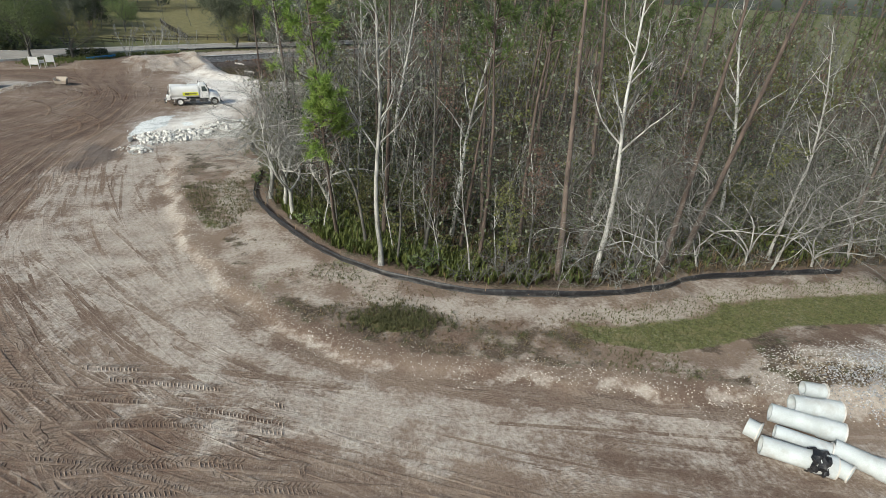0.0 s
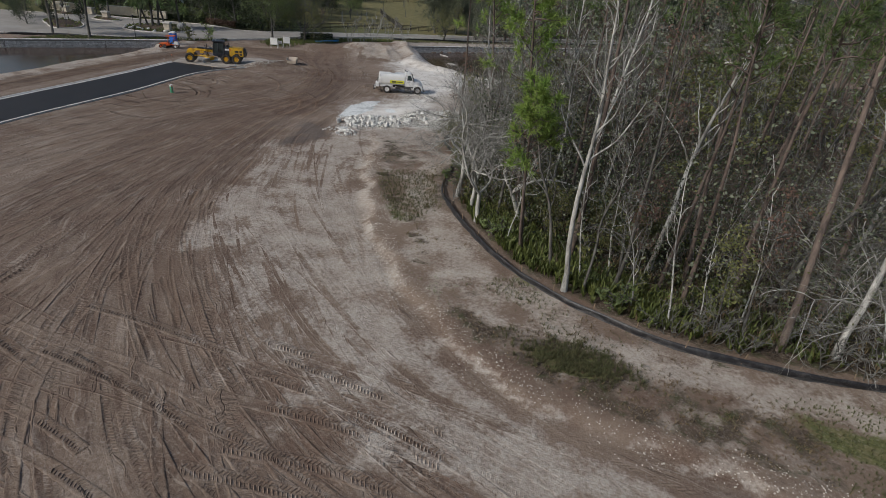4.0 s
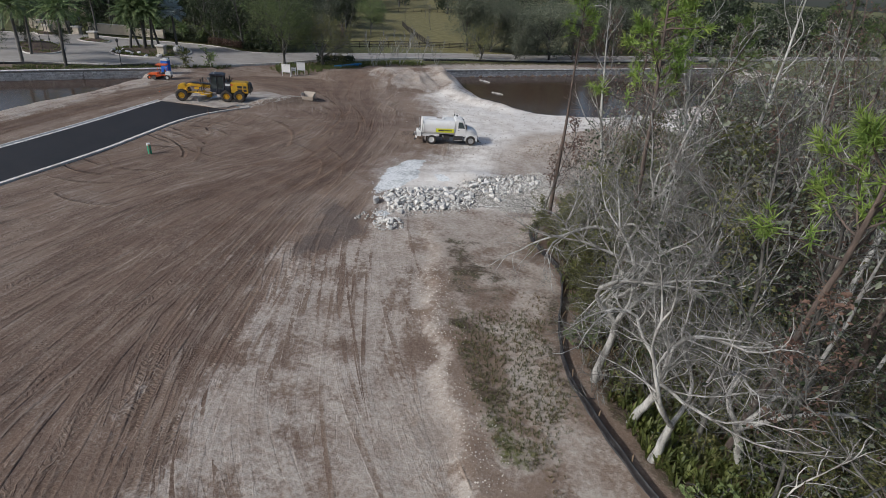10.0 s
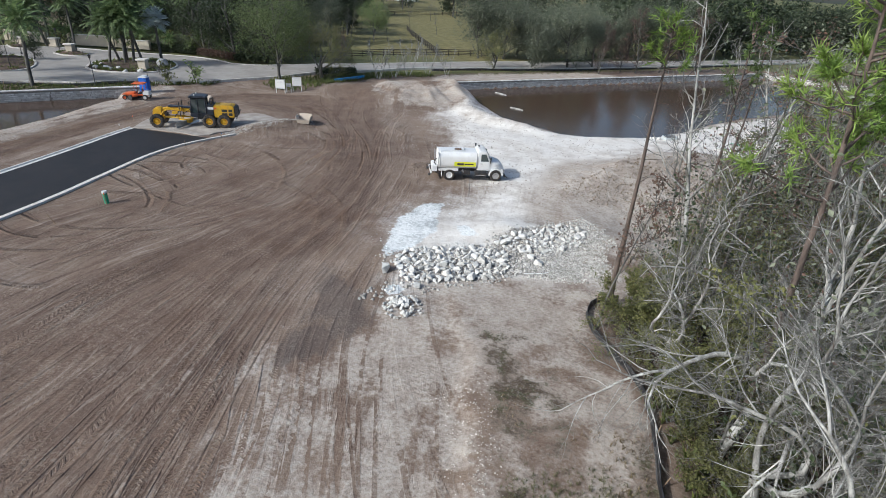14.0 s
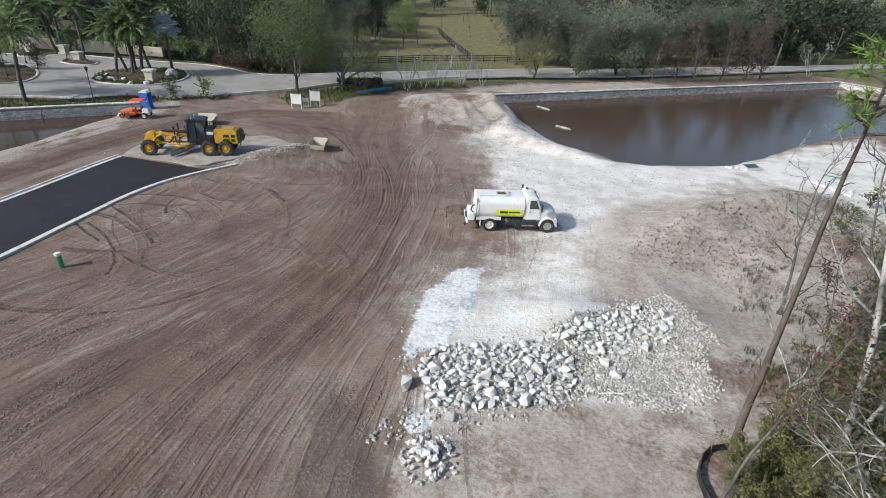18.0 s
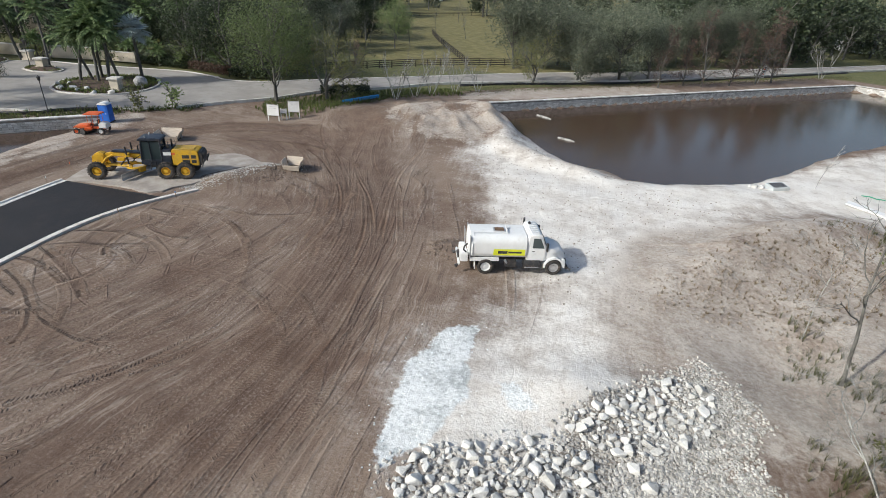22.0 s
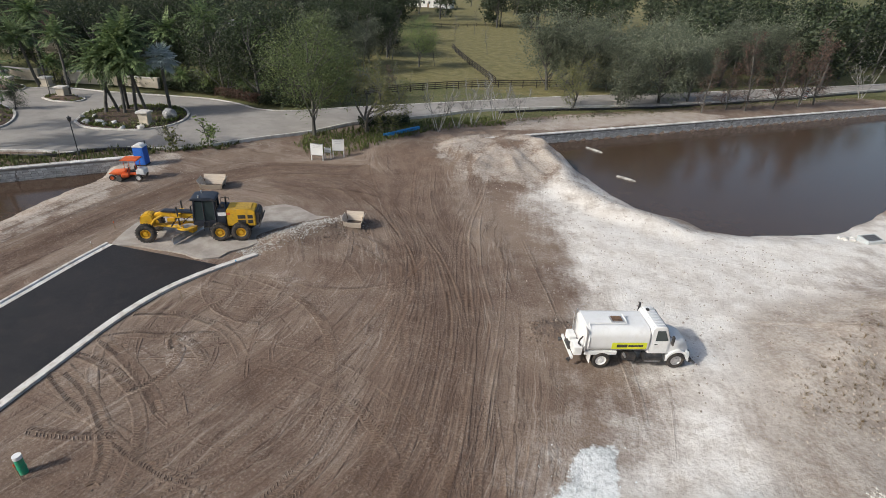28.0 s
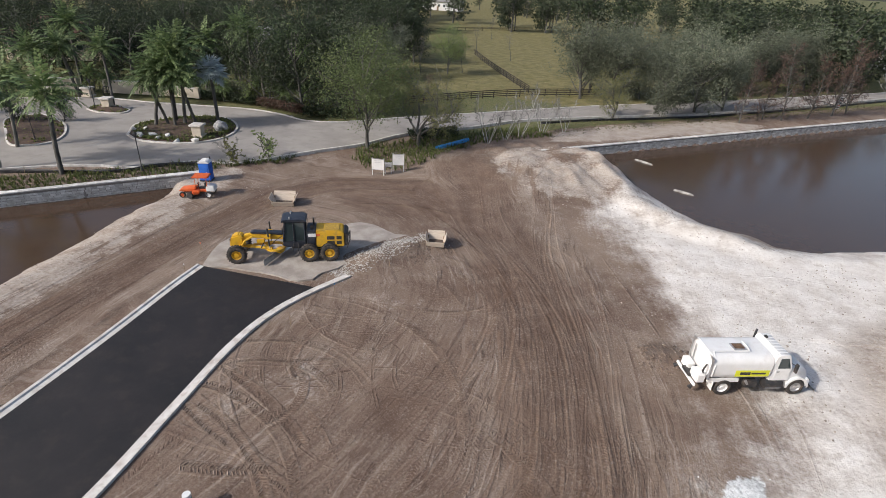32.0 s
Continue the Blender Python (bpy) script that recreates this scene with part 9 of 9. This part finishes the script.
for k in range(90):
    x = rng.uniform(-40, 130)
    y = 205 + max(0, x) * 0.9 + rng.uniform(-6, 150)
    if y - 1.05 * x < 202 and x > -12:
        continue
    if x < -12 and y < 196:
        continue
    FARTREE[rng.randint(3)].plant(x, y, rng.uniform(0, 360), rng.uniform(0.8, 1.25), "woods beyond", z=0.2)
for k in range(50):
    x = rng.uniform(-45, 60)
    y = 188 + 0.95 * max(x + 20, 0) + rng.uniform(4, 26)
    if x > -25:
        FARTREE[rng.choice((0, 2))].plant(x, y + 8, rng.uniform(0, 360), rng.uniform(0.8, 1.05), "woods beyond", z=0.2)
for k in range(190):
    x, y = rng.uniform(-260, 20), rng.uniform(185, 400)
    meadow = x > -140 + max(0, 225 - y) * 0.3 and y < 248 and x < -58 - max(0, 205 - y) * 0.2
    if meadow or (x > -140 and y < 215) or (y > 330 and k % 2):
        continue
    FARTREE[1 if rng.rand() < 0.6 else 0].plant(x, y, rng.uniform(0, 360), rng.uniform(0.95, 1.35), "woods beyond", z=0.2)
for x, y, s in ((-97, 205, 0.5), (-88, 170, 0.55), (-104, 240, 0.6), (-93, 158, 0.5), (-84, 196, 0.5)):
    BARE_GRAY[1].plant(x, y, x * 3, s + 0.25, "trees of the meadow", label="small bare tree standing in the meadow", z=0.1)
ELM[0].plant(-90, 166, 10, 0.8, "trees of the meadow", z=0.1)
RUSTSHRUB[1].plant(-80.5, 133.5, 10, 0.75, "trees of the meadow", label="rounded rust-brown shrub by the meadow fence")
OLIVE[1].plant(-84, 137, 10, 0.8, "trees of the meadow", label="olive shrub by the meadow fence")

grove = [(-187, 257), (-145, 199), (-126, 172), (-112, 172), (-104, 186), (-122, 222), (-161, 296)]
for k in range(60):
    x, y = rng.uniform(-187, -104), rng.uniform(170, 296)
    if float(inside(grove, np.array([x]), np.array([y]))[0]) > 0:
        FARTREE[1 if k % 3 else 0].plant(x, y, 60 * k, rng.uniform(0.85, 1.15), "woods beyond", z=0.2)
for x, y in ((-108, 158), (-101, 163), (-113, 150), (-98, 151), (-105, 146)):
    OAK[int(-x) % 3].plant(x, y, x * 5, 0.85, "trees of the meadow", label="gray-green oak at the meadow's edge", z=0.2)
for x, y in ((-94, 148), (-99, 170)):
    BARE_FAR[0].plant(x, y, x * 5, 0.7, "trees of the meadow", label="bare gray tree at the meadow's edge", z=0.2)

# estate garden
for k in range(110):
    x = rng.uniform(-185, -92)
    y = 119 + 62 * rng.rand() ** 1.5 + max(0, (-112 - x)) * 0.05
    if x > -100 and y > 150:
        continue
    DARKTREE[k % 2].plant(x, y, rng.uniform(0, 360), rng.uniform(0.6, 1.0), "estate garden trees", z=0.2)
for x, y, s, k in ((-91.8, 121, 1.05, 0), (-96.5, 124.5, 1.0, 1), (-101, 127, 0.8, 0), (-88, 124, 0.75, 0), (-118, 96, 0.35, 0), (-122, 92, 0.4, 0), (-126, 89, 0.45, 1), (-132, 92, 0.5, 0), (-120, 86, 0.4, 1), (-146, 118, 0.9, 0), (-152, 112, 0.9, 1), (-139, 122, 0.9, 0), (-158, 108, 1.0, 0), (-150, 104, 0.7, 1), (-133, 120, 0.8, 1), (-89.4, 120.4, 1.15, 0)):
    DARKTREE[k].plant(x, y, x * 7, s, "estate garden trees")
for k, (x, y, s, tilt) in enumerate(((-106.1, 100.4, 1.15, (0, 3)), (-103.4, 101.2, 1.05, (0, -4)), (-103.2, 102.8, 1.2, (3, 2)), (-104.6, 101.6, 1.0, (-5, 4)), (-102.2, 104, 1.1, (2, 5)), (-105.4, 103.4, 1.1, (-3, 2)), (-99.9, 82.8, 1.2, (0, -8)), (-106.4, 80.6, 1.2, (0, -5)), (-120, 105.4, 1.0, (0, 0)),
                                 (-132, 104.2, 1.1, (0, 0)), (-131, 108, 1.15, (0, 2)), (-109.4, 124, 1.15, (0, -2)), (-125, 118, 1.1, (0, 0)), (-118, 122, 1.2, (0, 2)), (-113, 127, 1.2, (0, 0)), (-104, 129.5, 1.3, (0, 3)), (-99.5, 127.5, 1.25, (0, 0)), (-137, 113, 1.2, (0, 0)), (-141, 101, 1.2, (0, 0)), (-112, 86, 1.1, (0, 0)))):
    PALM[(0, 0, 1, 0, 0, 1)[k % 6]].plant(x, y, k * 61, s, "estate palms", tilt)
SILVERPALM.plant(-100.6, 106.4, 0, 1.2, "estate palms")
for x, y, s in ((-99, 119.5, 1.5), (-110, 117.6, 1.4), (-117, 117.5, 1.6), (-124, 115.5, 1.6), (-133, 112, 1.7), (-96, 121, 1.5), (-126, 121, 1.9), (-140, 105, 1.8), (-145, 98, 1.8), (-114, 119, 1.6), (-106, 121.5, 1.7), (-121, 114.5, 1.5), (-103, 121, 1.4), (-129, 112, 1.5)):
    PALM[2].plant(x, y, x * 5, 0.42 * s, "estate palms", label="low bushy palm among the garden hedges")

M_MULCH = surface("bark_mulch", (0.11, 0.07, 0.05), (0.05, 0.035, 0.027), 0.95, 1.5, 12, bump=0.8, depth=0.04)


def garden_island(points, cover, label):
    """A planted bed with a raised kerb."""
    g = thing("garden_island", label, "garden bed", kind="structure")
    line = catmull(points + points[:1], 0.8)[:-1]
    c = line.mean(0)
    rim = bmesh.new()
    rows = []
    for p in line:
        d = (c - p) / np.linalg.norm(c - p)
        rows.append([rim.verts.new((*(p + d * o), z)) for o, z in ((0, 0.3), (0, 0.5), (0.3, 0.5), (0.3, 0.3))])
    for r, s in zip(rows, rows[1:] + rows[:1]):
        for k in range(4):
            rim.faces.new((r[k], r[(k + 1) % 4], s[(k + 1) % 4], s[k]))
    part("kerb", rim, M_KERB, g)
    bed = bmesh.new()
    outer = [bed.verts.new((*(p + (c - p) / np.linalg.norm(c - p) * 0.28), 0.46)) for p in line]
    inner = [bed.verts.new((*(p + (c - p) * 0.45), 0.75)) for p in line]
    top = bed.verts.new((*c, 0.85))
    for k in range(len(line)):
        j = (k + 1) % len(line)
        bed.faces.new((outer[k], outer[j], inner[j], inner[k]))
        bed.faces.new((inner[k], inner[j], top))
    part("bed", bed, M_MULCH, g, smooth=True)
    poly = [tuple(p + (c - p) * 0.1) for p in line]
    tufts("ground_cover", "clipped green ground cover in a garden bed", "ground cover", poly, cover, 8, 0.55, 0.4, M_FERN, int(abs(c[0])), lambda x, y: smooth(wave_noise(x, y, 3, 81), -0.9, -0.2), 0.08, 0.2)
    return g


ISLAND = [(-106, 95.8), (-109.2, 99.9), (-108.6, 103.6), (-106.2, 107.4), (-101.6, 109), (-97, 106.2), (-94.9, 101.7), (-96.1, 97.6), (-99.7, 95.5), (-103, 94.8)]
garden_island(ISLAND, 2300, "round garden island with palms and boulders in the drive")
garden_island([(-121.5, 102), (-122, 104.6), (-119, 105.6), (-116, 104.9), (-115.6, 102.9), (-118.4, 101.6)], 160, "small planted island with a palm and lamp")
garden_island([(-124, 97), (-119.5, 96.2), (-115.4, 94.6), (-111.6, 91.4), (-110.4, 88.4), (-113, 86), (-119, 89), (-125, 93)], 420, "long planted bed beside the driveway")
garden_island([(-135, 103), (-134, 106), (-130.5, 105.6), (-128.8, 103.4), (-131, 101.4)], 160, "small kerbed garden island near the gate")
for k, (x, y, s) in enumerate(((-104.0, 96.0, 1.5), (-102.6, 96.9, 1.2), (-101.2, 96.4, 1.1), (-100.7, 97.6, 1.3), (-96.5, 97.9, 1.3), (-98.4, 96.6, 1.0), (-105.6, 98.4, 1.0), (-106.8, 97.6, 0.9))):
    ob = new("boulder", STONES[k % 9])
    ob.matrix_world = pose(x, y, 0.62, 0, 8, k * 50) @ Matrix.Diagonal((s, s * 0.8, s * 0.8, 1))
    tagged(ob, "pale garden boulder in a planted island", "boulder", "garden boulders")


def pedestal(x, y, h, turn, label="cream stucco pedestal with a wide cap in the garden"):
    p = thing("pedestal", label, "pedestal", group="garden pedestals")
    part("base", box((0, 0, 0.15), (1.5, 1.5, 0.3), 0.03), M_STUCCO, p)
    part("shaft", prism([(-0.55, 0.3), (-0.65, h - 0.25), (0.65, h - 0.25), (0.55, 0.3)], -0.55, 0.55, 0.02), M_STUCCO, p)
    part("cap", box((0, 0, h - 0.13), (1.6, 1.5, 0.26), 0.05), M_KERB, p, "pale stone cap")
    p.matrix_world = pose(x, y, 0.5, 0, 0, turn)
    return p


pedestal(-97.6, 99.6, 1.7, 20)
pedestal(-119.2, 103.8, 1.6, 20)
pedestal(-131.8, 104.0, 1.6, 20)
pedestal(-128, 107.4, 1.5, 20)
pedestal(-137, 106.4, 1.6, 20)
sculpt = bmesh.new()
bmesh.ops.create_icosphere(sculpt, subdivisions=3, radius=1.0)
for v in sculpt.verts:
    n3 = noise.noise(v.co * 1.4 + Vector((3, 1, 7)))
    v.co = Vector((v.co.x * 1.15, v.co.y * 0.75, v.co.z * 0.95)) * (1 + 0.45 * n3)
sc = part("garden_sculpture", sculpt, M_GRAVEL, None, smooth=True)
tagged(sc, "rounded gray stone sculpture in the garden island", "sculpture")
sc.matrix_world = pose(-97.0, 103.0, 1.2, 0, 0, 30) @ Matrix.Diagonal((0.75, 0.75, 0.75, 1))


def garden_wall(a, b, h, label):
    w = thing("garden_wall", label, "wall")
    a, b = Vector((*a, 0)), Vector((*b, 0))
    L = (b - a).length
    part("wall", box((0, 0, h / 2), (L, 0.4, h), 0.03), M_STUCCO, w)
    part("coping", box((0, 0, h + 0.07), (L + 0.2, 0.62, 0.14), 0.03), M_KERB, w)
    part("plinth", box((0, 0, 0.15), (L + 0.1, 0.5, 0.3), 0.02), M_STUCCO, w)
    for s in (-1, 1):
        part("pier", box((s * L / 2, 0, h * 0.58), (0.75, 0.75, h * 1.16), 0.03), M_STUCCO, w)
    m = (a + b) / 2
    w.matrix_world = pose(m.x, m.y, 0.3, 0, 0, math.degrees(math.atan2(b.y - a.y, b.x - a.x)))
    return w


garden_wall((-129, 111.5), (-121.5, 114.6), 1.9, "curved cream stucco gate wall with coping")
garden_wall((-121, 114.8), (-114.5, 116.6), 1.5, "low cream stucco garden wall with coping")
garden_wall((-142, 108), (-134, 110), 1.7, "cream stucco entrance wall with piers")


def ornamental_wheel(x, y, turn):
    w = thing("wagon_wheel", "dark ornamental wagon wheel standing by the gate", "wheel", group="wagon wheels")
    part("rim", lathe([(-0.06, 0.75), (-0.06, 0.88), (0.06, 0.88), (0.06, 0.75), (-0.06, 0.75)], (0, 0, 0.85), (0, 1, 0.85), 24), M_DARK, w)
    part("hub", rod((0, -0.12, 0.85), (0, 0.12, 0.85), 0.16, 0.16, 12), M_DARK, w)
    for k in range(8):
        a = k * math.pi / 4
        part("spoke", rod((0, 0, 0.85), (0.78 * math.cos(a), 0, 0.85 + 0.78 * math.sin(a)), 0.04, 0.03, 6), M_DARK, w)
    w.matrix_world = pose(x, y, 0.33, -6, 0, turn)


ornamental_wheel(-129.4, 107.8, 30)
ornamental_wheel(-126.2, 109.2, 10)


def lamp_post(x, y, h=4.3, z=0.3):
    p = thing("street_lamp", "black lamp post with a small lantern by the driveway", "lamp post", group="driveway lamps")
    part("base", lathe([(0, 0.16), (0.35, 0.14), (0.45, 0.08), (0.5, 0.06)], (0, 0, 0), (0, 0, 1), 12), M_DARK, p)
    part("post", rod((0, 0, 0.4), (0, 0, h - 0.5), 0.055, 0.045, 10), M_DARK, p)
    lantern = part("lantern", lathe([(0, 0.05), (0.08, 0.14), (0.4, 0.2), (0.44, 0.24), (0.58, 0.06), (0.66, 0.02)], (0, 0, h - 0.6), (0, 0, h + 0.4), 8), M_DARK, p)
    part("lantern_glass", lathe([(0, 0.13), (0.28, 0.185)], (0, 0, h - 0.5), (0, 0, h), 8), M_WHITE, lantern)
    p.matrix_world = pose(x, y, z, 0, 0, 0)


for x, y in ((-93.6, 87.4), (-121.2, 103.2), (-130.6, 102.2), (-124, 98.2), (-112.6, 88.6)):
    lamp_post(x, y)


def hedge(name, label, a, b, w, h, mat, seed, per=260):
    """A clipped hedge of many small leaves on a core of twigs."""
    rng = np.random.RandomState(seed)
    a, b = np.array(a, float), np.array(b, float)
    L = np.linalg.norm(b - a)
    d = (b - a) / L
    n = np.array((-d[1], d[0]))
    k = int(per * L)
    t, s, z = rng.uniform(0, L, k), rng.uniform(-1, 1, k) * w / 2, rng.rand(k) ** 0.6 * h
    s = s * (1 - 0.25 * (z / h) ** 3) + 0.1 * rng.randn(k)
    tb = Tubes()
    tb.cards(np.stack([a[0] + d[0] * t + n[0] * s, a[1] + d[1] * t + n[1] * s, 0.25 + z + 0.06 * rng.randn(k)], -1), 0.3, rng)
    root = thing(name, label, "hedge", None, "garden hedges")
    part("leaves", tb.mesh("leaves", mat, False), None, root)
    stems = Tubes()
    for _ in range(int(L * 2)):
        q = a + d * rng.uniform(0, L)
        stems.tube(*limb(rng, (q[0], q[1], 0.15), (0, 0, 1), h * 0.8, 0.03, 0.012, 3, 0.15, 0), 3)
    part("stem", stems.mesh("stem", M_TWIG_BROWN, False), None, root)["kind"] = "stuff"


hedge("hedge", "low dark clipped hedge behind the driveway", (-115, 117.2), (-104, 118.6), 1.6, 1.2, M_LEAF_DARK, 1)
hedge("hedge", "brownish clipped hedge along the driveway bend", (-103.5, 118.4), (-94.5, 117.6), 1.8, 1.3, M_LEAF_RUST, 2)
hedge("hedge", "dark hedge under the trees at the bend", (-94, 117.2), (-88.5, 119.5), 1.8, 1.2, M_LEAF_DARK, 3)
hedge("hedge", "low hedge under the bare trees by the drive", (-74.5, 114.2), (-69.5, 119.4), 2.2, 1.2, M_LEAF_DARK, 4)
hedge("hedge", "low dark shrubs under trees by the drive", (-46, 158.5), (-30, 174.5), 1.4, 0.7, M_LEAF_DARK, 5, 90)


def topiary(x, y, r, label):
    rng = np.random.RandomState(int(abs(x)))
    k = 1500
    p = rng.randn(k, 3)
    p /= np.linalg.norm(p, axis=1)[:, None]
    p *= (rng.rand(k, 1) ** 0.25) * r
    p[:, 2] = p[:, 2] * 0.85 + r * 0.8
    root = thing("topiary_bush", label, "bush", None, "garden hedges")
    tb = Tubes()
    tb.cards(p, 0.26, rng)
    part("leaves", tb.mesh("leaves", M_LEAF_OAK, False), None, root)
    st = Tubes()
    st.tube(*limb(rng, (0, 0, -0.2), (0, 0, 1), r, 0.08, 0.04, 3, 0.05, 0), 6)
    part("stem", st.mesh("stem", M_BARK_GRAY), None, root)
    root.matrix_world = pose(x, y, 0.3)


along_drive = catmull([(-134, 107.5), (-124.7, 112.6), (-116, 114.6), (-108.4, 117.3), (-101, 119.6), (-95, 119), (-90, 118.5), (-85, 123)], 1.0)
for k in range(46):
    p = along_drive[rng.randint(len(along_drive))]
    SHRUB[(1, 2, 1, 0)[k % 4]].plant(p[0] + rng.uniform(-2, 2), p[1] + rng.uniform(0.2, 5), 37 * k, rng.uniform(0.9, 2.0), "garden shrubs", label="leafy garden shrub behind the driveway", z=0.25)
topiary(-109.2, 119.9, 1.9, "large round clipped bush before the palms")
topiary(-113.2, 118.6, 1.1, "small round clipped bush in the garden")


def board_fence(line, label, rails=4, h=1.35, gap=2.4):
    f = thing("board_fence", label, "fence")
    pts = catmull(line, gap)
    post = bmesh.new()
    box((0, 0, h * 0.5), (0.14, 0.14, h + 0.1), 0.01, post)
    me = bpy.data.meshes.new("post")
    post.to_mesh(me)
    post.free()
    me.materials.append(M_FENCEWOOD)
    for a, b in zip(pts, pts[1:]):
        o = part("post", me, None, f)
        o.matrix_basis = pose(a[0], a[1], 0.2)
        L = np.hypot(*(b - a))
        for k in range(rails):
            r = part("rail", box((0, 0, 0), (L, 0.04, 0.14), 0.0), M_FENCEWOOD, f)
            m = (a + b) / 2
            r.matrix_basis = pose(m[0], m[1], 0.2 + 0.28 + k * (h - 0.3) / (rails - 1), 0, 0, math.degrees(math.atan2(b[1] - a[1], b[0] - a[0])))
    return f


board_fence([(-90, 124), (-82, 135.5), (-73, 147.5), (-63, 156.5), (-54, 162.5)], "dark board fence between drive and meadow")
board_fence([(-68.5, 156), (-77, 169), (-86, 183), (-96, 200)], "dark board fence running across the meadow", 4)
board_fence([(-141, 189), (-133, 208), (-124, 250), (-100, 282)], "far dark board fence at the meadow's edge", 3, 1.3, 4.0)


def house(x, y, w, d, h, turn, roof_mat, wall_mat, label, hip=3.0):
    b = thing("house", label, "house")
    part("wall", box((0, 0, h / 2), (w, d, h), 0.02), wall_mat, b)
    r = bmesh.new()
    o = 0.7
    e = [r.verts.new(p) for p in ((-w / 2 - o, -d / 2 - o, h), (w / 2 + o, -d / 2 - o, h), (w / 2 + o, d / 2 + o, h), (-w / 2 - o, d / 2 + o, h))]
    t0, t1 = r.verts.new((-w / 2 + d / 2, 0, h + hip)), r.verts.new((w / 2 - d / 2, 0, h + hip))
    for f in ((e[0], e[1], t1, t0), (e[1], e[2], t1), (e[2], e[3], t0, t1), (e[3], e[0], t0), (e[3], e[2], e[1], e[0])):
        r.faces.new(f)
    roof = part("roof", r, roof_mat, b)
    for k in range(9):
        z = h + hip * (k + 0.5) / 9
        f = 1 - (k + 0.5) / 9
        part("tile_course", box((0, -(d / 2 + o) * f - 0.02, z + 0.03), (w - d + (d + 2 * o) * f, 0.3, 0.08), 0.02), roof_mat, roof)
    for k in range(int(w // 3)):
        win = part("window", box((-w / 2 + 2 + 3 * k, -d / 2 - 0.01, h * 0.55), (1.3, 0.1, 1.4), 0.01), M_WHITE, b)
        part("pane", box((-w / 2 + 2 + 3 * k, -d / 2 - 0.07, h * 0.55), (1.1, 0.03, 1.2), 0.0), M_GLASS, win)
    part("door", box((0.4, -d / 2 - 0.05, 1.05), (1.0, 0.1, 2.1), 0.01), M_WOOD, b)
    b.matrix_world = pose(x, y, 0.2, 0, 0, turn)


house(-166, 131, 18, 11, 5.2, 35, M_ROOFTILE, M_STUCCO, "cream house with a clay tile roof behind palms")
house(-133, 156, 15, 10, 4.2, 30, M_GRAYSTONE, M_STUCCO, "gray-roofed garden house among dark trees")
house(-172, 352, 26, 10, 4.5, 10, M_GRAYSTONE, M_WHITE, "long white building beyond the meadow")
house(22, 262, 13, 9, 4.0, 40, M_GRAYSTONE, M_WHITE, "small white house half hidden in woods")


def banner(x, y):
    b = thing("roadside_banner", "pale patterned banner on a post by the drive", "banner")
    part("post", rod((0, 0, 0), (0, 0, 3.4), 0.05, 0.05, 8), M_STEEL, b)
    cloth = part("cloth", box((0.5, 0, 2.2), (0.95, 0.03, 2.2), 0.0), M_WHITE, b)
    for k in range(5):
        part("print_bar", box((0.5, -0.022, 1.35 + 0.42 * k), (0.7 - 0.12 * (k % 2), 0.01, 0.18), 0.0), M_ORANGE if k % 2 else M_GRAYFILM, cloth)
    b.matrix_world = pose(x, y, 0.3, 0, 6, 40)


banner(-13.2, 172.0)
